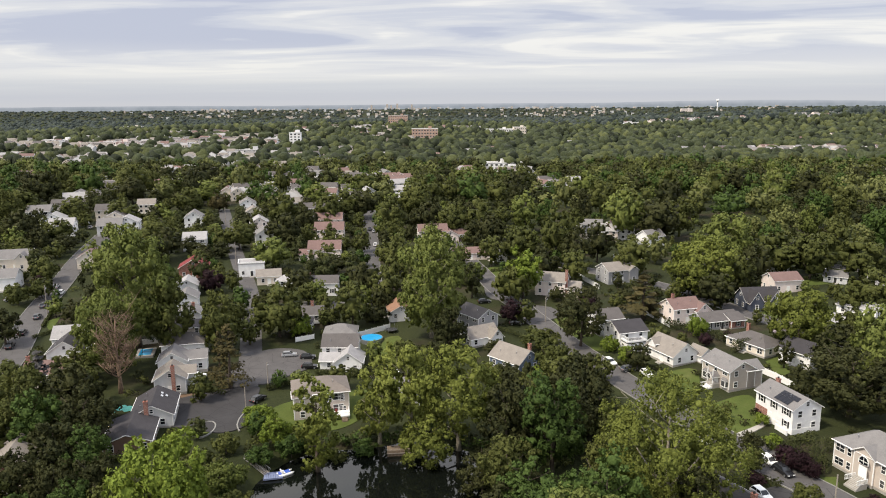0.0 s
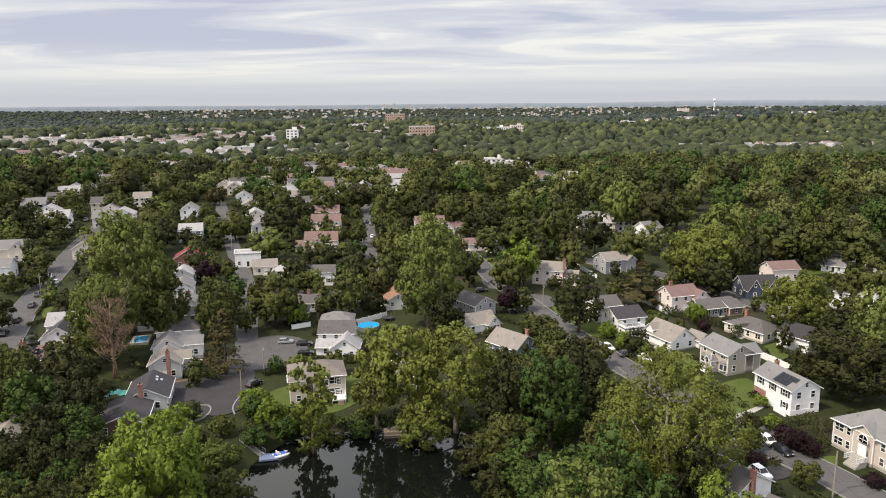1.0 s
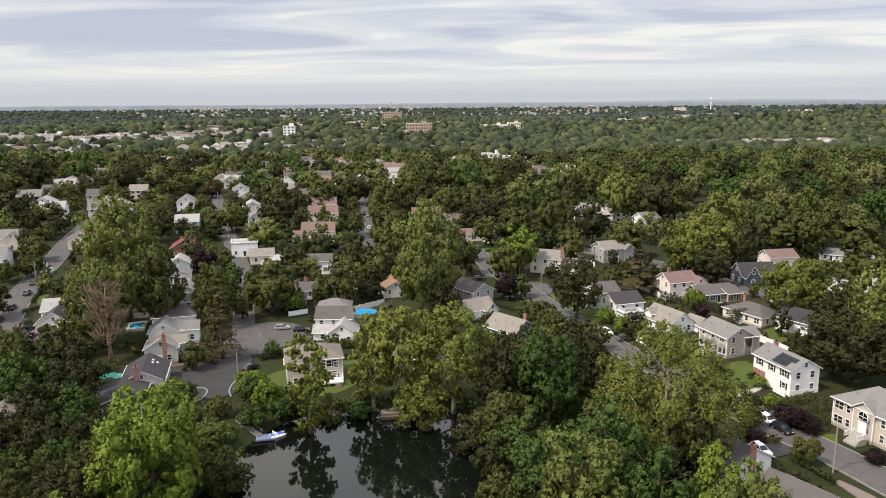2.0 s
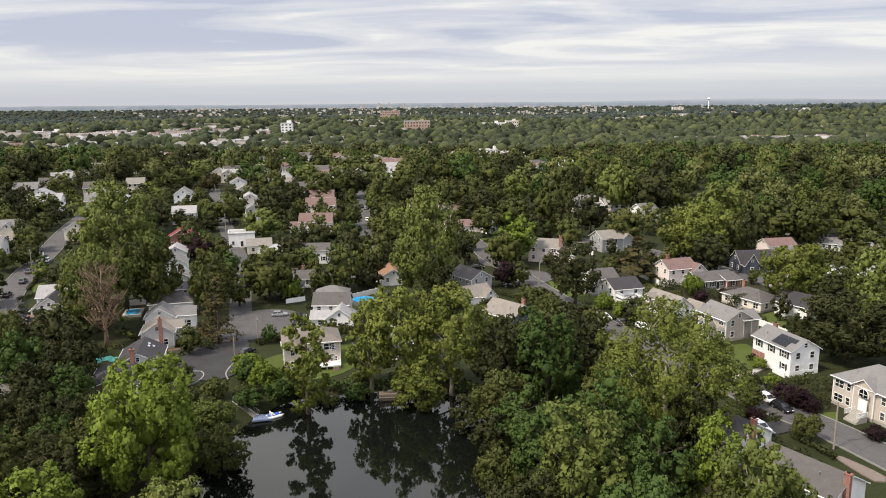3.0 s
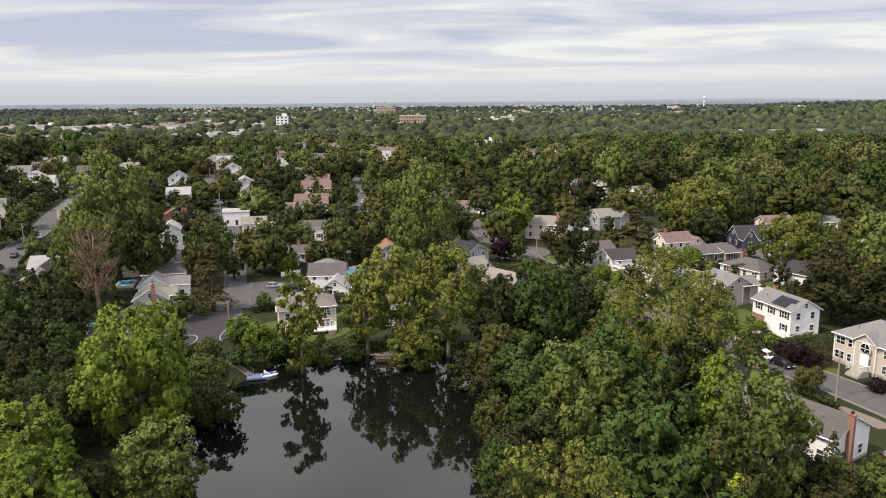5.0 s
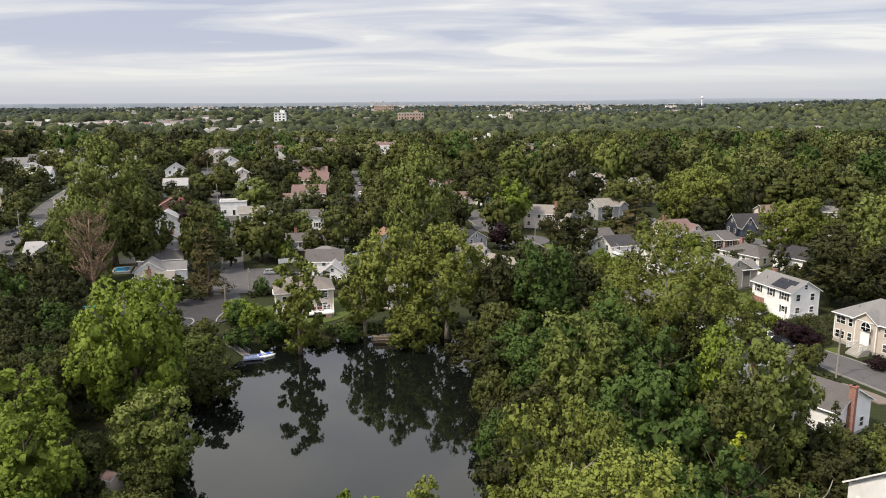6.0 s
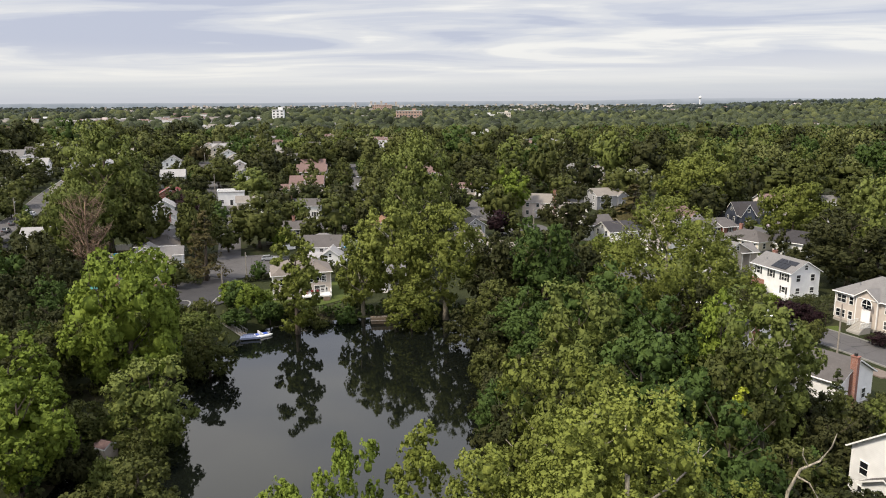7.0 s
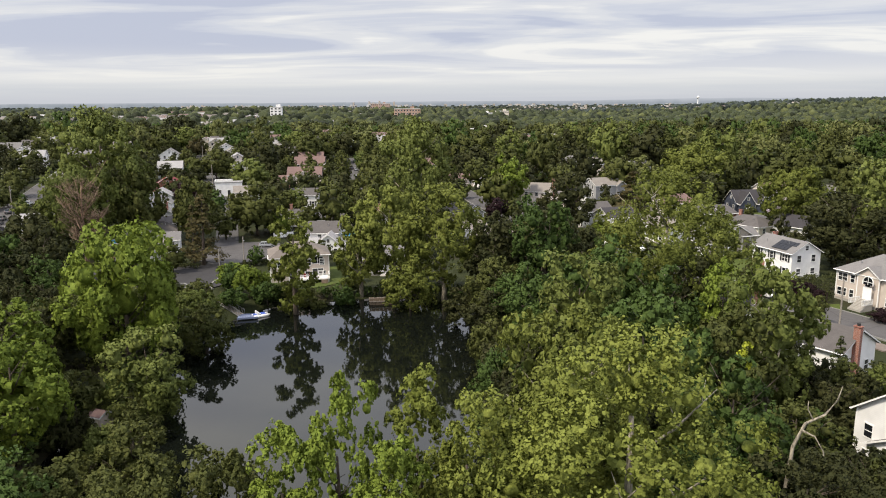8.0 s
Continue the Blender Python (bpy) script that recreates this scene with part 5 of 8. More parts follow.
house("cream gabled house with brown roof", -144.8, 290.3, 14, [(0, 0, 9, 9, 4.6, 2.8, 'y', 'gable')], wall='cream', roof='brown')
house("brick house at the edge of the trees", -83.9, 129.9, 14, [(0, 0, 9, 10, 4.6, 2.4, 'y', 'gable')], wall='brick', roof='tan')
house("reddish house beyond the dark trees", -104.6, 147.2, 14, [(0, 0, 8, 8, 4.6, 2.4, 'y', 'gable')], wall='brick', roof='mid')
# ---- trees round the pond ----
tree("tall", -44.4, 102.9, 22.1, 9.1, "bright", 0, "bright green maple leaning over the pond bank")
tree("round", -36.2, 112.7, 10.2, 4.8, "mid", 0, "low rounded tree at the pond edge")
tree("round", -46.0, 113.8, 12.5, 5.2, "olive", 0, "olive green tree behind the bank maple")
tree("tall", -26.0, 135.1, 22.8, 4.8, "pale", 0, "slim olive tree in front of the beige house")
tree("tall", -14.4, 146.6, 20.4, 6.0, "pale", 0, "leafy sycamore beside the landing stage", bark=PALE_BARK)
tree("round", -36.2, 143.8, 7.0, 3.9, "bright", 0, "small bright tree beside the dock")
tree("tall", -7.5, 147.8, 23.8, 8.0, "pale", 0, "tall sycamore with pale speckled leaves by the water", bark=PALE_BARK)
tree("tall", 2.9, 143.8, 24.9, 8.3, "pale", 0, "tall sycamore at the head of the pond", bark=PALE_BARK)
tree("round", -4.0, 137.4, 12.7, 5.8, "pale", 0, "lower sycamore boughs over the water")
tree("round", 12.1, 134.5, 18.4, 6.2, "dark", 0, "dark green tree beside the sycamores")
tree("round", 20.7, 129.5, 21.6, 6.9, "deep", 0, "green tree on the far bank")
tree("round", 11.5, 121.9, 12.3, 5.8, "mid", 0, "green tree leaning over the pond")
tree("round", 23.0, 138.0, 18.0, 6.7, "dark", 0, "dark tree near the street")
tree("round", 13.8, 112.7, 12.9, 5.8, "deep", 0, "deep green bank tree")
tree("tall", 37.7, 112.7, 27.5, 12.4, "pale", -1, "large pale sycamore beside the street", bark=PALE_BARK)
tree("round", 25.3, 103.5, 19.5, 7.4, "deep", 0, "spreading catalpa with deep green leaves")
tree("round", 16.1, 102.3, 13.4, 6.3, "deep", 0, "green tree on the east bank")
tree("round", 19.5, 92.0, 18.7, 6.9, "olive", 0, "full green tree above the bank")
tree("round", 29.9, 92.0, 16.7, 6.4, "deep", 0, "deep green spreading tree")
tree("round", 12.1, 87.4, 11.2, 5.2, "dark", 0, "dark tree hanging over the water")
tree("round", 37.6, 77.6, 20.6, 6.0, "olive", 0, "tree with bare grey limbs and ivy near the white house", bark=PALE_BARK)
tree("round", 22.4, 72.4, 18.3, 7.4, "deep", 0, "broad dark green tree by the bank")
tree("round", 31.0, 72.4, 16.8, 5.8, "mid", 0, "rounded green tree by the bank")
tree("round", 25.9, 59.8, 16.0, 5.8, "deep", 0, "green tree with a yellow tuft on top")
tree("round", 12.1, 71.3, 12.3, 5.8, "dark", 0, "dark tree low on the bank")
tree("round", 10.9, 58.1, 20.9, 7.4, "pale", -1, "pale sycamore crown close below", bark=PALE_BARK)
tree("tall", 12.1, 43.7, 24.1, 9.0, "lime", -1, "large sycamore with pale yellow-green leaves", bark=PALE_BARK)
tree("tall", 3.4, 46.0, 18.8, 6.4, "lime", -1, "leafy sycamore boughs near the pond", bark=PALE_BARK)
tree("round", -6.3, 44.4, 20.5, 3.3, "bright", -1, "bushy bright young tree beside the pond")
tree("round", -0.9, 45.5, 20.0, 3.6, "lime", -1, "bushy bright young tree beside the pond")
tree("round", -9.9, 43.7, 17.2, 3.4, "bright", -1, "bushy bright young tree beside the pond")
tree("round", 1.8, 43.7, 19.5, 3.4, "lime", -1, "bushy bright young tree beside the pond")
tree("round", -13.2, 44.2, 15.4, 3.2, "mid", -1, "bushy bright young tree beside the pond")
tree("round", -3.2, 41.4, 17.7, 3.7, "bright", -1, "bushy bright young tree beside the pond")
tree("round", -14.4, 47.1, 14.3, 4.1, "mid", -1, "leafy green tree at the near shore")
tree("round", -23.0, 47.1, 14.0, 4.6, "mid", -1, "leafy green tree at the near shore")
tree("round", -18.4, 43.7, 15.3, 5.3, "mid", -1, "green tree on the near bank")
tree("round", -26.4, 41.4, 16.1, 5.5, "deep", -1, "deep green tree on the near bank")
tree("round", -34.5, 46.0, 14.7, 5.5, "mid", -1, "leafy green tree on the near bank")
tree("round", -10.3, 39.1, 14.1, 4.6, "deep", -1, "low green tree on the near bank")
tree("round", -44.7, 73.6, 15.9, 6.4, "bright", 0, "bright green acacia on the west bank")
tree("round", -49.6, 80.5, 16.4, 7.0, "bright", 0, "green tree on the west bank")
tree("round", -35.6, 86.6, 14.6, 5.8, "olive", 0, "green tree drooping to the water")
tree("round", -55.2, 96.6, 12.4, 5.8, "dark", 0, "dark tree behind the bank")
tree("round", -36.2, 66.7, 7.4, 5.5, "mid", 0, "bushy tree before the hut")
tree("round", -30.6, 69.0, 10.7, 4.8, "mid", 0, "rounded tree low on the west bank")
tree("round", -46.0, 59.8, 15.9, 6.9, "bright", 0, "green tree west of the pond")
tree("round", -59.8, 66.7, 14.7, 6.9, "deep", 0, "green tree west of the pond")
tree("round", -73.6, 138.0, 16.0, 6.4, "dark", 0, "dark dense tree beside the row houses")
tree("round", -80.5, 147.2, 17.2, 6.9, "dark", 1, "dark dense tree beside the row houses")
tree("round", -69.0, 128.8, 12.5, 5.2, "deep", 0, "leafy tree in a back garden")
tree("round", -88.5, 142.6, 18.2, 6.9, "mid", 0, "leafy tree in a back garden")
tree("round", -96.6, 152.9, 17.0, 6.9, "mid", 1, "leafy tree in a back garden")
tree("round", -78.2, 120.7, 10.1, 5.2, "dark", 0, "dark dense tree beside the row houses")
tree("round", -87.4, 162.1, 12.6, 5.8, "mid", 1, "leafy tree in a back garden")
tree("conifer", -98.9, 166.8, 13.4, 4.6, "bluespruce", 1, "leafy tree in a back garden")
tree("round", -65.5, 115.0, 7.8, 4.1, "deep", 0, "leafy tree in a back garden")
tree("round", -73.6, 108.1, 9.0, 5.2, "deep", 0, "leafy tree in a back garden")
tree("round", -92.0, 124.2, 13.5, 5.8, "dark", 0, "dark dense tree beside the row houses")
tree("round", -62.1, 105.8, 9.0, 4.6, "dark", 0, "dark dense tree beside the row houses")
tree("round", -75.9, 92.0, 12.4, 6.3, "mid", 0, "leafy tree in a back garden")
tree("round", -105.8, 135.7, 14.6, 5.8, "dark", 0, "dark dense tree beside the row houses")
tree("round", -75.9, 129.9, 12.5, 5.8, "dark", 1, "leafy tree in the thicket round the pond")
tree("round", -82.8, 136.8, 15.9, 5.8, "deep", 1, "leafy tree in the thicket round the pond")
tree("round", -85.1, 151.8, 16.0, 5.8, "dark", 1, "leafy tree in the thicket round the pond")
tree("round", -92.0, 134.5, 12.4, 5.8, "mid", 1, "leafy tree in the thicket round the pond")
tree("round", -64.4, 121.9, 9.0, 4.6, "dark", 0, "leafy tree in the thicket round the pond")
tree("round", -70.1, 118.4, 9.0, 4.6, "dark", 0, "leafy tree in the thicket round the pond")
tree("round", -80.5, 112.7, 10.1, 5.2, "mid", 0, "leafy tree in the thicket round the pond")
tree("round", -87.4, 115.0, 11.2, 5.8, "dark", 0, "leafy tree in the thicket round the pond")
tree("round", -56.3, 103.5, 10.1, 5.1, "mid", 0, "leafy tree in the thicket round the pond")
tree("round", -49.4, 105.8, 11.3, 5.1, "olive", 0, "leafy tree in the thicket round the pond")
tree("round", -65.5, 98.9, 11.3, 5.8, "mid", 0, "leafy tree in the thicket round the pond")
tree("round", -29.9, 142.6, 4.4, 3.0, "mid", 1, "leafy tree in the thicket round the pond")
tree("round", -37.9, 135.7, 4.2, 3.2, "deep", 1, "leafy tree in the thicket round the pond")
tree("round", -94.3, 174.8, 11.0, 5.2, "mid", 1, "leafy tree in the thicket round the pond")
tree("round", -103.5, 161.0, 12.3, 5.8, "dark", 1, "leafy tree in the thicket round the pond")
tree("round", -47.1, 126.5, 7.4, 4.8, "mid", 1, "leafy tree in the thicket round the pond")
tree("round", -41.4, 124.2, 6.8, 4.6, "olive", 0, "leafy tree in the thicket round the pond")
tree("round", -55.2, 119.6, 4.5, 3.4, "dark", 0, "leafy tree in the thicket round the pond")
tree("round", -46.0, 140.3, 4.8, 3.2, "mid", 1, "leafy tree in the thicket round the pond")
tree("round", -32.2, 140.3, 5.5, 3.4, "deep", 1, "leafy tree in the thicket round the pond")
tree("round", -57.5, 111.5, 9.0, 4.6, "mid", 0, "leafy tree in the thicket round the pond")
tree("round", -17.2, 142.6, 4.3, 3.0, "deep", 1, "leafy tree in the thicket round the pond")
tree("round", -23.0, 140.3, 3.7, 2.5, "mid", 1, "leafy tree in the thicket round the pond")
tree("round", 40.0, 119.0, 10.5, 4.2, "mid", 0, "leafy tree in the thicket round the pond")
tree("round", 41.0, 109.6, 9.6, 3.6, "dark", 0, "leafy tree in the thicket round the pond")
tree("round", 40.0, 104.8, 15.2, 4.8, "dark", 0, "leafy tree in the thicket round the pond")
tree("round", 46.0, 94.3, 9.6, 4.6, "dark", 0, "leafy tree in the thicket round the pond")
tree("round", 39.1, 124.2, 11.8, 5.2, "olive", 0, "leafy tree in the thicket round the pond")
tree("round", 29.9, 121.9, 13.2, 5.2, "mid", 0, "leafy tree in the thicket round the pond")
tree("round", 27.6, 147.2, 14.4, 5.8, "dark", 1, "leafy tree in the thicket round the pond")
tree("round", 16.1, 149.5, 16.0, 5.8, "dark", 1, "leafy tree in the thicket round the pond")
tree("round", 34.5, 138.0, 8.4, 4.6, "mid", 1, "leafy tree in the thicket round the pond")
tree("round", 37.6, 90.2, 17.8, 4.6, "bright", 0, "tall yellow-green tree below the white house")
tree("round", 34.5, 64.4, 10.0, 4.8, "mid", 0, "leafy tree in the thicket round the pond")
tree("round", 41.4, 59.8, 5.9, 4.1, "dark", 0, "leafy tree in the thicket round the pond")
tree("round", 35.6, 52.9, 8.9, 4.6, "dark", -1, "leafy tree in the thicket round the pond")
tree("round", 43.7, 73.6, 7.5, 4.1, "dark", 0, "leafy tree in the thicket round the pond")
tree("round", 46.0, 82.8, 6.3, 3.9, "dark", 0, "leafy tree in the thicket round the pond")
tree("round", 51.7, 79.3, 3.4, 2.8, "dark", 0, "leafy tree in the thicket round the pond")
tree("round", 27.6, 50.6, 11.2, 5.3, "dark", -1, "leafy tree in the thicket round the pond")
tree("round", 20.7, 52.9, 12.4, 5.2, "deep", -1, "leafy tree in the thicket round the pond")
tree("round", 42.6, 56.8, 4.7, 3.0, "mid", 0, "leafy tree in the thicket round the pond")
tree("round", 40.0, 63.6, 4.6, 2.8, "dark", 0, "leafy tree in the thicket round the pond")
tree("round", 52.9, 86.2, 3.3, 3.0, "mid", 0, "leafy tree in the thicket round the pond")
tree("round", 32.2, 41.4, 11.2, 5.8, "dark", -1, "leafy tree in the thicket round the pond")
tree("round", 41.4, 48.3, 5.4, 3.9, "mid", -1, "leafy tree in the thicket round the pond")
tree("round", 17.2, 64.4, 12.3, 4.8, "dark", 0, "leafy tree in the thicket round the pond")
tree("round", -37.0, 77.6, 5.6, 3.0, "olive", 0, "low leafy tree crowding the small hut")
tree("round", -42.6, 79.6, 6.4, 3.2, "dark", 0, "low leafy tree crowding the small hut")
tree("round", -35.2, 81.6, 7.0, 3.4, "mid", 0, "low leafy tree crowding the small hut")
tree("round", -43.5, 84.5, 7.5, 3.6, "mid", 0, "low leafy tree crowding the small hut")
tree("round", 8.6, 76.0, 8.5, 4.4, "dark", 0, "low tree leaning out over the water")
tree("round", 9.0, 84.5, 9.0, 4.6, "deep", 0, "low tree leaning out over the water")
tree("round", 9.2, 93.5, 8.5, 4.6, "dark", 0, "low tree leaning out over the water")
tree("round", 9.6, 103.0, 9.0, 4.6, "mid", 0, "low tree leaning out over the water")
tree("round", 9.8, 112.0, 9.5, 4.6, "dark", 0, "low tree leaning out over the water")
tree("round", 7.0, 126.5, 10.5, 5.2, "dark", 0, "low tree leaning out over the water")
# ---- garden trees between the houses ----
tree("round", -90.8, 204.7, 37.8, 12.6, "olive", 0, "very tall olive green tree above the rooftops")
tree("round", -89.1, 184.0, 24.2, 9.7, "olive", 0, "tall tree with olive leaves beside a dead one")
tree("round", -80.5, 202.4, 21.1, 7.5, "mid", 1, "green tree beside the tall one")
tree("round", -65.9, 203.7, 19.5, 6.9, "mid", 1, "tall leafy garden tree between houses")
tree("conifer", -55.7, 177.1, 17.8, 5.5, "spruce", 0, "brownish green spruce beside the dark drive")
tree("conifer", -58.9, 179.7, 14.9, 3.2, "spruce", 1, "spruce beside the row houses")
tree("round", -51.9, 217.9, 17.8, 8.8, "mid", 2, "spreading grey-green tree over the street")
tree("round", -70.7, 291.3, 13.8, 8.2, "olive", 2, "rounded olive tree between roofs")
tree("round", -52.9, 258.0, 11.5, 6.2, "dark", 2, "dark dense tree between houses")
tree("tall", -30.1, 228.0, 16.1, 6.6, "mid", 2, "pointed green tree between houses")
tree("round", -30.0, 256.8, 13.8, 7.0, "dark", 2, "dark round tree on the street")
tree("round", -23.3, 231.3, 6.3, 5.2, "dark", 2, "dark garden tree between houses")
tree("round", -45.6, 218.9, 8.0, 4.3, "bright", 2, "small bright green garden tree")
tree("round", -86.1, 259.5, 9.2, 5.4, "purple", 2, "purple-leaved plum tree in a garden")
tree("round", -78.4, 260.2, 9.2, 3.3, "mid", 2, "tall leafy garden tree between houses")
tree("round", -4.0, 217.3, 36.0, 11.5, "olive", 0, "very tall sycamore behind the pond houses", bark=PALE_BARK)
tree("round", 10.0, 254.3, 13.8, 4.1, "dark", 2, "tall leafy garden tree between houses")
tree("round", 1.4, 203.2, 14.9, 5.6, "dark", 1, "dark tree beside a grey house")
tree("round", 21.5, 224.3, 9.2, 4.0, "purple", 2, "purple-leaved tree by the street")
tree("round", -19.6, 288.1, 17.2, 7.3, "mid", 2, "tall leafy garden tree between houses")
tree("round", -20.3, 265.7, 13.8, 4.7, "mid", 2, "tall leafy garden tree between houses")
tree("round", 28.2, 252.4, 19.5, 7.4, "bright", 1, "lime green maple beside a small white house")
tree("round", 23.5, 246.6, 13.8, 7.1, "mid", 2, "tall leafy garden tree between houses")
tree("round", 47.5, 301.7, 25.3, 7.0, "mid", 2, "tall tree at the edge of the wood")
tree("round", 41.4, 364.4, 23.0, 8.4, "olive", 2, "tall tree at the edge of the wood")
tree("round", 18.4, 361.3, 20.7, 8.0, "mid", 2, "tall tree at the edge of the wood")
tree("round", 4.2, 358.1, 18.4, 7.9, "mid", 2, "tall tree at the edge of the wood")
tree("round", -16.0, 408.5, 20.7, 10.7, "mid", 2, "tall tree at the edge of the wood")
tree("round", 87.6, 349.8, 27.6, 11.0, "olive", 2, "tall tree at the edge of the wood")
tree("round", 102.4, 343.2, 23.0, 11.3, "dark", 2, "tall tree at the edge of the wood")
tree("round", 65.8, 303.2, 18.4, 7.2, "dark", 2, "tall tree at the edge of the wood")
tree("round", 54.1, 291.0, 18.4, 6.9, "dark", 2, "tall tree at the edge of the wood")
tree("round", 22.6, 338.6, 16.1, 8.0, "dark", 2, "tall tree at the edge of the wood")
tree("round", 39.9, 202.4, 18.9, 7.6, "dark", 0, "dense dark round tree on a lawn")
tree("conifer", 64.0, 225.2, 14.9, 7.6, "spruce", 2, "flat-branched dark conifer in a garden")
tree("round", 90.8, 248.4, 22.8, 12.2, "pale", 0, "large yellow-green tree with a broad crown")
tree("round", 110.4, 279.4, 26.7, 11.5, "olive", 1, "large yellow-green tree behind another")
tree("round", 106.5, 249.1, 11.5, 5.6, "dark", 2, "leafy tree along the back gardens")
tree("round", 132.9, 282.1, 18.4, 11.6, "mid", 2, "leafy tree along the back gardens")
tree("round", 142.3, 274.0, 18.4, 9.1, "mid", 2, "leafy tree along the back gardens")
tree("round", 134.0, 230.0, 10.3, 5.6, "mid", 2, "leafy tree along the back gardens")
tree("round", 159.9, 270.5, 18.4, 9.7, "mid", 2, "leafy tree along the back gardens")
tree("round", 161.3, 293.9, 20.7, 9.3, "mid", 2, "leafy tree along the back gardens")
tree("round", 87.3, 250.7, 9.2, 6.0, "dark", 2, "leafy tree along the back gardens")
tree("round", 108.9, 199.1, 8.0, 4.5, "mid", 1, "leafy tree along the back gardens")
tree("round", 117.4, 266.2, 16.1, 6.4, "dark", 2, "leafy tree along the back gardens")
tree("round", 120.6, 192.1, 10.3, 4.7, "dark", 1, "leafy tree along the back gardens")
tree("round", 97.7, 190.9, 19.0, 9.0, "pale", 0, "olive tree with white blossom between gardens")
tree("round", 101.2, 158.7, 23.9, 7.8, "olive", 1, "tall olive tree behind the big house")
tree("round", 89.7, 150.6, 16.6, 10.6, "dark", 0, "massive dark green oak behind the white house")
tree("round", 98.9, 172.5, 14.4, 6.9, "dark", 1, "dark tree behind the fence")
tree("round", 103.5, 138.0, 14.9, 8.0, "dark", 1, "dark tree behind the beige house")
tree("round", 16.3, 175.3, 6.9, 4.3, "dark", 1, "small garden tree on a lawn")
tree("round", 20.8, 170.7, 6.9, 3.9, "mid", 1, "small garden tree on a lawn")
tree("round", 12.0, 175.9, 6.9, 3.8, "mid", 1, "small garden tree on a lawn")
tree("round", 75.2, 205.6, 6.9, 3.5, "bright", 1, "small garden tree on a lawn")
tree("round", 47.1, 196.7, 5.2, 2.7, "bright", 1, "small garden tree on a lawn")
tree("round", 49.7, 187.8, 5.2, 3.1, "bright", 1, "small garden tree on a lawn")
tree("round", 25.3, 178.1, 4.6, 2.9, "bright", 1, "small garden tree on a lawn")
tree("round", 29.7, 170.1, 10.3, 7.0, "mid", 1, "small garden tree on a lawn")
tree("round", 32.4, 161.0, 11.5, 6.4, "dark", 1, "small garden tree on a lawn")
tree("round", 28.2, 153.4, 10.3, 5.6, "dark", 1, "small garden tree on a lawn")
tree("round", 35.5, 148.5, 8.0, 4.2, "mid", 1, "small garden tree on a lawn")
tree("round", 28.3, 200.7, 6.9, 6.5, "mid", 1, "small garden tree on a lawn")
tree("round", 15.2, 199.9, 4.6, 3.9, "dark", 1, "small garden tree on a lawn")
tree("round", -42.6, 153.8, 5.8, 4.4, "bright", 1, "small garden tree on a lawn")
tree("round", -36.3, 145.6, 5.8, 3.0, "mid", 1, "small garden tree on a lawn")
tree("round", 58.7, 128.6, 5.2, 3.0, "mid", 1, "small garden tree on a lawn")
tree("round", 67.1, 137.4, 3.4, 2.1, "bright", 1, "small garden tree on a lawn")
tree("round", 62.9, 115.0, 5.4, 2.7, "mid", 0, "small garden tree on a lawn")
tree("round", 62.3, 151.8, 3.4, 1.8, "mid", 1, "small garden tree on a lawn")
tree("round", 67.2, 130.2, 4.0, 3.3, "purple", 1, "small garden tree on a lawn")
tree("round", -129.8, 204.3, 11.5, 5.6, "dark", 1, "street and garden tree of the suburb")
tree("round", -151.5, 268.0, 10.3, 6.0, "mid", 2, "street and garden tree of the suburb")
tree("round", -142.7, 248.1, 8.0, 5.0, "mid", 2, "street and garden tree of the suburb")
tree("round", -125.1, 264.4, 8.0, 5.5, "mid", 2, "street and garden tree of the suburb")
tree("round", -177.1, 327.0, 11.5, 7.8, "mid", 2, "street and garden tree of the suburb")
tree("round", -220.3, 372.5, 17.2, 9.7, "mid", 2, "street and garden tree of the suburb")
tree("round", -187.8, 365.0, 14.9, 7.4, "mid", 2, "street and garden tree of the suburb")
tree("round", -118.9, 302.9, 14.9, 7.1, "dark", 2, "street and garden tree of the suburb")
tree("round", -120.6, 291.5, 12.6, 6.9, "dark", 2, "street and garden tree of the suburb")
tree("round", -101.8, 293.0, 8.0, 4.7, "mid", 2, "street and garden tree of the suburb")
tree("round", -100.7, 321.3, 10.3, 4.6, "mid", 2, "street and garden tree of the suburb")
tree("round", -84.9, 379.7, 18.4, 8.8, "mid", 2, "street and garden tree of the suburb")
tree("round", -69.5, 359.9, 16.1, 7.3, "dark", 2, "street and garden tree of the suburb")
tree("round", -140.8, 509.7, 18.4, 8.8, "mid", 2, "street and garden tree of the suburb")
tree("round", -165.4, 369.1, 13.8, 8.6, "mid", 2, "street and garden tree of the suburb")
tree("round", -96.4, 229.7, 11.5, 6.5, "mid", 2, "street and garden tree of the suburb")
tree("round", -130.2, 414.8, 11.5, 5.9, "spruce", 2, "street and garden tree of the suburb")
tree("round", -36.4, 316.0, 13.8, 4.0, "mid", 2, "street and garden tree of the suburb")
tree("round", -14.3, 273.9, 13.8, 5.5, "mid", 2, "street and garden tree of the suburb")
tree("round", -55.1, 401.6, 17.2, 9.3, "mid", 2, "street and garden tree of the suburb")
tree("round", -76.3, 433.8, 17.2, 9.0, "olive", 2, "street and garden tree of the suburb")
tree("round", 32.2, 163.1, 13.8, 5.9, "dark", 1, "leafy tree filling the gaps between houses")
tree("round", 28.9, 178.2, 10.3, 5.8, "mid", 1, "leafy tree filling the gaps between houses")
tree("round", 33.2, 146.3, 12.6, 4.4, "dark", 1, "leafy tree filling the gaps between houses")
tree("round", 19.8, 142.9, 14.9, 5.0, "mid", 1, "leafy tree filling the gaps between houses")
tree("round", 25.5, 138.4, 13.8, 5.1, "mid", 1, "leafy tree filling the gaps between houses")
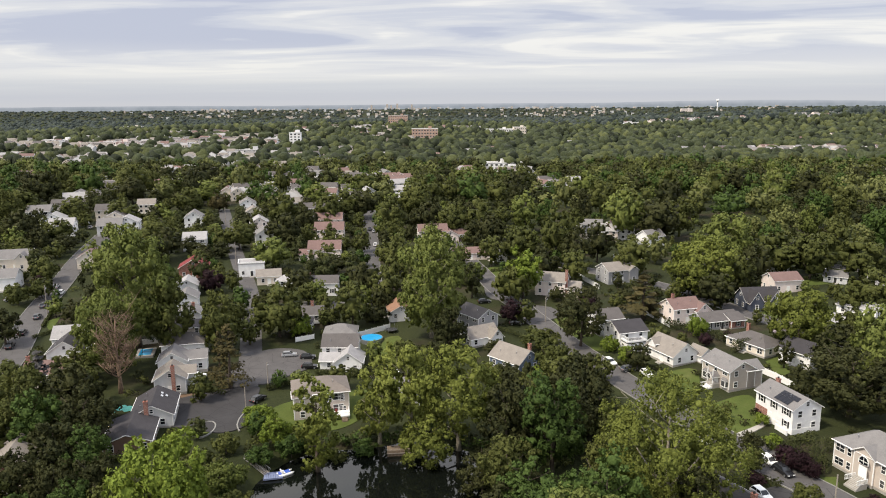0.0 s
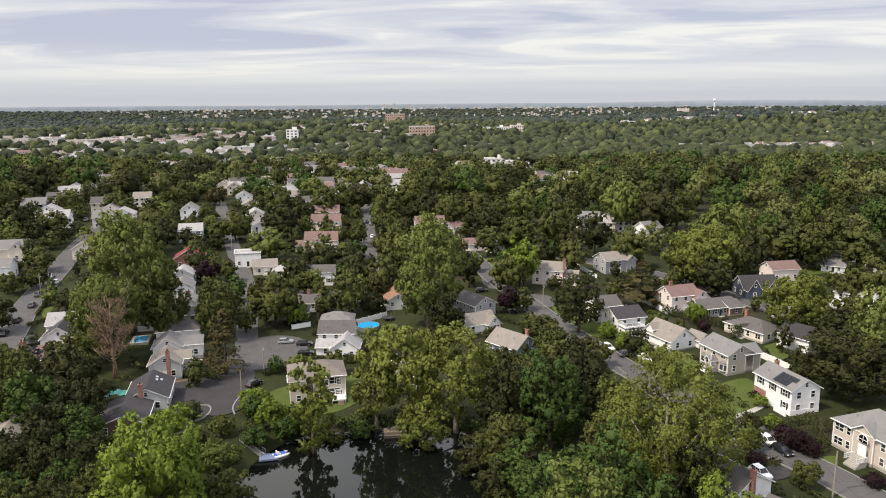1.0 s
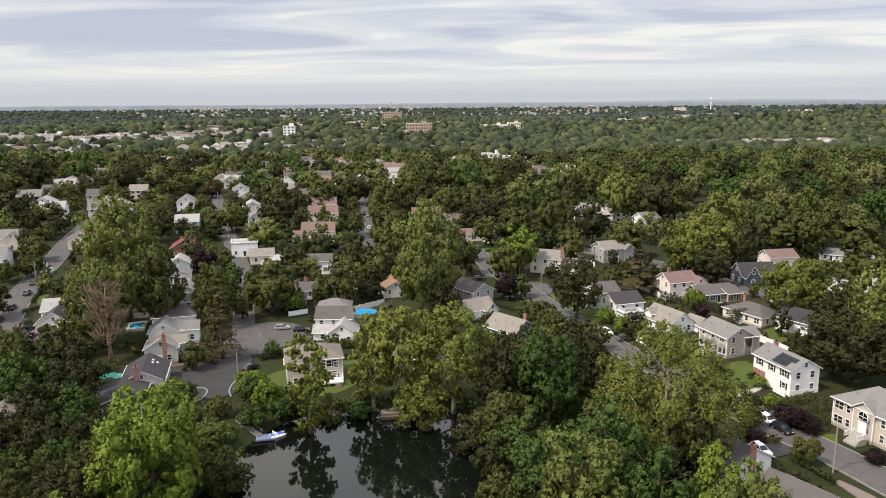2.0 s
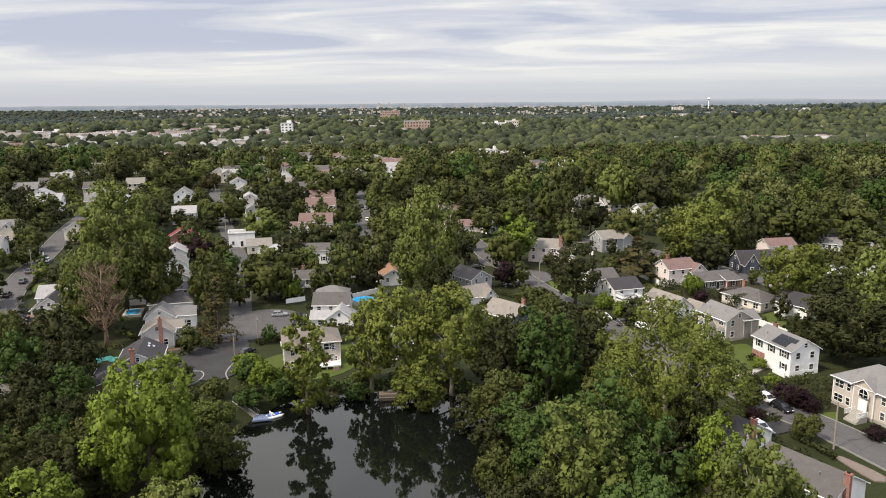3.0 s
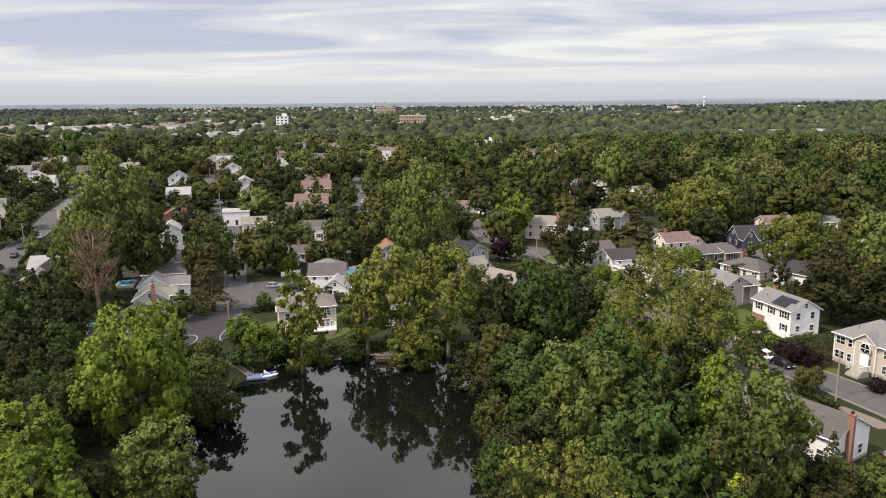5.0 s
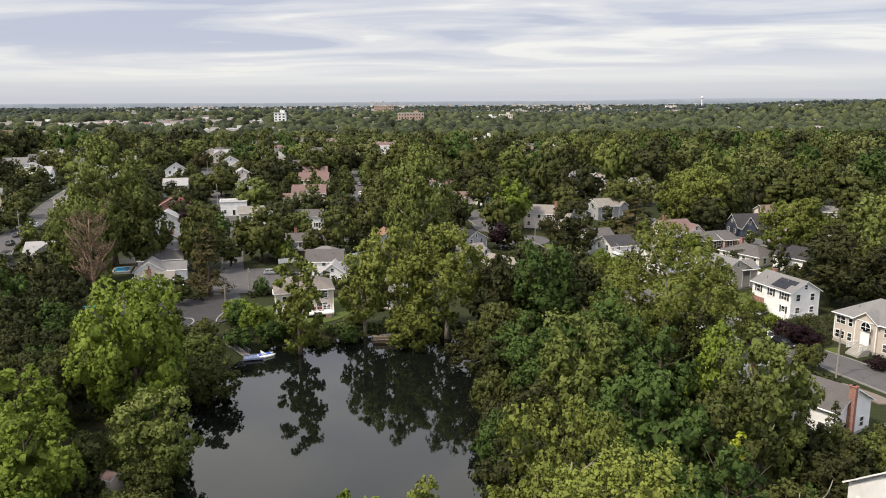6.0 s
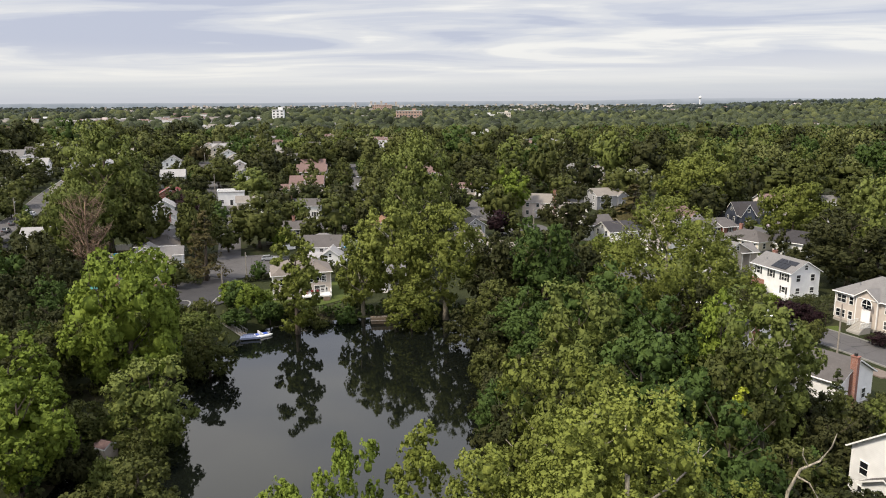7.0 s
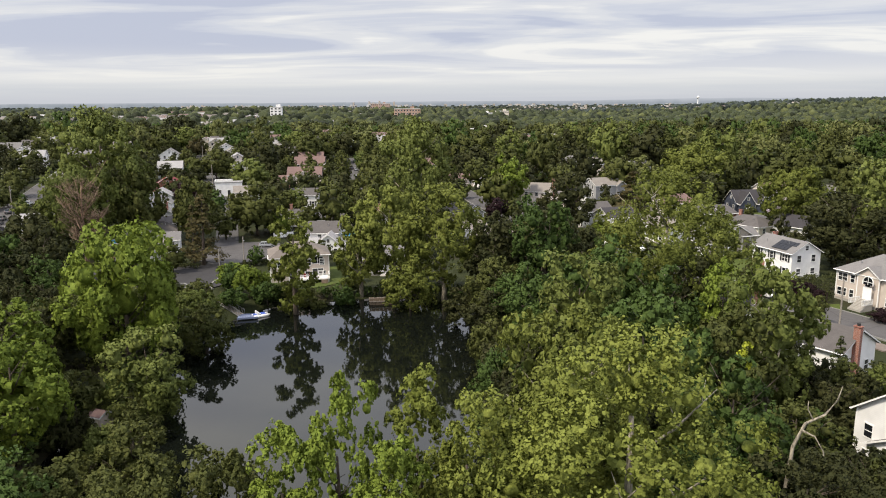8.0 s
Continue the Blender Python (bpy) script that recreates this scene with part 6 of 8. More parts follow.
tree("round", 13.2, 142.1, 14.9, 4.7, "dark", 1, "leafy tree filling the gaps between houses")
tree("round", 45.2, 125.0, 7.5, 2.7, "mid", 1, "leafy tree filling the gaps between houses")
tree("round", 38.7, 59.4, 6.9, 3.0, "dark", 1, "leafy tree filling the gaps between houses")
tree("round", 44.8, 80.9, 7.5, 3.1, "dark", 1, "leafy tree filling the gaps between houses")
tree("round", 47.6, 80.0, 7.5, 3.0, "mid", 1, "leafy tree filling the gaps between houses")
tree("round", 48.4, 77.0, 7.5, 2.5, "dark", 1, "leafy tree filling the gaps between houses")
tree("round", 51.6, 79.2, 6.9, 2.6, "olive", 1, "leafy tree filling the gaps between houses")
tree("round", 30.5, 57.2, 9.2, 2.9, "dark", 1, "leafy tree filling the gaps between houses")
tree("round", 34.9, 58.5, 6.9, 3.2, "dark", 1, "leafy tree filling the gaps between houses")
tree("round", 37.9, 56.4, 6.9, 3.3, "mid", 1, "leafy tree filling the gaps between houses")
tree("round", 38.0, 68.0, 6.9, 2.3, "deep", 1, "leafy tree filling the gaps between houses")
tree("round", -179.0, 298.2, 9.2, 6.2, "mid", 2, "leafy tree filling the gaps between houses")
tree("round", -164.8, 285.7, 8.0, 5.5, "dark", 2, "leafy tree filling the gaps between houses")
tree("round", -147.0, 241.0, 8.0, 4.7, "mid", 2, "leafy tree filling the gaps between houses")
tree("round", -118.7, 223.8, 8.0, 4.0, "dark", 2, "leafy tree filling the gaps between houses")
tree("round", -105.8, 204.6, 9.2, 4.0, "mid", 1, "leafy tree filling the gaps between houses")
tree("round", -117.5, 235.1, 10.3, 4.5, "dark", 2, "leafy tree filling the gaps between houses")
tree("round", -130.9, 271.7, 10.3, 5.2, "mid", 2, "leafy tree filling the gaps between houses")
tree("round", -183.1, 318.7, 9.2, 5.6, "dark", 2, "leafy tree filling the gaps between houses")
tree("round", -127.9, 314.4, 17.2, 8.3, "mid", 2, "leafy tree filling the gaps between houses")
tree("round", -93.9, 325.2, 14.9, 7.7, "mid", 2, "leafy tree filling the gaps between houses")
tree("round", -74.1, 329.3, 17.2, 8.7, "dark", 2, "leafy tree filling the gaps between houses")
tree("round", -61.6, 383.1, 18.4, 8.9, "mid", 2, "leafy tree filling the gaps between houses")
tree("round", -46.0, 405.4, 18.4, 9.4, "dark", 2, "leafy tree filling the gaps between houses")
tree("round", -27.5, 368.5, 19.5, 8.6, "mid", 2, "leafy tree filling the gaps between houses")
tree("round", -21.0, 247.2, 14.9, 5.9, "mid", 2, "leafy tree filling the gaps between houses")
tree("round", -191.2, 321.1, 16.1, 7.5, "dark", 2, "leafy tree filling the gaps between houses")
tree("round", -226.5, 457.6, 17.2, 10.6, "mid", 2, "leafy tree filling the gaps between houses")
tree("round", -186.1, 429.4, 17.2, 9.9, "dark", 2, "leafy tree filling the gaps between houses")
tree("round", -142.9, 400.9, 16.1, 8.4, "mid", 2, "leafy tree filling the gaps between houses")
tree("round", -7.2, 367.0, 18.4, 8.5, "dark", 2, "leafy tree filling the gaps between houses")
tree("round", 74.0, 278.5, 16.1, 8.0, "mid", 2, "leafy tree filling the gaps between houses")
tree("round", 89.8, 231.4, 13.8, 6.7, "dark", 2, "leafy tree filling the gaps between houses")
tree("round", 102.8, 250.8, 17.2, 8.0, "mid", 2, "leafy tree filling the gaps between houses")
tree("round", 106.8, 202.5, 13.8, 5.9, "dark", 1, "leafy tree filling the gaps between houses")
tree("round", 117.3, 200.1, 10.3, 5.5, "mid", 1, "leafy tree filling the gaps between houses")
tree("round", 140.7, 230.0, 16.1, 8.1, "mid", 2, "leafy tree filling the gaps between houses")
tree("round", 32.4, 303.8, 16.1, 8.2, "mid", 2, "leafy tree filling the gaps between houses")
tree("round", 38.2, 275.4, 14.9, 7.0, "dark", 2, "leafy tree filling the gaps between houses")
tree("round", 50.4, 269.9, 13.8, 6.5, "mid", 2, "leafy tree filling the gaps between houses")
tree("round", 20.0, 297.7, 13.8, 6.1, "mid", 2, "leafy tree filling the gaps between houses")
tree("round", -9.5, 258.2, 11.5, 5.8, "dark", 2, "leafy tree filling the gaps between houses")
tree("round", 38.9, 175.0, 8.0, 4.3, "mid", 1, "leafy tree filling the gaps between houses")
tree("round", 88.9, 179.8, 8.0, 2.6, "dark", 1, "leafy tree filling the gaps between houses")
tree("round", -10.4, 190.7, 9.2, 5.3, "mid", 1, "leafy tree filling the gaps between houses")
tree("round", -4.0, 182.8, 11.5, 6.0, "dark", 1, "leafy tree filling the gaps between houses")
tree("round", -38.4, 229.6, 6.9, 4.1, "mid", 2, "leafy tree filling the gaps between houses")
tree("round", -59.2, 210.2, 9.2, 4.4, "mid", 2, "leafy tree filling the gaps between houses")
bare_tree(-82.2, 172.5, 21.5, 7.6, "brown leafless dead tree with many fine branches")
# ---- pond side things ----
DOCK_AT, BOAT_AT, GANGWAY = (-34.4, 132.6), (-32.4, 133.9), ((-40.9, 137.2, -1.7), (-35.8, 133.4, -3.4))
POOL_AT = (-22.9, 215.9)
TRAMPOLINE_AT = (-17.1, 223.3)
SWIM_AT = (-86.8, 200.0)
TARP_AT = (-75.9, 158.7)
GOAL_AT = (-79.4, 132.9)
HUT_AT = (-39.9, 82.9)
# ---- parked cars ----
car(45.1, 187.2, -70, "white", "white car parked beside the street")
car(52.5, 177.7, -75, "white", "white car parked beside the street")
car(48.7, 181.7, 20, "grey", "grey car parked beside the street")
car(64.5, 127.1, -75, "black", "black car parked beside the street")
car(63.5, 130.9, -75, "white", "white car parked beside the street")
car(57.0, 119.2, -75, "white", "white car parked beside the street")
car(-133.3, 227.8, 105, "grey", "grey car parked beside the street")
car(-129.9, 213.2, 105, "black", "black car parked beside the street")
car(-137.4, 239.2, 105, "grey", "grey car parked beside the street")
car(-144.0, 260.3, 105, "silver", "silver car parked beside the street")
car(-138.8, 253.8, 105, "white", "white car parked beside the street")
car(-127.2, 202.0, 105, "black", "black car parked beside the street")
car(-45.7, 202.2, 12, "silver", "silver car parked beside the street")
car(-39.9, 200.8, 8, "black", "black car parked beside the street")
car(-38.1, 193.2, 5, "black", "black car parked beside the street")
car(-46.6, 169.5, 60, "black", "black car parked beside the street")
car(-36.1, 368.0, 97, "silver", "silver car parked beside the street")
car(-32.6, 336.4, 97, "white", "white car parked beside the street")
car(-38.7, 373.7, 97, "grey", "grey car parked beside the street")
car(14.2, 248.0, 10, "black", "black car parked beside the street")
car(23.2, 224.3, 0, "black", "black car parked beside the street")
car(153.4, 286.1, -30, "white", "white car parked beside the street")
car(-181.8, 364.4, 105, "white", "white car parked beside the street")
car(-176.3, 355.8, 105, "silver", "silver car parked beside the street")
car(101.0, 243.2, -60, "black", "black car parked beside the street")
car(53.4, 137.1, -75, "white", "white car parked beside the street")
car(-14.5, 190.7, 10, "silver", "silver car parked beside the street")
car(-12.7, 187.0, 80, "white", "white car parked beside the street")
car(-66.3, 183.6, 12, "white", "white car parked beside the street")
car(-92.4, 242.1, 12, "white", "white car parked beside the street")
car(-63.5, 125.9, 80, "white", "white car parked beside the street")
car(-151.5, 244.6, 14, "silver", "silver car parked beside the street")
# ---- poles and cables ----
pole(-47.2, 160.6, 7.2, "plain grey pole at the turning area", lamp=False, arms=0)
pole(-45.9, 177.2, 7.5, "leaning timber pole with street light", rot=100)
pole(-131.2, 230.2, 10.5, "tall timber utility pole on the street", rot=110)
pole(66.0, 111.8, 8.4, "pale timber pole at the kerb", lamp=False, arms=0)
pole(-87.6, 297.5, 10, "timber utility pole among row houses", rot=110)
pole(-114.8, 376.0, 10, "timber utility pole among row houses", rot=110)
pole(-29.8, 267.9, 9.5, "timber utility pole at the street corner", rot=100)
pole(32.8, 225.8, 8.5, "timber utility pole by the bend", rot=70)
pole(93.9, 246.2, 8, "timber utility pole by the back street", rot=70)
# ---- fences and hedges ----
fence(-28.8, 217.8, -17.8, 226.2, 1.8, "white vinyl fence behind the round pool")
fence(-46.2, 214.2, -41.0, 217.4, 1.6, "white vinyl fence beside the white house")
fence(83.4, 172.5, 86.4, 161.7, 1.8, "white vinyl fence behind the solar house")
fence(81.5, 177.1, 83.4, 172.5, 1.8, "white vinyl fence between gardens")
fence(52.0, 282.8, 57.8, 261.7, 1.8, "white fence behind the peach house")
fence(66.2, 230.9, 69.9, 215.5, 1.8, "white fence beside the balcony house")
fence(74.4, 311.2, 86.5, 305.6, 1.6, "white fence under the trees")
fence(-91.5, 206.1, -86.5, 208.4, 1.8, "white fence round the swimming pool")
fence(-5.6, 341.6, 16.5, 350.3, 1.6, "pale wooden fence above the lawn", TIMBER)
hedge(80.7, 191.8, 98.1, 197.0, 4.2, 2.2, "clipped dark green arborvitae hedge")
hedge(69.1, 215.6, 83.1, 197.7, 3.8, 2.4, "dark green hedge between gardens")
hedge(-26.5, 192.2, -18.5, 187.5, 2.6, 1.8, "tall clipped hedge beside the white house")
hedge(-29.9, 193.6, -21.0, 184.7, 2.2, 1.5, "clipped hedge behind the beige house")
hedge(67.3, 221.6, 76.2, 226.9, 2.4, 1.8, "dark green hedge by the ranch house")
hedge(-45.2, 177.2, -37.8, 184.9, 1.6, 1.4, "low hedge along the court")
hedge(61.4, 116.2, 64.3, 108.6, 1.1, 1.5, "low dark hedge along the street lawn")
hedge(71.1, 135.4, 77.2, 135.0, 3.4, 2.6, "dark hedge beside the beige house")
hedge(66.1, 135.7, 77.4, 141.1, 2.2, 2.0, "dark green shrubs below the white house")
hedge(16.7, 220.2, 26.1, 208.4, 2.2, 2.2, "dark hedge beside the tan-roofed wing")
hedge(46.6, 186.9, 57.3, 181.5, 1.6, 1.4, "loose hedge along the front lawn")
hedge(-66.7, 175.8, -56.3, 172.8, 2.0, 1.8, "brownish hedge along the dark drive")
hedge(-124.6, 209.7, -122.1, 214.7, 1.5, 1.4, "hedge along the side street")
hedge(-127.3, 219.6, -132.8, 238.8, 1.5, 1.4, "hedge along the side street")
hedge(-35.1, 186.6, -21.5, 186.4, 2.2, 1.8, "dark clipped hedge behind the beige house")
# ---- lawns and drives ----
patch("lawn", "mown green lawn below the white house", "lawn", [(63.1, 159.7), (73.1, 163.6), (71.1, 151.2), (62.9, 143.5), (59.0, 142.5)], LAWN, 0.03)
patch("lawn", "mown green lawn before the cape house", "lawn", [(52.8, 176.2), (61.6, 181.0), (66.2, 180.4), (62.3, 168.0), (56.3, 168.6)], LAWN, 0.03)
patch("lawn", "green lawn round the dark round tree", "lawn", [(35.9, 228.3), (50.9, 229.3), (54.2, 211.9), (47.5, 197.8), (38.9, 203.9)], LAWN, 0.03)
patch("lawn", "green lawn beside the ranch house", "lawn", [(14.9, 290.5), (24.9, 299.5), (25.0, 273.2), (16.3, 273.6)], LAWN, 0.03)
patch("lawn", "green lawn of the beige pond house", "lawn", [(-43.2, 162.7), (-37.8, 169.9), (-21.7, 177.3), (-17.6, 165.9), (-24.1, 152.6), (-39.1, 151.2)], LAWN, 0.03)
patch("lawn", "green lawn by the round pool", "lawn", [(-19.0, 217.4), (-14.7, 219.5), (-11.4, 207.1), (-15.8, 198.3), (-19.4, 205.5)], LAWN, 0.03)
patch("lawn", "front lawn of the dark navy house", "lawn", [(101.8, 235.5), (112.3, 235.4), (104.2, 219.5), (99.6, 225.7)], LAWN, 0.03)
patch("lawn", "lawn behind the clipped hedge", "lawn", [(86.3, 184.8), (94.3, 188.8), (89.3, 176.6), (85.4, 176.1)], LAWN, 0.03)
patch("lawn", "open lawn under tall trees", "lawn", [(141.4, 277.7), (154.8, 281.9), (149.2, 269.2), (137.4, 265.1)], LAWN, 0.03)
patch("lawn", "street lawn of the beige house", "lawn", [(69.1, 124.6), (73.7, 125.3), (70.0, 118.3), (67.3, 118.9)], LAWN, 0.03)
patch("lawn", "small lawn on the side street", "lawn", [(-129.2, 224.8), (-126.6, 230.4), (-127.7, 233.2), (-123.4, 217.2)], LAWN, 0.03)
patch("driveway", "dark asphalt drive beside the white house", "driveway", [(55.4, 121.0), (58.3, 121.4), (61.2, 122.6), (63.6, 119.6), (59.5, 117.5), (55.6, 117.8)], DARK_ASPHALT, 0.12)
patch("path", "pale concrete walk along the street", "path", [(64.6, 108.6), (65.8, 109.0), (69.0, 102.4), (66.6, 101.2)], PAVING, 0.13)
patch("driveway", "grey asphalt drive with parked cars", "driveway", [(63.9, 135.9), (69.4, 137.9), (69.6, 125.6), (64.1, 122.9)], ASPHALT, 0.12)
patch("driveway", "pale drive of the solar house", "driveway", [(60.1, 142.4), (66.5, 141.9), (67.7, 138.0), (61.1, 136.1)], ASPHALT, 0.12)
patch("driveway", "curving drive past the ranch lawn", "driveway", [(15.4, 277.7), (21.7, 273.3), (21.1, 251.7), (15.6, 255.6)], ASPHALT, 0.12)
patch("driveway", "asphalt drive at the bend", "driveway", [(28.4, 244.4), (36.7, 240.3), (38.1, 230.9), (30.1, 226.2)], ASPHALT, 0.12)
patch("path", "concrete path to the front door", "path", [(62.6, 144.1), (69.0, 147.9), (72.3, 151.1), (72.3, 149.9), (68.9, 146.3), (62.3, 142.0)], CONCRETE, 0.14)
patch("planting_bed", "bare reddish earth bank beside the drive", "soil", [(-67.1, 172.1), (-57.6, 174.6), (-54.4, 168.6), (-62.8, 164.7)], EARTH, 0.1)
patch("lawn", "small grass island in the turning area", "lawn", [(-55.9, 150.1), (-56.4, 154.4), (-54.2, 155.7), (-52.7, 153.2), (-53.0, 150.2)], LAWN, 0.03)
kerb("pale curved kerb round a grass island", [(-54.1, 147.5), (-52.8, 149.0), (-52.2, 151.7), (-52.6, 154.5), (-53.9, 156.4), (-56.0, 156.3)])
kerb("pale curved kerb beside the dark drive", [(-46.2, 151.2), (-47.7, 154.6), (-48.2, 159.2), (-47.8, 164.0)])
# ---- small evergreens and shrubs by the white house ----
tree("conifer", 68.1, 137.3, 2.5, 0.9, "hedge", 1, "small dark green arborvitae beside the white house")
tree("conifer", 68.2, 135.3, 2.8, 0.9, "hedge", 1, "small dark green arborvitae beside the white house")
tree("conifer", 69.0, 134.9, 2.6, 0.9, "hedge", 1, "small dark green arborvitae beside the white house")
tree("conifer", 69.2, 133.2, 3.0, 0.9, "hedge", 1, "small dark green arborvitae beside the white house")
tree("conifer", 70.8, 134.3, 2.8, 0.9, "hedge", 1, "small dark green arborvitae beside the white house")
tree("conifer", 72.9, 132.8, 3.9, 0.9, "hedge", 1, "small dark green arborvitae beside the white house")
tree("conifer", 72.8, 130.9, 4.1, 0.9, "hedge", 1, "small dark green arborvitae beside the white house")
tree("conifer", 72.7, 129.0, 4.1, 0.9, "hedge", 1, "small dark green arborvitae beside the white house")
tree("conifer", 72.1, 126.7, 3.9, 0.8, "hedge", 1, "small dark green arborvitae beside the white house")
tree("conifer", 65.3, 128.7, 3.4, 0.8, "hedge", 1, "small dark green arborvitae beside the white house")
tree("conifer", 65.4, 131.1, 3.2, 0.9, "hedge", 1, "small dark green arborvitae beside the white house")
tree("round", 66.9, 128.4, 3.9, 2.1, "purple", 0, "dark purple-leaved shrub beside the drive")
tree("round", 68.3, 127.1, 4.1, 2.3, "purple", 0, "dark purple-leaved shrub beside the drive")
tree("round", 69.1, 125.3, 3.7, 1.9, "purple", 0, "dark purple-leaved shrub beside the drive")
tree("round", 61.6, 134.8, 5.3, 2.7, "dark", 0, "rounded shrub on the front lawn")
tree("round", 69.4, 148.1, 2.8, 1.8, "bright", 0, "rounded shrub on the front lawn")
tree("round", 57.9, 123.6, 2.4, 2.0, "purple", 0, "dark purple-leaved shrub beside the drive")
tree("round", 71.2, 152.9, 1.8, 1.5, "purple", 0, "dark purple-leaved shrub beside the drive")
tree("round", 74.7, 114.6, 2.5, 2.1, "purple", 0, "dark purple-leaved shrub beside the drive")
tree("round", 78.6, 125.2, 1.7, 1.0, "dark", 0, "rounded shrub on the front lawn")
UTILITY_BOX_AT = (-36.7, 153.4)
tree("round", 57.5, 84.6, 4.6, 3.6, "mid", 0, "hydrangea shrub covered with white flower heads")
for _x, _y, _h in ((46.5, 85.5, 8.5), (49.2, 83.0, 9.2), (44.3, 82.2, 7.8), (51.6, 80.4, 7.0)):
    tree("conifer", _x, _y, _h, 2.3, "hedge", 0, "dark green arborvitae beside the white house")


# ---- things with more parts ----
def by_label(words):
    return next(o for o in scene.objects if o.get("label", "").startswith(words))


def tilted_box(name, size, m, mat, parent, label=""):
    bm = bmesh.new()
    sx, sy, sz = size
    box(bm, -sx / 2, sx / 2, -sy / 2, sy / 2, 0, sz)
    return part(name, mesh_of(name, bm, mat), parent, label, m)


def steps_mesh(half, n, top, rise, low=-1.5):
    """A solid flight, one stepped piece, descending towards -y."""
    bm = bmesh.new()
    prof = [(0, low)] + [p for i in range(n) for p in ((-0.3 * i, top - rise * i), (-0.3 * (i + 1), top - rise * i))] + [(-0.3 * n, low)]
    a, b = [[bm.verts.new((x, y, z)) for y, z in prof] for x in (-half, half)]
    k = len(prof)
    for i in range(k):
        bm.faces.new((a[i], b[i], b[(i + 1) % k], a[(i + 1) % k]))
    bm.faces.new(a[::-1]), bm.faces.new(b)
    bmesh.ops.recalc_face_normals(bm, faces=bm.faces)
    return bm


def solar_panels():
    h = by_label("white two-storey house with dark solar")
    tilt = math.degrees(math.atan2(2.2, 4.25))
    for i in range(5):
        for j in range(2):
            if (i, j) == (4, 0):
                continue
            tilted_box("solar_panel", (1.0, 1.65, 0.06), pose(0.2 + i * 1.05, 0, 0) @ pose(0, -2.75 + j * 1.52, 5.4 + (1.5 + j * 1.52) * 2.2 / 4.25 + 0.12, tilt, 0, 0), SOLAR, h, "dark glossy solar panel")


def rod_mesh(name, size, mat):
    def make():
        bm = bmesh.new()
        box(bm, 0, size[0], -size[1] / 2, size[1] / 2, 0, size[2])
        return mesh_of(name, bm, mat)
    return shared((name, size, mat.name), make)


def railing(parent, x0, y0, x1, y1, z, label="white deck railing"):
    ln = round(math.hypot(x1 - x0, y1 - y0), 2)
    n = max(2, int(ln / 0.25))
    m = pose(x0, y0, z, 0, 0, math.degrees(math.atan2(y1 - y0, x1 - x0)))
    top = part("railing", rod_mesh("railing", (ln, 0.09, 0.09), WHITE), parent, label, m @ pose(0, 0, 0.91))
    part("bottom_rail", rod_mesh("bottom_rail", (ln, 0.06, 0.06), WHITE), top, m=pose(0, 0, -0.83))
    for i in range(n + 1):
        w = 0.11 if i % 8 == 0 else 0.05
        part("baluster", rod_mesh("baluster", (w, w, 0.92), WHITE), top, m=pose((ln - w) * i / n, 0, -0.915))
    return top


def pond_deck():
    h = by_label("beige house with white-railed")
    bm = bmesh.new()
    box(bm, -3.2, 3.2, -1.9, 1.9, 1.0, 1.16)
    part("deck", mesh_of("deck", bm, WHITE), h, "white timber deck on posts", pose(3.0, -6.4, 0))
    for x in (-3.0, 0, 3.0):
        tilted_box("post", (0.16, 0.16, 2.5), pose(3.0 + x, -8.1, -1.5), WHITE, h)
    railing(h, -0.2, -8.3, 6.2, -8.3, 1.18)
    railing(h, 6.2, -8.3, 6.2, -4.6, 1.18)
    part("stairs", mesh_of("stairs", steps_mesh(0.7, 7, 1.0, 0.16), TIMBER), h, "weathered timber steps", pose(5.0, -8.35, 0))
    for x in (0.9, 2.1, 3.3):
        tilted_box("patio_chair", (0.5, 0.5, 0.8), pose(x, -5.6, 1.2), RED_FABRIC, h, "dark red patio chair")
    add_window(h, pose(3.9, -4.75, 2.0), 2.4, 1.6)
    add_window(h, pose(3.9, -4.75, 4.75), 2.4, 1.5)


def entry_stairs():
    h = by_label("large beige house with arched")
    part("stairs", mesh_of("stairs", steps_mesh(1.3, 9, 1.5, 0.17), CONCRETE), h, "pale front steps", pose(0, -6.2, 0))
    railing(h, -1.3, -6.2, -1.3, -8.8, 0.9)
    railing(h, 1.3, -6.2, 1.3, -8.8, 0.9)
    add_door(h, pose(0, -6.1, 1.5), None, 1.5, 2.1)
    for u in (-6.6, -4.0, 3.2, 4.6, 6.8):
        for zc in (1.6, 4.35):
            add_window(h, pose(u, -5.0, zc), 0.8, 1.35)
    bm = bmesh.new()
    ring = [(-0.95, 0, -0.5), (0.95, 0, -0.5)] + [(0.95 * math.cos(a), 0, 0.95 * math.sin(a)) for a in [math.pi * k / 10 for k in range(11)]]
    f = [bm.verts.new((x, -0.06, z)) for x, _, z in ring]
    bb = [bm.verts.new((x, 0.04, z)) for x, _, z in ring]
    bm.faces.new(f)
    for k in range(len(f)):
        bm.faces.new((f[k], bb[k], bb[(k + 1) % len(f)], f[(k + 1) % len(f)]))
    w = part("window", mesh_of("window", bm, GLASS), h, "arched window with white surround", pose(0, -6.1, 4.7))
    bm = bmesh.new()
    tube(bm, [(x * 1.06, -0.08, z * 1.06) for x, _, z in ring[1:]] + [(-1.0, -0.08, -0.5)], [0.09] * (len(ring)), 5)
    box(bm, -0.95, 0.95, -0.1, -0.05, -0.04, 0.04)
    box(bm, -0.04, 0.04, -0.1, -0.05, -0.5, 0.95)
    part("frame", mesh_of("frame", bm, WHITE), w)


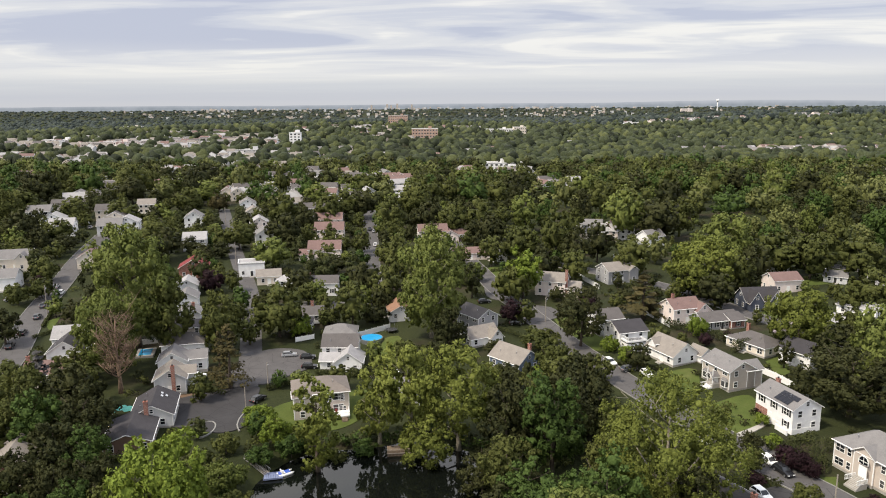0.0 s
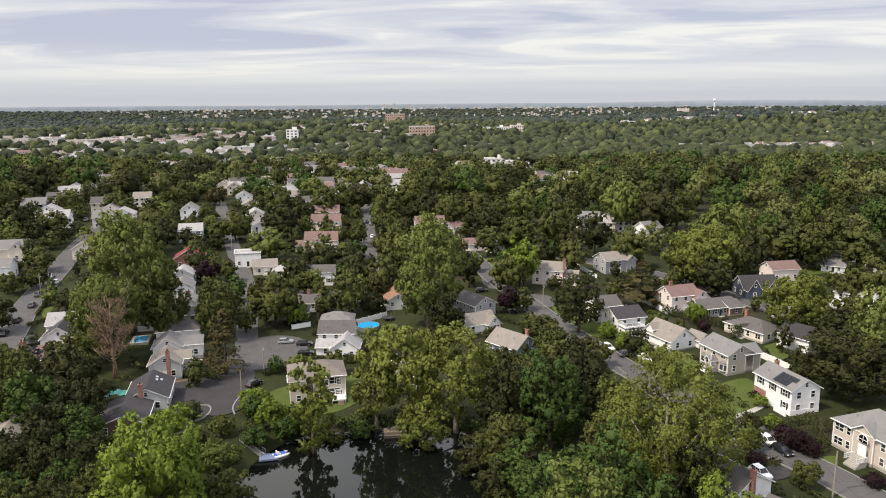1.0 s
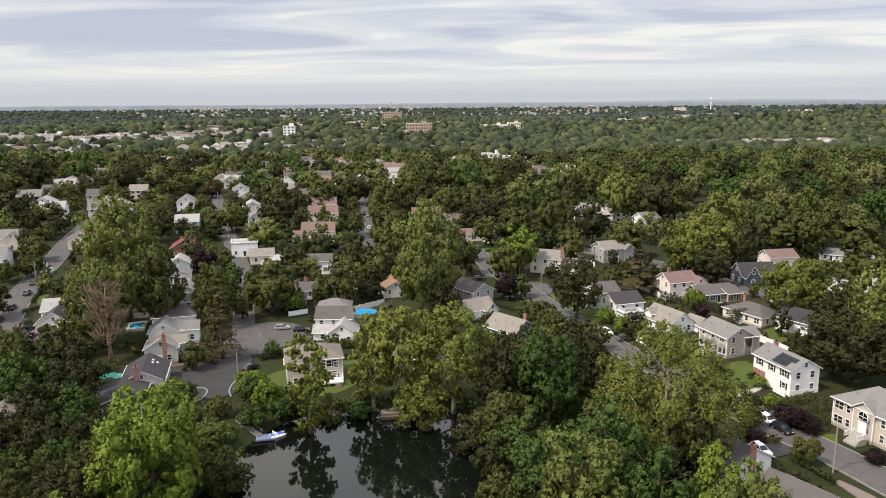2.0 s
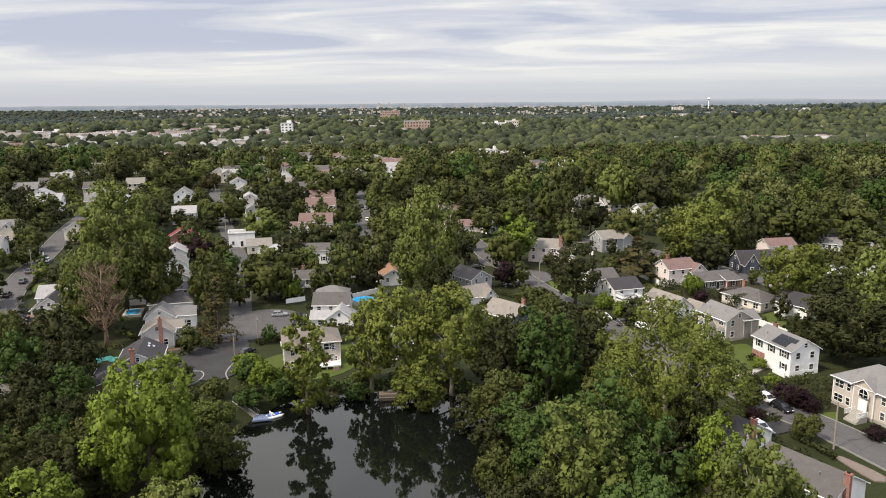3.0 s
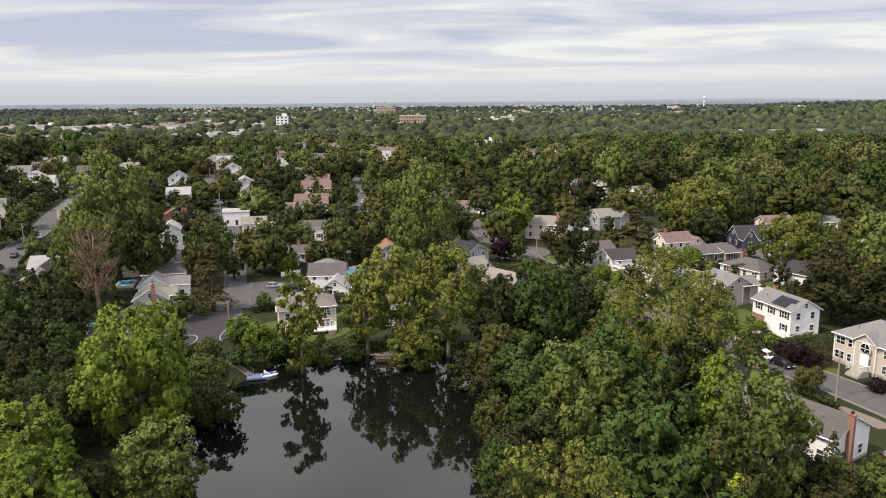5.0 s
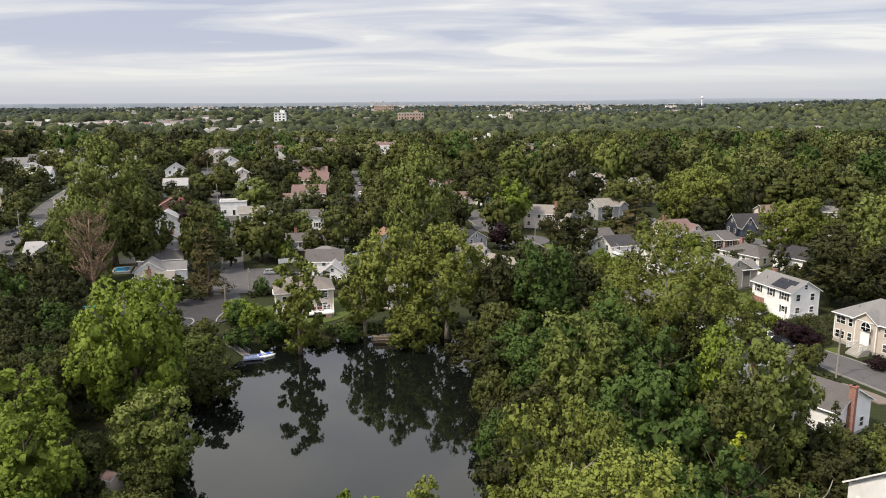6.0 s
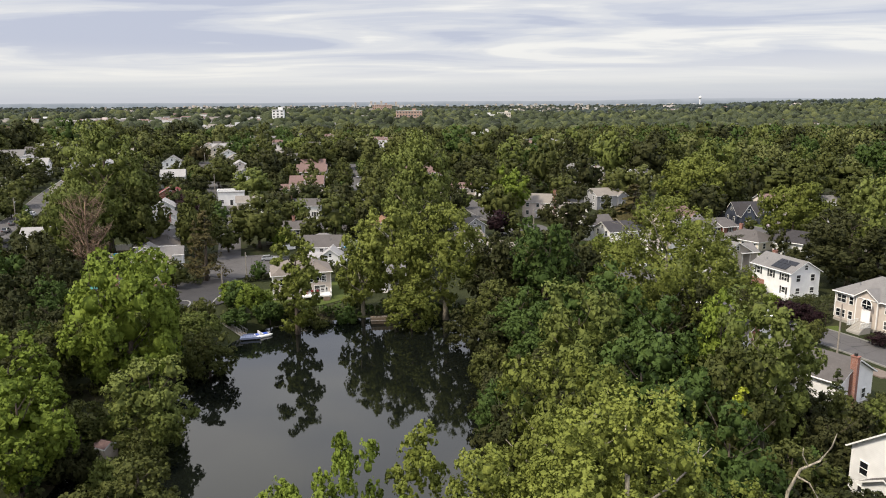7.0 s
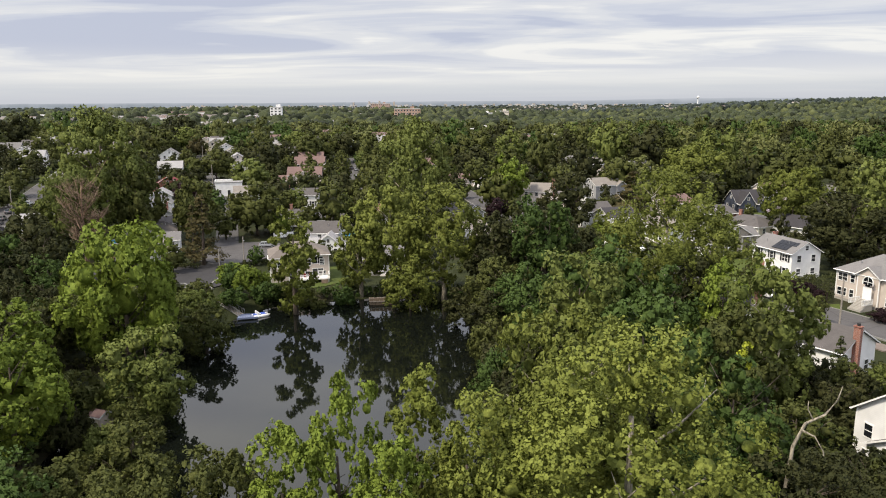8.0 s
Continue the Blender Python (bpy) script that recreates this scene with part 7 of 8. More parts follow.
def balcony():
    h = by_label("white house with roof balcony")
    for a in ((3.0, -3.9, 8.0, -3.9), (3.0, -3.9, 3.0, 2.0), (8.0, -3.9, 8.0, 2.0)):
        railing(h, *a, 3.6, "white balcony railing")


def round_pool():
    x, y = POOL_AT
    ob = tagged(new("swimming_pool"), "round above-ground pool with bright blue water", "pool")
    ob.matrix_basis = pose(x, y, gz(x, y))
    bm = bmesh.new()
    n = 32
    rings = [[bm.verts.new((r * math.cos(2 * math.pi * k / n), r * math.sin(2 * math.pi * k / n), z)) for k in range(n)] for r, z in ((3.55, -0.4), (3.55, 1.2), (3.4, 1.2), (3.4, 0.9))]
    for a, b in zip(rings, rings[1:]):
        for k in range(n):
            bm.faces.new((a[k], a[(k + 1) % n], b[(k + 1) % n], b[k]))
    part("rim", mesh_of("rim", bm, STEEL), ob, "grey steel pool wall and rim")
    bm = bmesh.new()
    bmesh.ops.create_circle(bm, cap_ends=True, segments=n, radius=3.42)
    part("water", mesh_of("water", bm, POOL_BLUE), ob, "bright blue pool water", pose(0, 0, 1.13))
    bm = bmesh.new()
    for s in (-0.3, 0.3):
        tube(bm, [(s, -3.95, -0.3), (s, -3.55, 1.5), (s, -3.0, 1.5)], [0.04] * 3, 5)
    for k in range(4):
        box(bm, -0.3, 0.3, -3.9 + 0.08 * k, -3.8 + 0.08 * k, 0.2 + 0.3 * k, 0.25 + 0.3 * k)
    part("ladder", mesh_of("ladder", bm, WHITE), ob, m=pose(0, 0, 0, 0, 0, -70))


def trampoline():
    x, y = TRAMPOLINE_AT
    ob = tagged(new("trampoline"), "black round trampoline standing on the lawn", "trampoline")
    ob.matrix_basis = pose(x, y, gz(x, y))
    bm = bmesh.new()
    bmesh.ops.create_cone(bm, cap_ends=True, segments=24, radius1=1.9, radius2=1.9, depth=0.12)
    part("mat", mesh_of("mat", bm, BLACK), ob, m=pose(0, 0, 0.85))
    for k in range(6):
        bm = bmesh.new()
        tube(bm, [(1.85, 0, -0.2), (1.85, 0, 2.3)], [0.04, 0.04], 6)
        part("leg", mesh_of("leg", bm, STEEL), ob, m=pose(0, 0, 0, 0, 0, 60 * k))


def swim_pool():
    x, y = SWIM_AT
    ob = tagged(new("swimming_pool"), "rectangular garden pool with deep blue cover", "pool")
    ob.matrix_basis = pose(x, y, gz(x, y), 0, 0, 14)
    tilted_box("surround", (5.0, 7.0, 0.9), pose(0, 0, -0.4), CONCRETE, ob, "pale pool surround")
    tilted_box("water", (3.4, 5.4, 0.1), pose(0, 0, 0.44), POOL_BLUE, ob, "blue pool water")


def tarp():
    x, y = TARP_AT
    ob = tagged(new("canopy"), "crumpled teal tarpaulin stretched over garden posts", "canopy")
    ob.matrix_basis = pose(x, y, gz(x, y), 0, 0, 12)
    bm = bmesh.new()
    n = 10
    g = [[bm.verts.new((-2.6 + 5.2 * i / n, -1.6 + 3.2 * j / n, 2.0 + 0.22 * noise.noise((i * 0.6, j * 0.6, 3)) + (0.3 if 3 < i < 7 else 0))) for j in range(n + 1)] for i in range(n + 1)]
    for i in range(n):
        for j in range(n):
            bm.faces.new((g[i][j], g[i + 1][j], g[i + 1][j + 1], g[i][j + 1]))
    bmesh.ops.solidify(bm, geom=bm.faces[:], thickness=0.03)
    part("cover", mesh_of("cover", bm, TEAL), ob)
    for sx in (-2.4, 2.4):
        for sy in (-1.4, 1.4):
            bm = bmesh.new()
            tube(bm, [(sx, sy, -0.4), (sx, sy, 2.0)], [0.05, 0.05], 6)
            part("post", mesh_of("post", bm, WHITE), ob)
    t = tagged(new("garden_table"), "white oval garden table beside the canopy", "table")
    t.matrix_basis = pose(x + 1.5, y - 3.2, gz(x + 1.5, y - 3.2))
    bm = bmesh.new()
    bmesh.ops.create_cone(bm, cap_ends=True, segments=20, radius1=1.1, radius2=1.1, depth=0.06, matrix=Matrix.Translation((0, 0, 0.75)))
    part("tabletop", mesh_of("tabletop", bm, WHITE), t)
    bm = bmesh.new()
    tube(bm, [(0, 0, -0.2), (0, 0, 0.74)], [0.12, 0.06], 8)
    part("leg", mesh_of("leg", bm, WHITE), t)


def goal():
    x, y = GOAL_AT
    ob = tagged(new("goal_frame"), "white tubular goal frame on the grass", "goal")
    ob.matrix_basis = pose(x, y, gz(x, y), 0, 0, 5)
    for name, p in (("post", [(-1.3, 0, -0.2), (-1.3, 0, 1.6)]), ("post", [(1.3, 0, -0.2), (1.3, 0, 1.6)]), ("crossbar", [(-1.35, 0, 1.6), (1.35, 0, 1.6)])):
        bm = bmesh.new()
        tube(bm, p, [0.06, 0.06], 6)
        part(name, mesh_of(name, bm, WHITE), ob)


def dock_and_boats():
    a, b = Vector(GANGWAY[0]), Vector(GANGWAY[1])
    ln = (b - a).length
    ob = tagged(new("gangway"), "narrow metal-railed gangway sloping to the water", "gangway")
    ob.matrix_basis = pose(*a, 0, math.degrees(math.asin((a.z - b.z) / ln)), math.degrees(math.atan2(b.y - a.y, b.x - a.x)))
    n = int(ln / 0.42)
    for i in range(n):
        tilted_box("plank", (0.3, 1.25, 0.06), pose((i + 0.5) * ln / n, 0, 0), GREY_TIMBER, ob)
    for s in (-0.62, 0.62):
        rail = part("railing", rod_mesh("railing", (round(ln, 2), 0.09, 0.09), STEEL), ob, "pale galvanised handrail", pose(0, s, 1.0))
        part("bottom_rail", rod_mesh("bottom_rail", (round(ln, 2), 0.12, 0.12), STEEL), rail, m=pose(0, 0, -1.12))
        for i in range(n + 1):
            part("baluster", rod_mesh("baluster", (0.06, 0.06, 1.05), STEEL), rail, m=pose((ln - 0.06) * i / n, 0, -1.04))
    f = tagged(new("floating_dock"), "blue-grey floating dock with white edges", "dock")
    f.matrix_basis = pose(*DOCK_AT, WATER_Z, 0, 0, 12)
    for i in range(8):
        tilted_box("plank", (0.42, 2.3, 0.1), pose(-1.61 + i * 0.46, 0, 0.26), BLUE_GREY, f)
    for s in (-1.2, 1.2):
        tilted_box("edge", (3.8, 0.12, 0.34), pose(0, s, 0.2), BLUE_GREY, f)
    for sx in (-1.5, 1.5):
        tilted_box("float", (0.5, 2.3, 0.3), pose(sx, 0, -0.02), BLACK, f, "black float")
    b = tagged(new("pedal_boat"), "white pedal boat with blue seats beside the dock", "boat")
    b.matrix_basis = pose(*BOAT_AT, WATER_Z, 0, 0, 35)
    for s in (-0.6, 0.6):
        bm = bmesh.new()
        tube(bm, [(-1.5, s, 0.1), (-1.3, s, 0.15), (1.2, s, 0.15), (1.8, s, 0.34)], [0.2, 0.34, 0.32, 0.08], 10)
        part("hull", mesh_of("hull", bm, WHITE, smooth=True), b)
    tilted_box("deck", (2.3, 1.2, 0.14), pose(-0.1, 0, 0.4), BLUE_PLASTIC, b, "blue deck")
    for s in (-0.38, 0.38):
        bm = bmesh.new()
        box(bm, -0.3, 0.25, -0.26, 0.26, 0, 0.16)
        box(bm, -0.42, -0.28, -0.26, 0.26, 0, 0.62)
        part("seat", mesh_of("seat", bm, WHITE), b, "white seat", pose(-0.3, s, 0.52))
    bm = bmesh.new()
    tube(bm, [(0.9, 0, 0.5), (0.9, 0, 0.95), (0.7, 0, 1.0)], [0.04, 0.04, 0.03], 5)
    part("tiller", mesh_of("tiller", bm, STEEL), b)
    x, y = UTILITY_BOX_AT
    u = tagged(new("utility_box"), "small white utility box standing on the lawn", "utility box")
    u.matrix_basis = pose(x, y, gz(x, y), 0, 0, 12)
    tilted_box("cabinet", (0.7, 0.5, 1.1), pose(0, 0, 0.4), WHITE, u)
    tilted_box("lid", (0.8, 0.6, 0.1), pose(0, 0, 1.0), WHITE, u)


def porch():
    """Gabled entry with posts, steps and white rails on the grey-beige house."""
    h = by_label("grey-beige two-storey")
    p = part("porch", roof_mesh(2.4, 2.2, 2.9, 0.9, "gable", ROOF["grey"], 0.25), h, "small gabled porch roof", pose(0.5, -4.75, 0, 0, 0, 90))
    for s in (-0.95, 0.95):
        tilted_box("post", (0.16, 0.16, 3.6), pose(0.5 + s, -5.75, 1.1), WHITE, h)
    part("stairs", mesh_of("stairs", steps_mesh(1.1, 6, 0.35, 0.17), WHITE), h, "white front steps", pose(0.5, -5.9, 0))
    tilted_box("landing", (2.6, 2.1, 1.2), pose(0.5, -4.85, -0.26), CONCRETE, h, "pale porch floor")
    for s in (-1.1, 1.1):
        railing(h, 0.5 + s, -5.9, 0.5 + s, -7.6, -0.1, "white stair railing")
    add_window(h, pose(-2.8, -3.8, 1.7), 2.0, 1.5)
    for u in (-3.3, 3.6):
        bm = bmesh.new()
        prof = [(-1.15, 0.05), (-0.75, -0.6), (0.75, -0.6), (1.15, 0.05)]
        lo, hi = [bm.verts.new((*p, 0.75)) for p in prof], [bm.verts.new((*p, 2.55)) for p in prof]
        for i in range(3):
            bm.faces.new((lo[i], lo[i + 1], hi[i + 1], hi[i]))
        bm.faces.new(hi), bm.faces.new(lo[::-1])
        bay = part("bay_window", mesh_of("bay_window", bm, WHITE), h, "white bay window with a small roof", pose(u, -3.8, 0))
        for x, y, a in ((-0.95, -0.28, -58), (0, -0.6, 0), (0.95, -0.28, 58)):
            part("pane", shared(("wp", 0.6 if a else 1.2, 1.3), lambda: pane_mesh(0.6 if a else 1.2, 1.3)), bay, m=pose(x, y - 0.01, 1.65, 0, 0, a))
        bm = bmesh.new()
        low = [bm.verts.new((x * 1.12, y * 1.15 - 0.03, 2.5)) for x, y in prof]
        top = [bm.verts.new((-0.8, 0.02, 3.1)), bm.verts.new((0.8, 0.02, 3.1))]
        bm.faces.new((low[0], low[1], top[0])), bm.faces.new((low[1], low[2], top[1], top[0])), bm.faces.new((low[2], low[3], top[1])), bm.faces.new(low[::-1])
        part("bay_roof", mesh_of("bay_roof", bm, ROOF["grey"]), bay, "small grey shingled bay roof")
    h = by_label("low house with charcoal")
    tilt = math.degrees(math.atan2(2.4, 4.5))
    for x, y in ((1.4, 2.6), (2.4, 2.0), (1.5, 1.0)):
        tilted_box("skylight", (0.55, 0.75, 0.12), pose(x, y, 3.4 + 2.4 * (1 - x / 4.5) + 0.06, 0, tilt, 0), PALE_GLASS, h, "small pale skylight")
    # garden wall stepping down beside the white house with solar panels
    h = by_label("white two-storey house with dark solar")
    tilted_box("foundation", (11.6, 7.2, 2.4), pose(0, 0, -1.25), WHITE, h, "white painted foundation")
    tilted_box("garden_wall", (3.6, 0.25, 1.6), pose(3.9, -4.6, -0.6), WHITE, h, "low white garden wall")
    bm = bmesh.new()
    box(bm, -1.9, 1.9, -0.06, 0.03, 0.0, 2.5)
    part("brick_facing", mesh_of("brick_facing", bm, BRICK), h, "red brick facing", pose(-3.8, -3.56, 0))


def boathouse():
    x, y = -10.0, 142.8
    ob = tagged(new("landing_stage"), "weathered timber landing stage under the sycamores", "dock")
    ob.matrix_basis = pose(x, y, WATER_Z, 0, 0, 6)
    for i in range(16):
        tilted_box("plank", (0.27, 3.6, 0.08), pose(-2.27 + i * 0.3, 0.4, 0.5), TIMBER, ob)
    for i in range(7):
        bm = bmesh.new()
        tube(bm, [(-2.3 + i * 0.77, -1.35, -1.5), (-2.3 + i * 0.77, -1.35, 1.5)], [0.08, 0.08], 6)
        part("pole", mesh_of("pole", bm, GREY_TIMBER), ob)
    for i in range(12):
        tilted_box("board", (0.36, 0.06, 1.3), pose(-2.2 + i * 0.4, -1.5, 0.0), TIMBER, ob)
    tilted_box("edge", (5.0, 0.16, 0.14), pose(0, -1.56, 0.6), GREY_TIMBER, ob)
    bm = bmesh.new()
    tube(bm, [(-2.4, -1.35, 1.35), (2.4, -1.35, 1.35)], [0.05, 0.05], 5)
    part("handrail", mesh_of("handrail", bm, GREY_TIMBER), ob)


def bank_hut():
    x, y = HUT_AT
    ob = tagged(new("shed"), "small tan hut almost hidden in foliage", "shed")
    ob.matrix_basis = pose(x, y, gz(x, y), 0, 0, -25)
    part("wall", wall_mesh(1.9, 1.9, 4.4, 0.5, "gable", SIDING["tan"], 3.0), ob)
    part("roof", roof_mesh(1.9, 1.9, 4.4, 0.5, "gable", ROOF["brown"], 0.12), ob)


solar_panels(), pond_deck(), entry_stairs(), balcony(), round_pool(), trampoline(), swim_pool(), tarp(), goal(), dock_and_boats(), porch(), boathouse(), bank_hut()


def dead_limb(x, y, label):
    ob = tagged(new("dead_branch"), label, "branch")
    ob.location = (x, y, gz(x, y))
    bm = bmesh.new()
    tube(bm, [(0, 0, -0.3), (0.3, 0.1, 4.5), (0.6, 0, 9.0), (1.6, 0.2, 10.9), (3.2, 0.3, 11.6), (4.2, 0.4, 12.8), (4.5, 0.4, 14.0)], [0.22, 0.19, 0.15, 0.13, 0.1, 0.07, 0.03], 7)
    tube(bm, [(1.2, 0.1, 10.4), (2.0, -0.6, 10.1), (2.6, -1.0, 9.0), (2.7, -1.1, 8.0)], [0.1, 0.08, 0.06, 0.03], 6)
    tube(bm, [(2.2, 0.2, 11.2), (1.9, 0.6, 12.0), (2.0, 0.8, 12.6)], [0.06, 0.05, 0.02], 5)
    part("limb", mesh_of("limb", bm, PALE_BARK, smooth=True), ob)


dead_limb(28.8, 55.6, "bare pale dead tree limb curving upward")


# ---- far suburb ----
def far_wall(L, D, H, rise, mat, roof):
    return shared(("farh", L, D, H, mat, roof), lambda: (wall_mesh(L, D, H, rise, "gable", SIDING[mat], 3.0), roof_mesh(L, D, H, rise, "gable", ROOF[roof], 0.5, 0.3)))


CLEAR = []


FAR_SPOTS = []


def far_house(x, y, rot, k):
    CLEAR.append((x, y - 9, (12.0 if x > 0 else 8.0) if y > 500 else 9.0))
    if y > 640:
        FAR_SPOTS.append((x, y, rot, k))
        return
    L, D = ((10, 8), (12, 8), (9, 8), (15, 9))[k % 4]
    col = ("white", "lightgrey", "cream", "lightgrey", "pink", "tan", "tan")[k % 7]
    roof = ("pale", "grey", "tan", "mid", "brown")[k % 5]
    ob = tagged(new("house"), f"distant {SIDING[col].name.split('_')[0]} house among treetops", "house", "far houses")
    ob.matrix_basis = pose(x, y, gz(x, y), 0, 0, rot)
    w, r = far_wall(L, D, 5.4, 2.6, col, roof)
    part("wall", w, ob), part("roof", r, ob)
    for u in (-0.3, 0.0, 0.3):
        for zc in (1.6, 4.2):
            add_window(ob, pose(u * L, -D / 2, zc), 1.3, 1.3, False, 0)


def far_town():
    """The farthest houses, too small to pick apart, in one piece."""
    walls, roofs = ("white", "lightgrey", "cream", "lightgrey", "pink", "tan", "tan"), ("pale", "grey", "tan", "mid", "brown")
    mats = [SIDING[c] for c in walls] + [ROOF[c] for c in roofs]
    bm = bmesh.new()
    for x, y, rot, k in FAR_SPOTS:
        L, D = ((10, 8), (12, 8), (9, 8), (15, 9))[k % 4]
        m = pose(x, y, gz(x, y), 0, 0, rot)
        p = [bm.verts.new(m @ Vector(q)) for q in ((-L / 2, -D / 2, -4), (L / 2, -D / 2, -4), (L / 2, D / 2, -4), (-L / 2, D / 2, -4), (-L / 2, -D / 2, 5.8), (L / 2, -D / 2, 5.8), (L / 2, D / 2, 5.8), (-L / 2, D / 2, 5.8), (-L / 2, 0, 8.4), (L / 2, 0, 8.4))]
        for f, r in (((0, 1, 5, 4), 0), ((1, 2, 6, 9, 5), 0), ((2, 3, 7, 6), 0), ((3, 0, 4, 8, 7), 0), ((4, 5, 9, 8), 1), ((6, 7, 8, 9), 1)):
            bm.faces.new([p[i] for i in f]).material_index = 7 + k % 5 if r else k % 7
        for u in (-0.3, 0.0, 0.3):
            w = pose(x, y, gz(x, y), 0, 0, rot) @ pose(u * L, -D / 2, 4.4)
            box(bm, -0.6, 0.6, -0.08, 0.05, -0.7, 0.7, w, 12)
    tagged(new("distant_houses", mesh_of("distant_houses", bm, *mats, GLASS)), "pale distant houses scattered over the wooded hills", "houses", kind="stuff")


for _x, _y, _r in ((*POOL_AT, 6), (POOL_AT[0], POOL_AT[1] - 9, 6), (*TRAMPOLINE_AT, 4), (*SWIM_AT, 8), (SWIM_AT[0], SWIM_AT[1] - 10, 6), (*TARP_AT, 5), (*GOAL_AT, 4), (-48, 160, 13), (-50, 192, 12), (-28, 150, 10)):
    CLEAR.append((_x, _y, _r))


def cluster(cx, cy, sx, sy, n, seed):
    r = np.random.default_rng(seed)
    for i in range(n):
        x, y = cx + r.uniform(-1, 1) * sx, cy + r.uniform(-1, 1) * sy
        far_house(x, y, r.choice([14, 104, 20, -10]) + r.normal(0, 6), int(r.integers(0, 70)))


cluster(-527, 940, 70, 60, 46, 1)
cluster(-402, 874, 90, 50, 58, 2)
cluster(-319, 906, 80, 60, 53, 3)
cluster(-421, 1081, 60, 40, 29, 4)
cluster(-253, 951, 60, 60, 29, 5)
cluster(-395, 742, 60, 30, 24, 6)
cluster(-206, 595, 25, 30, 10, 7)
cluster(-208, 736, 60, 50, 24, 8)
cluster(-162, 1281, 60, 60, 24, 9)
cluster(-84, 1041, 40, 40, 14, 10)
cluster(40, 595, 30, 20, 12, 11)
cluster(83, 519, 15, 15, 4, 12)
cluster(349, 825, 90, 40, 41, 13)
cluster(442, 844, 70, 40, 29, 14)
cluster(541, 1689, 140, 50, 34, 15)
cluster(743, 1594, 120, 60, 34, 16)
cluster(620, 1062, 40, 40, 14, 17)
cluster(16, 1345, 50, 50, 17, 18)
cluster(-27, 523, 40, 40, 12, 19)
cluster(-105, 597, 60, 40, 15, 20)
cluster(-116, 486, 40, 30, 10, 21)
cluster(-214, 502, 40, 30, 10, 22)
cluster(-336, 562, 30, 25, 10, 23)
cluster(85, 354, 14, 20, 8, 24)
cluster(-46, 466, 14, 20, 4, 25)
cluster(350, 579, 20, 20, 8, 26)
cluster(-300, 1220, 220, 160, 60, 27)
cluster(-230, 690, 130, 50, 22, 28)
cluster(-60, 800, 120, 60, 18, 29)
cluster(120, 1800, 500, 200, 40, 30)
cluster(-700, 1500, 260, 200, 50, 31)
cluster(-150, 430, 90, 40, 12, 32)
cluster(330, 1050, 200, 100, 16, 33)


far_town()


def block(label, x, y, L, D, H, rot, wall, roof="grey", floors=4, bays=10, name="apartment_building"):
    """A larger flat-roofed building with rows of windows on its long front."""
    ob = tagged(new(name), label, "building")
    ob.matrix_basis = pose(x, y, gz(x, y), 0, 0, rot)
    part("wall", wall_mesh(L, D, H, 0.3, "flat", SIDING[wall], 12.0), ob)
    part("roof", roof_mesh(L, D, H, 0.3, "flat", ROOF[roof]), ob)
    w, h = min(2.2, L / bays * 0.5), min(2.0, H / floors * 0.5)
    for f in range(floors):
        for b in range(bays):
            add_window(ob, pose((b + 0.5) / bays * L - L / 2, -D / 2, (f + 0.55) * H / floors), round(w, 2), round(h, 2), False, 0)
    bm = bmesh.new()
    box(bm, -2.5, 2.5, -2, 2, 0, 3.2)
    part("stair_head", mesh_of("stair_head", bm, SIDING[wall]), ob, m=pose(L * 0.2, 0, H + 0.3))
    CLEAR.append((x, y - 25, 0.5 * L + 8)), CLEAR.append((x, y - 50, 0.4 * L + 8))
    return ob


block("long cream school building with many windows", -692, 1633, 44, 14, 14, 4, "cream", "tan", 3, 12, "apartment_building")
block("white tower block with dark central bay", -171, 847, 13, 10, 21, 4, "white", "pale", 7, 3, "apartment_building")
block("brick apartment block on the ridge", -94, 1533, 40, 14, 20, 4, "tanbrick", "brown", 4, 10, "apartment_building")
block("tan brick apartment block on the ridge", -26, 1031, 36, 14, 17, 4, "tanbrick", "tan", 4, 9, "apartment_building")
block("low white commercial building", 92, 1215, 46, 20, 10, 3, "white", "pale", 2, 12, "warehouse")
block("pale tan commercial building with a raised end", 126, 1212, 20, 18, 14, 3, "cream", "tan", 3, 6, "warehouse")
block("long low pink-roofed hall", -398, 887, 60, 22, 7, 4, "pink", "brown", 2, 12, "warehouse")
block("low white hall beside trees", -487, 932, 40, 18, 7, 4, "white", "pale", 2, 8, "warehouse")
block("low white flat-roofed store", 49, 655, 26, 16, 6, 4, "white", "pale", 2, 6, "warehouse")
block("low pale flat-roofed store", 67, 639, 18, 14, 5, 4, "lightgrey", "pale", 2, 5, "warehouse")
block("pale flat-roofed building by the trees", 972, 2941, 44, 16, 12, 0, "pink", "brown", 3, 8, "apartment_building")
block("long low white shed", 452, 1605, 120, 20, 6, 0, "white", "pale", 1, 12, "warehouse")
block("low grey flat-roofed store", -214, 799, 40, 18, 6, 4, "lightgrey", "pale", 2, 8, "warehouse")
block("small white flat-roofed store", -430, 2735, 20, 14, 6, 4, "cream", "tan", 2, 6, "warehouse")


# ---- woods ----
def clear_of(x, y, r):
    if pond_shape(x, y) < 2.6:
        return False
    for pts, k in ((LANES, 0.45), (FOOTPRINTS, 0.5), (CLEAR, 0.3)):
        for a, b, w in pts:
            if (x - a) ** 2 + (y - b) ** 2 < (w + r * k) ** 2:
                return False
    return True


def trunk_arrays(k):
    V = np.array([(s * 0.3, t * 0.3, z) for z in (-1.0, 7.0) for s, t in ((-1, -1), (1, -1), (1, 1), (-1, 1))])
    F = np.array([(i, (i + 1) % 4, 4 + (i + 1) % 4, 4 + i) for i in range(4)])
    return V, F if k == 4 else np.concatenate([F[:, [0, 1, 2]], F[:, [0, 2, 3]]])


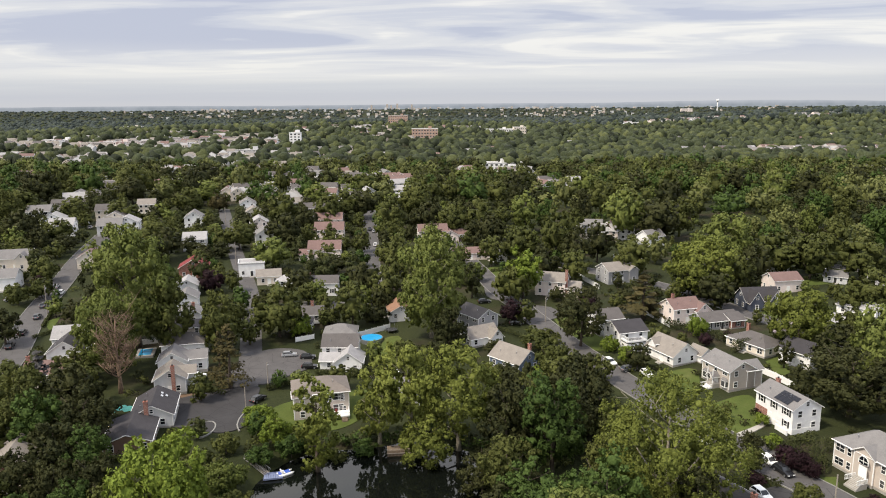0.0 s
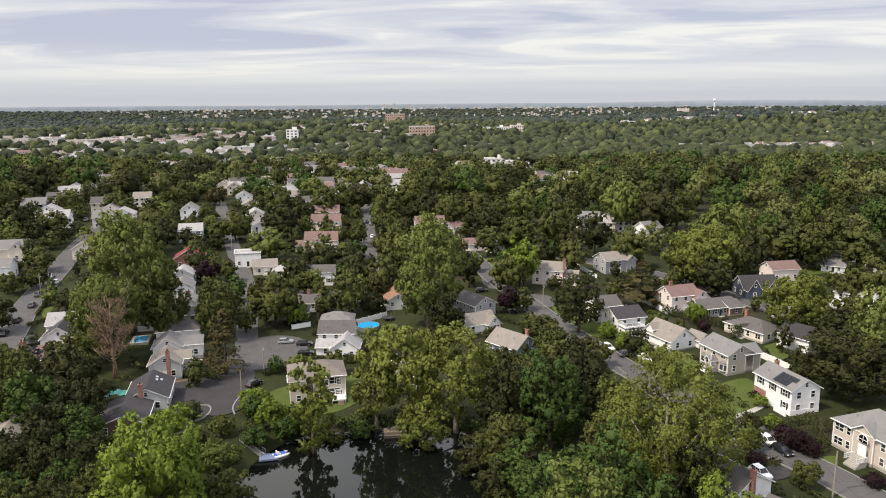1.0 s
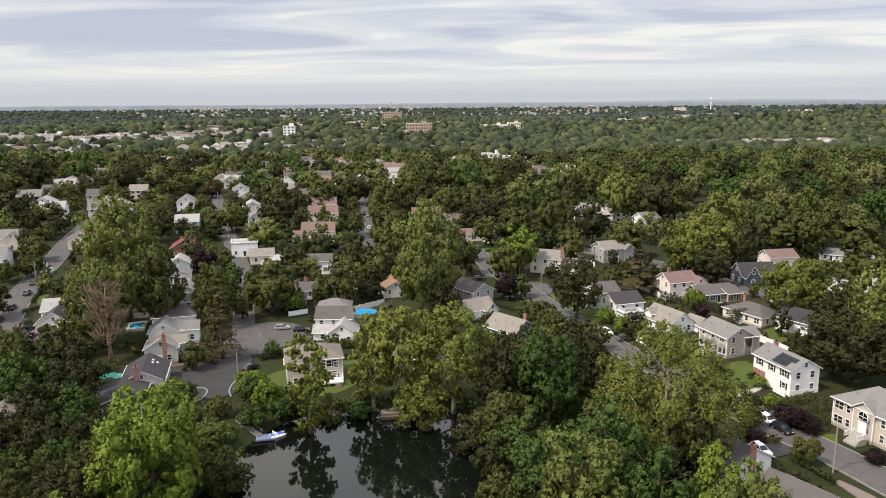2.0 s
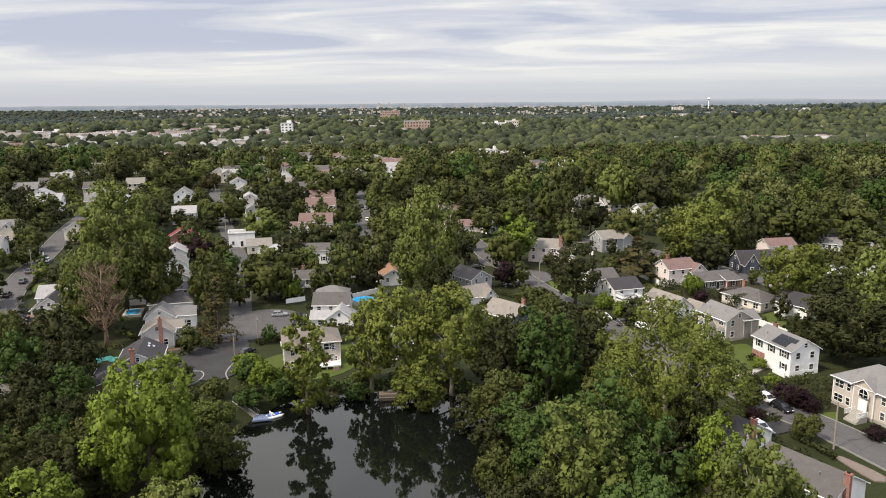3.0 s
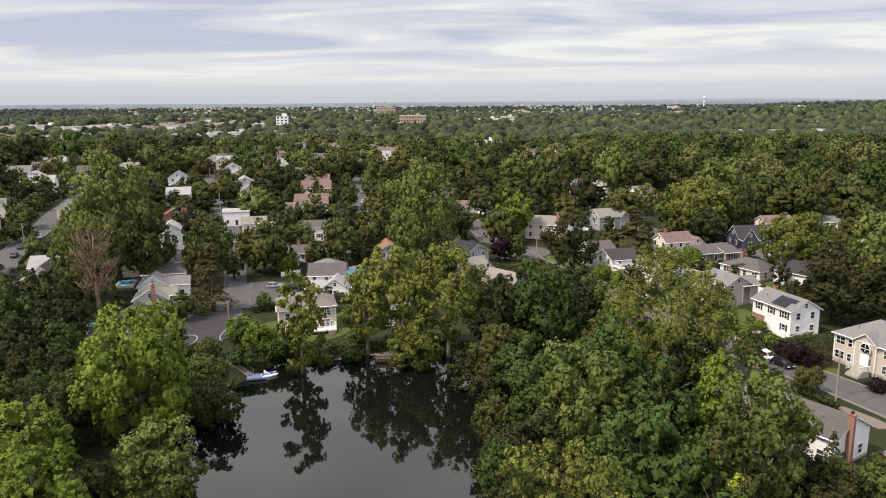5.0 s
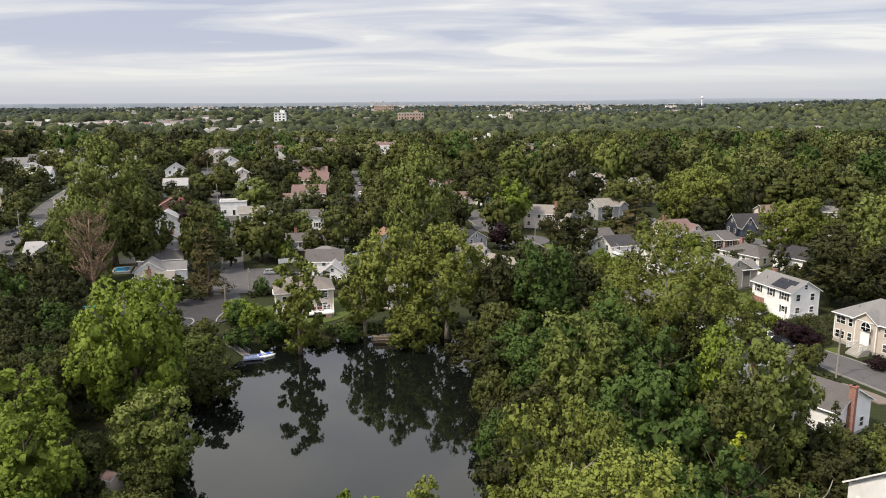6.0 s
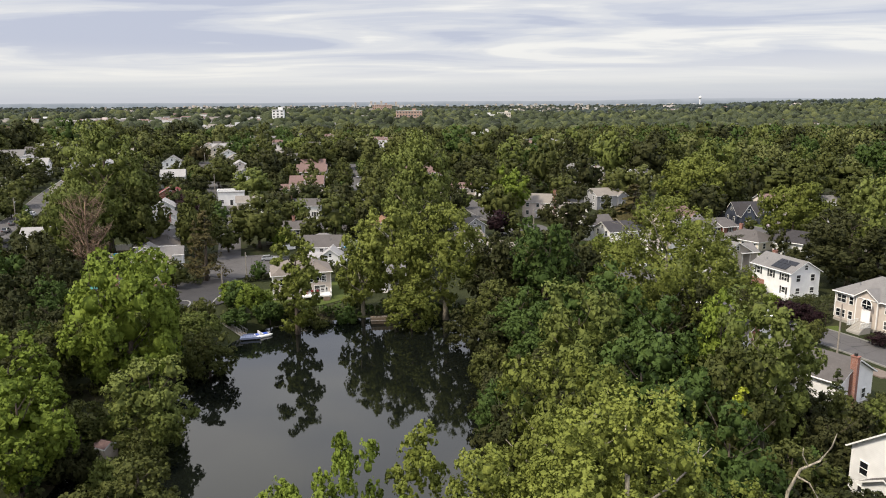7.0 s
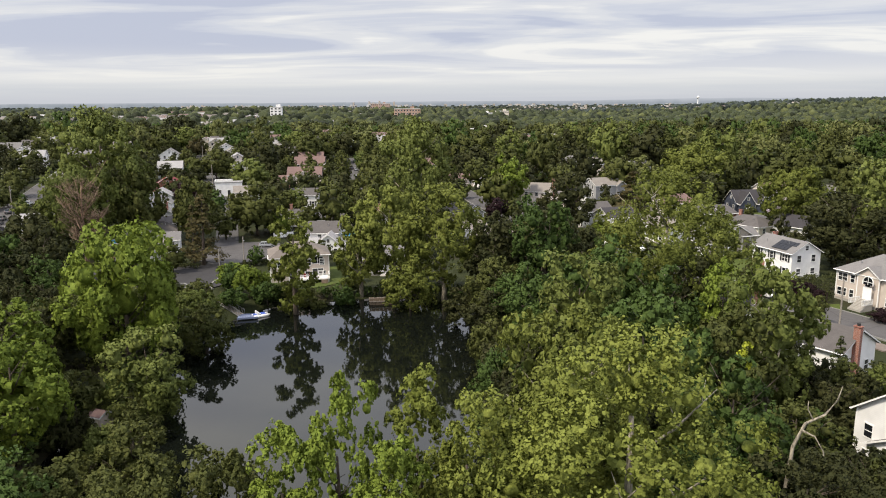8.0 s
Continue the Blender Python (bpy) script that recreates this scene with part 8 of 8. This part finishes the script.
def woods(name, label, spots, lod, leaf="wood", lumps=0):
    """Many crowns joined into one stretch of woodland."""
    protos = [((lump_arrays(lumps == 2, s) if lumps else crown_arrays("round", lod, s)), trunk_arrays(3 if lumps else 4)) for s in range(6)]
    VS, FS, NS, n = [], [], [], 0
    rng = np.random.default_rng(len(spots))
    for i, (x, y, h, r) in enumerate(spots):
        turn = rng.uniform(0, 6.28)
        for V, F, *N in protos[i % 6]:
            c, s = math.cos(turn) * r / 6.0, math.sin(turn) * r / 6.0
            W = np.stack([V[:, 0] * c - V[:, 1] * s + x, V[:, 0] * s + V[:, 1] * c + y, V[:, 2] * h / 15.0 + gz(x, y)], 1)
            VS.append(W), FS.append(F + n)
            N = N[0] if N else V * np.array([1.0, 1.0, 0.0])
            c, s = math.cos(turn), math.sin(turn)
            NS.append(np.stack([N[:, 0] * c - N[:, 1] * s, N[:, 0] * s + N[:, 1] * c, N[:, 2]], 1))
            n += len(W)
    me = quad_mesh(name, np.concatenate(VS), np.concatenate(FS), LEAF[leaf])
    if lumps:
        me.polygons.foreach_set("use_smooth", [True] * len(me.polygons))
    else:
        soften(me, np.concatenate(NS))
    return tagged(new(name, me), label, "trees", kind="stuff")


rng = np.random.default_rng(5)


def scatter(x0, x1, y0, y1, n, keep=lambda x, y: True, size=(4.2, 7.0), tall=(11, 19), taken=None, gap=0.62):
    spots, taken = [], list(taken or [])
    for _ in range(n):
        y = rng.uniform(y0, y1)
        half = 0.66 * y + 30
        x = rng.uniform(max(x0, -half), min(x1, half))
        r = rng.uniform(*size)
        if not keep(x, y) or not clear_of(x, y, r):
            continue
        if any((x - a) ** 2 + (y - b) ** 2 < (gap * (r + c)) ** 2 for a, b, c in taken[-700:]):
            continue
        taken.append((x, y, r))
        spots.append((x, y, rng.uniform(*tall) * (0.7 + 0.3 * r / size[1]), r))
    return spots


def split(spots, name, label, lod, lumps=0, shady=False):
    """The tones of one stretch of wood."""
    # far tones carry distance haze as a blue-grey cast in the leaf colour
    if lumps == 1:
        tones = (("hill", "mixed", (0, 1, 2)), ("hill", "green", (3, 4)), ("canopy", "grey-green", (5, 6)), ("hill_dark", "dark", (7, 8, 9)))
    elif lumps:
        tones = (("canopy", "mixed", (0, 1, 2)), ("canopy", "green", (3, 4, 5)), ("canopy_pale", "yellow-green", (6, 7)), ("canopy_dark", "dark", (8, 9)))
    elif shady:
        tones = (("mid", "green", (0, 1, 2)), ("dark", "dark", (3, 4, 5, 6)), ("hedge", "dull green", (7, 8)), ("olive", "yellow-green", (9,)))
    else:
        tones = (("wood", "mixed", (0, 1)), ("mid", "green", (2, 3, 4)), ("olive", "yellow-green", (5,)), ("deep", "deep green", (6, 7)), ("dark", "dark", (8, 9)))
    for leaf, word, turn in tones:
        some = [s for i, s in enumerate(spots) if (i * 7 + i // 5) % 10 in turn]
        woods(name, f"{label}, {word} crowns", some, lod, leaf, lumps)


def hides(x, y):
    return any(abs(x - a) < w and 0 < b - y < 14 for a, b, w in FOOTPRINTS)


gardens = scatter(-172, 172, 147, 400, 1500, lambda x, y: not (-14 < x < 69 and y < 172) and not (hides(x, y) and rng.uniform() < 0.85), size=(1.6, 3.7), tall=(3.8, 8.5), taken=TREES, gap=0.8)
for i, (x, y, h, r) in enumerate(gardens[:250]):
    tree("round", x, y, h, r, ("mid", "dark", "hedge", "deep", "mid", "olive", "purple")[i % 7] if i % 21 == 6 or i % 7 != 6 else "mid", 2, "small leafy garden tree beside a house", name="garden_tree", group="garden trees")
kerbside = []
for i, (x, y, w) in enumerate(LANES):
    if i % 4 == 0 and 225 < y < 430 and -95 < x < 120 and rng.uniform() < 0.55:
        side = 1 if (i // 4) % 2 else -1
        kerbside.append((x + side * (w + rng.uniform(0.3, 1.6)), y + rng.uniform(-2, 2), rng.uniform(7, 11.5), rng.uniform(3.2, 4.8)))
for i, (x, y, h, r) in enumerate(kerbside):
    if all((x - a) ** 2 + (y - b) ** 2 > (q * 0.8) ** 2 for a, b, q in FOOTPRINTS):
        tree("round", x, y, h, r, ("mid", "dark", "olive", "mid", "deep")[i % 5], 2, "leafy street tree overhanging the kerb", name="street_tree", group="street trees")
near = scatter(-300, 370, 288, 495, 3400, lambda x, y: x > 52 or y > 430 or x < -210, size=(5.8, 11.5), tall=(12, 25), taken=TREES, gap=0.92)
split([s for s in near if s[1] < 400], "woodland", "dense mixed woodland behind the houses", 1)
split([s for s in near if s[1] >= 400], "woodland", "dense mixed woodland beyond the houses", 2)
yards = scatter(-215, 52, 270, 440, 1500, lambda x, y: not (hides(x, y) and rng.uniform() < 0.9), size=(3.0, 6.0), tall=(6.5, 12.5), taken=TREES, gap=0.85)
split(yards, "garden_woodland", "leafy trees in back gardens", 2, shady=True)
mid_ = scatter(-690, 800, 495, 1035, 9000, lambda x, y: x > -35 or rng.uniform() < 0.5, size=(4.4, 8.4), tall=(10, 17), gap=0.82)
split([s for s in mid_ if s[1] < 640], "woodland", "dense mixed woodland farther off", 3)
split([s for s in mid_ if s[1] >= 640], "woodland", "dense mixed woodland far off", 3, 2)


def hill_spots(y0, y1, n, size, tall):
    """Crowns strewn over the far slopes, thinner over the town."""
    yy = y0 + (y1 - y0) * rng.uniform(0, 1, n) ** 1.15
    xx = rng.uniform(-0.66, 0.66, n) * yy
    near_town = np.array([(a, b, w) for a, b, w in CLEAR if b > y0 - 40])
    keep = []
    for x, y in zip(xx, yy):
        if x < -60 and y < 1500 and rng.uniform() < 0.38:
            continue
        if len(near_town) and ((x - near_town[:, 0]) ** 2 + (y - near_town[:, 1]) ** 2 < (near_town[:, 2] + 2) ** 2).any():
            continue
        r = rng.uniform(*size)
        keep.append((x, y, rng.uniform(*tall) * (0.6 + 0.4 * r / size[1]), r))
    return keep


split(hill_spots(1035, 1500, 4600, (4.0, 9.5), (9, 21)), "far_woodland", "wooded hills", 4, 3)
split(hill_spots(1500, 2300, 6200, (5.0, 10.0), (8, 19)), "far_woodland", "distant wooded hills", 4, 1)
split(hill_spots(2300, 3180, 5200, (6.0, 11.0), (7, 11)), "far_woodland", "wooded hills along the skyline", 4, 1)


def shrubs(name, label, spots, leaf):
    V, F, N = [], [], []
    n = 0
    r_ = np.random.default_rng(3)
    for x, y, h, r in spots:
        C = np.array([(x + r_.normal() * r * 0.5, y + r_.normal() * r * 0.5, gz(x, y) + h * r_.uniform(0.2, 0.75)) for _ in range(5)])
        v, f, m = leaf_cards(r_, C, np.full(5, r * 0.6), 14, 0.58)
        V.append(v), F.append(f + n), N.append(m)
        n += len(v)
    return tagged(new(name, soften(quad_mesh(name, np.concatenate(V), np.concatenate(F), LEAF[leaf]), np.concatenate(N))), label, "shrubs", kind="stuff")


bank = []
for k in range(260):
    a = 2 * math.pi * k / 260 + rng.normal(0, 0.01)
    r = 5.0
    while pond_shape(-15 + r * math.cos(a), 98 + r * math.sin(a)) < rng.uniform(1.55, 2.7):
        r += 0.3
    bank.append((-15 + r * math.cos(a), 98 + r * math.sin(a), rng.uniform(1.4, 3.2), rng.uniform(1.0, 1.9)))
bank = [b for b in bank if not (-42 < b[0] < -27 and 118 < b[1] < 145 and b[0] > -0.32 * b[1])]
shrubs("bank_shrubs", "loose green shrubs fringing the pond", bank[::2], "deep")
shrubs("bank_shrubs", "dark green shrubs fringing the pond", bank[1::2], "hedge")
under = [(x, y, h * 0.8, r) for x, y, h, r in scatter(-150, 165, 70, 390, 1000, size=(0.9, 1.7), tall=(1.2, 2.6), gap=0.2)]
shrubs("garden_shrubs", "mixed garden shrubs between houses", under[::2], "mid")
shrubs("garden_shrubs", "dark evergreen garden shrubs between houses", under[1::2], "dark")


def flourish(words, name, leaf, label, spots, size):
    """Clusters of another colour on one tree."""
    ob = by_label(words)
    r_ = np.random.default_rng(8)
    crown = next(c for c in ob.children if c.name.startswith("crown"))
    top = max(v.co.z for v in crown.data.vertices)
    wide = max(v.co.x for v in crown.data.vertices)
    C = np.array([(x * wide, y * wide, z * top) for x, y, z in spots])
    V, F, N = leaf_cards(r_, C, np.full(len(C), size), 60, 0.3)
    part(name, soften(quad_mesh(name, V, F, LEAF[leaf]), N), ob, label)


flourish("olive tree with white blossom", "blossom", "blossom", "white blossom sprays", [(0.2, -0.6, 0.5), (0.4, -0.7, 0.42), (0.55, -0.6, 0.55), (0.1, -0.8, 0.36), (-0.3, -0.8, 0.5)], 0.7)
flourish("hydrangea shrub", "blossom", "blossom", "white flower heads", [(-0.5, -0.5, 0.8), (0.0, -0.7, 0.7), (0.45, -0.55, 0.8), (0.2, -0.3, 0.98), (-0.3, -0.2, 0.95), (0.6, -0.1, 0.85), (-0.6, -0.6, 0.55), (0.3, -0.8, 0.5)], 0.8)
flourish("green tree with a yellow tuft", "tuft", "yellow", "yellow-green tuft at the top", [(0.0, -0.1, 0.98), (-0.1, -0.2, 0.94), (0.08, -0.15, 1.02)], 0.5)


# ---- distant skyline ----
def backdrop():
    # glowing strip: haze painted in blue-grey, fading to sky colour at its top
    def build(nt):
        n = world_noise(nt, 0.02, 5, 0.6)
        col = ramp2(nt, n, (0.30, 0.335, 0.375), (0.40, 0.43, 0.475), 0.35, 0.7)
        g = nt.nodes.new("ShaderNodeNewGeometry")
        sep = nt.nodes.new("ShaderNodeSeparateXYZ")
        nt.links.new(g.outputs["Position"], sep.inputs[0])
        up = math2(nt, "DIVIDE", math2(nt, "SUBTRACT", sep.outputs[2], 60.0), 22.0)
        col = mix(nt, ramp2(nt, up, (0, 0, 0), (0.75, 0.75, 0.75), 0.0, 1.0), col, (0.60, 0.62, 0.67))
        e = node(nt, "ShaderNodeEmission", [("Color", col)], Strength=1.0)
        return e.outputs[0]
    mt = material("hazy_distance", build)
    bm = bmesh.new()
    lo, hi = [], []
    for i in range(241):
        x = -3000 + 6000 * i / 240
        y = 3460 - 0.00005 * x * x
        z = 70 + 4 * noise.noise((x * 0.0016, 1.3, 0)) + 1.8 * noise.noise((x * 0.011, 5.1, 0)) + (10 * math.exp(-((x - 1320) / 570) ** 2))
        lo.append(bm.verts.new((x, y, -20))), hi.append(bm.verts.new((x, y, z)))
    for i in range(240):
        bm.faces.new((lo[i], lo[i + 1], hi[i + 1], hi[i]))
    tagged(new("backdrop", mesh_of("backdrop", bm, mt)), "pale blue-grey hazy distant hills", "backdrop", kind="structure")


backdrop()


def far_city():
    """Pale blocks of the far town on the last slope."""
    r = np.random.default_rng(12)
    bm = bmesh.new()
    for i in range(300):
        x = r.choice([-760, -480, -300, -170, 330, 480, 620, -1000]) + r.normal(0, 95) if i % 5 else r.uniform(-1500, 1500)
        y = r.uniform(2700, 3300)
        w, d, h = r.uniform(4, 13), r.uniform(6, 12), r.uniform(6, 11)
        box(bm, x - w / 2, x + w / 2, y, y + d, gz(x, y) - 2, gz(x, y) + h, mat=i % 3)
    for x, h in ((-250, 24), (-232, 19), (-205, 26), (-320, 20), (-140, 22)):
        box(bm, x - 4, x + 4, 3295, 3305, gz(x, 3300) - 2, gz(x, 3300) + h, mat=2)
    tagged(new("distant_town", mesh_of("distant_town", bm, SIDING["lightgrey"], SIDING["tan"], SIDING["beige"])), "pale buildings of a distant town along the skyline", "buildings", kind="stuff")


far_city()


def water_tower():
    x, y = 1117.0, 3000.0
    ob = tagged(new("water_tower"), "white spherical water tower on the far ridge", "tower")
    ob.matrix_basis = pose(x, y, gz(x, y))
    top = 78 - gz(x, y)
    bm = bmesh.new()
    tube(bm, [(0, 0, -3), (0, 0, 4), (0, 0, top)], [3.6, 2.0, 1.7], 12)
    part("stem", mesh_of("stem", bm, WHITE), ob)
    bm = bmesh.new()
    bmesh.ops.create_uvsphere(bm, u_segments=20, v_segments=12, radius=5.5, matrix=Matrix.Translation((0, 0, top)))
    part("tank", mesh_of("tank", bm, WHITE, smooth=True), ob)


water_tower()
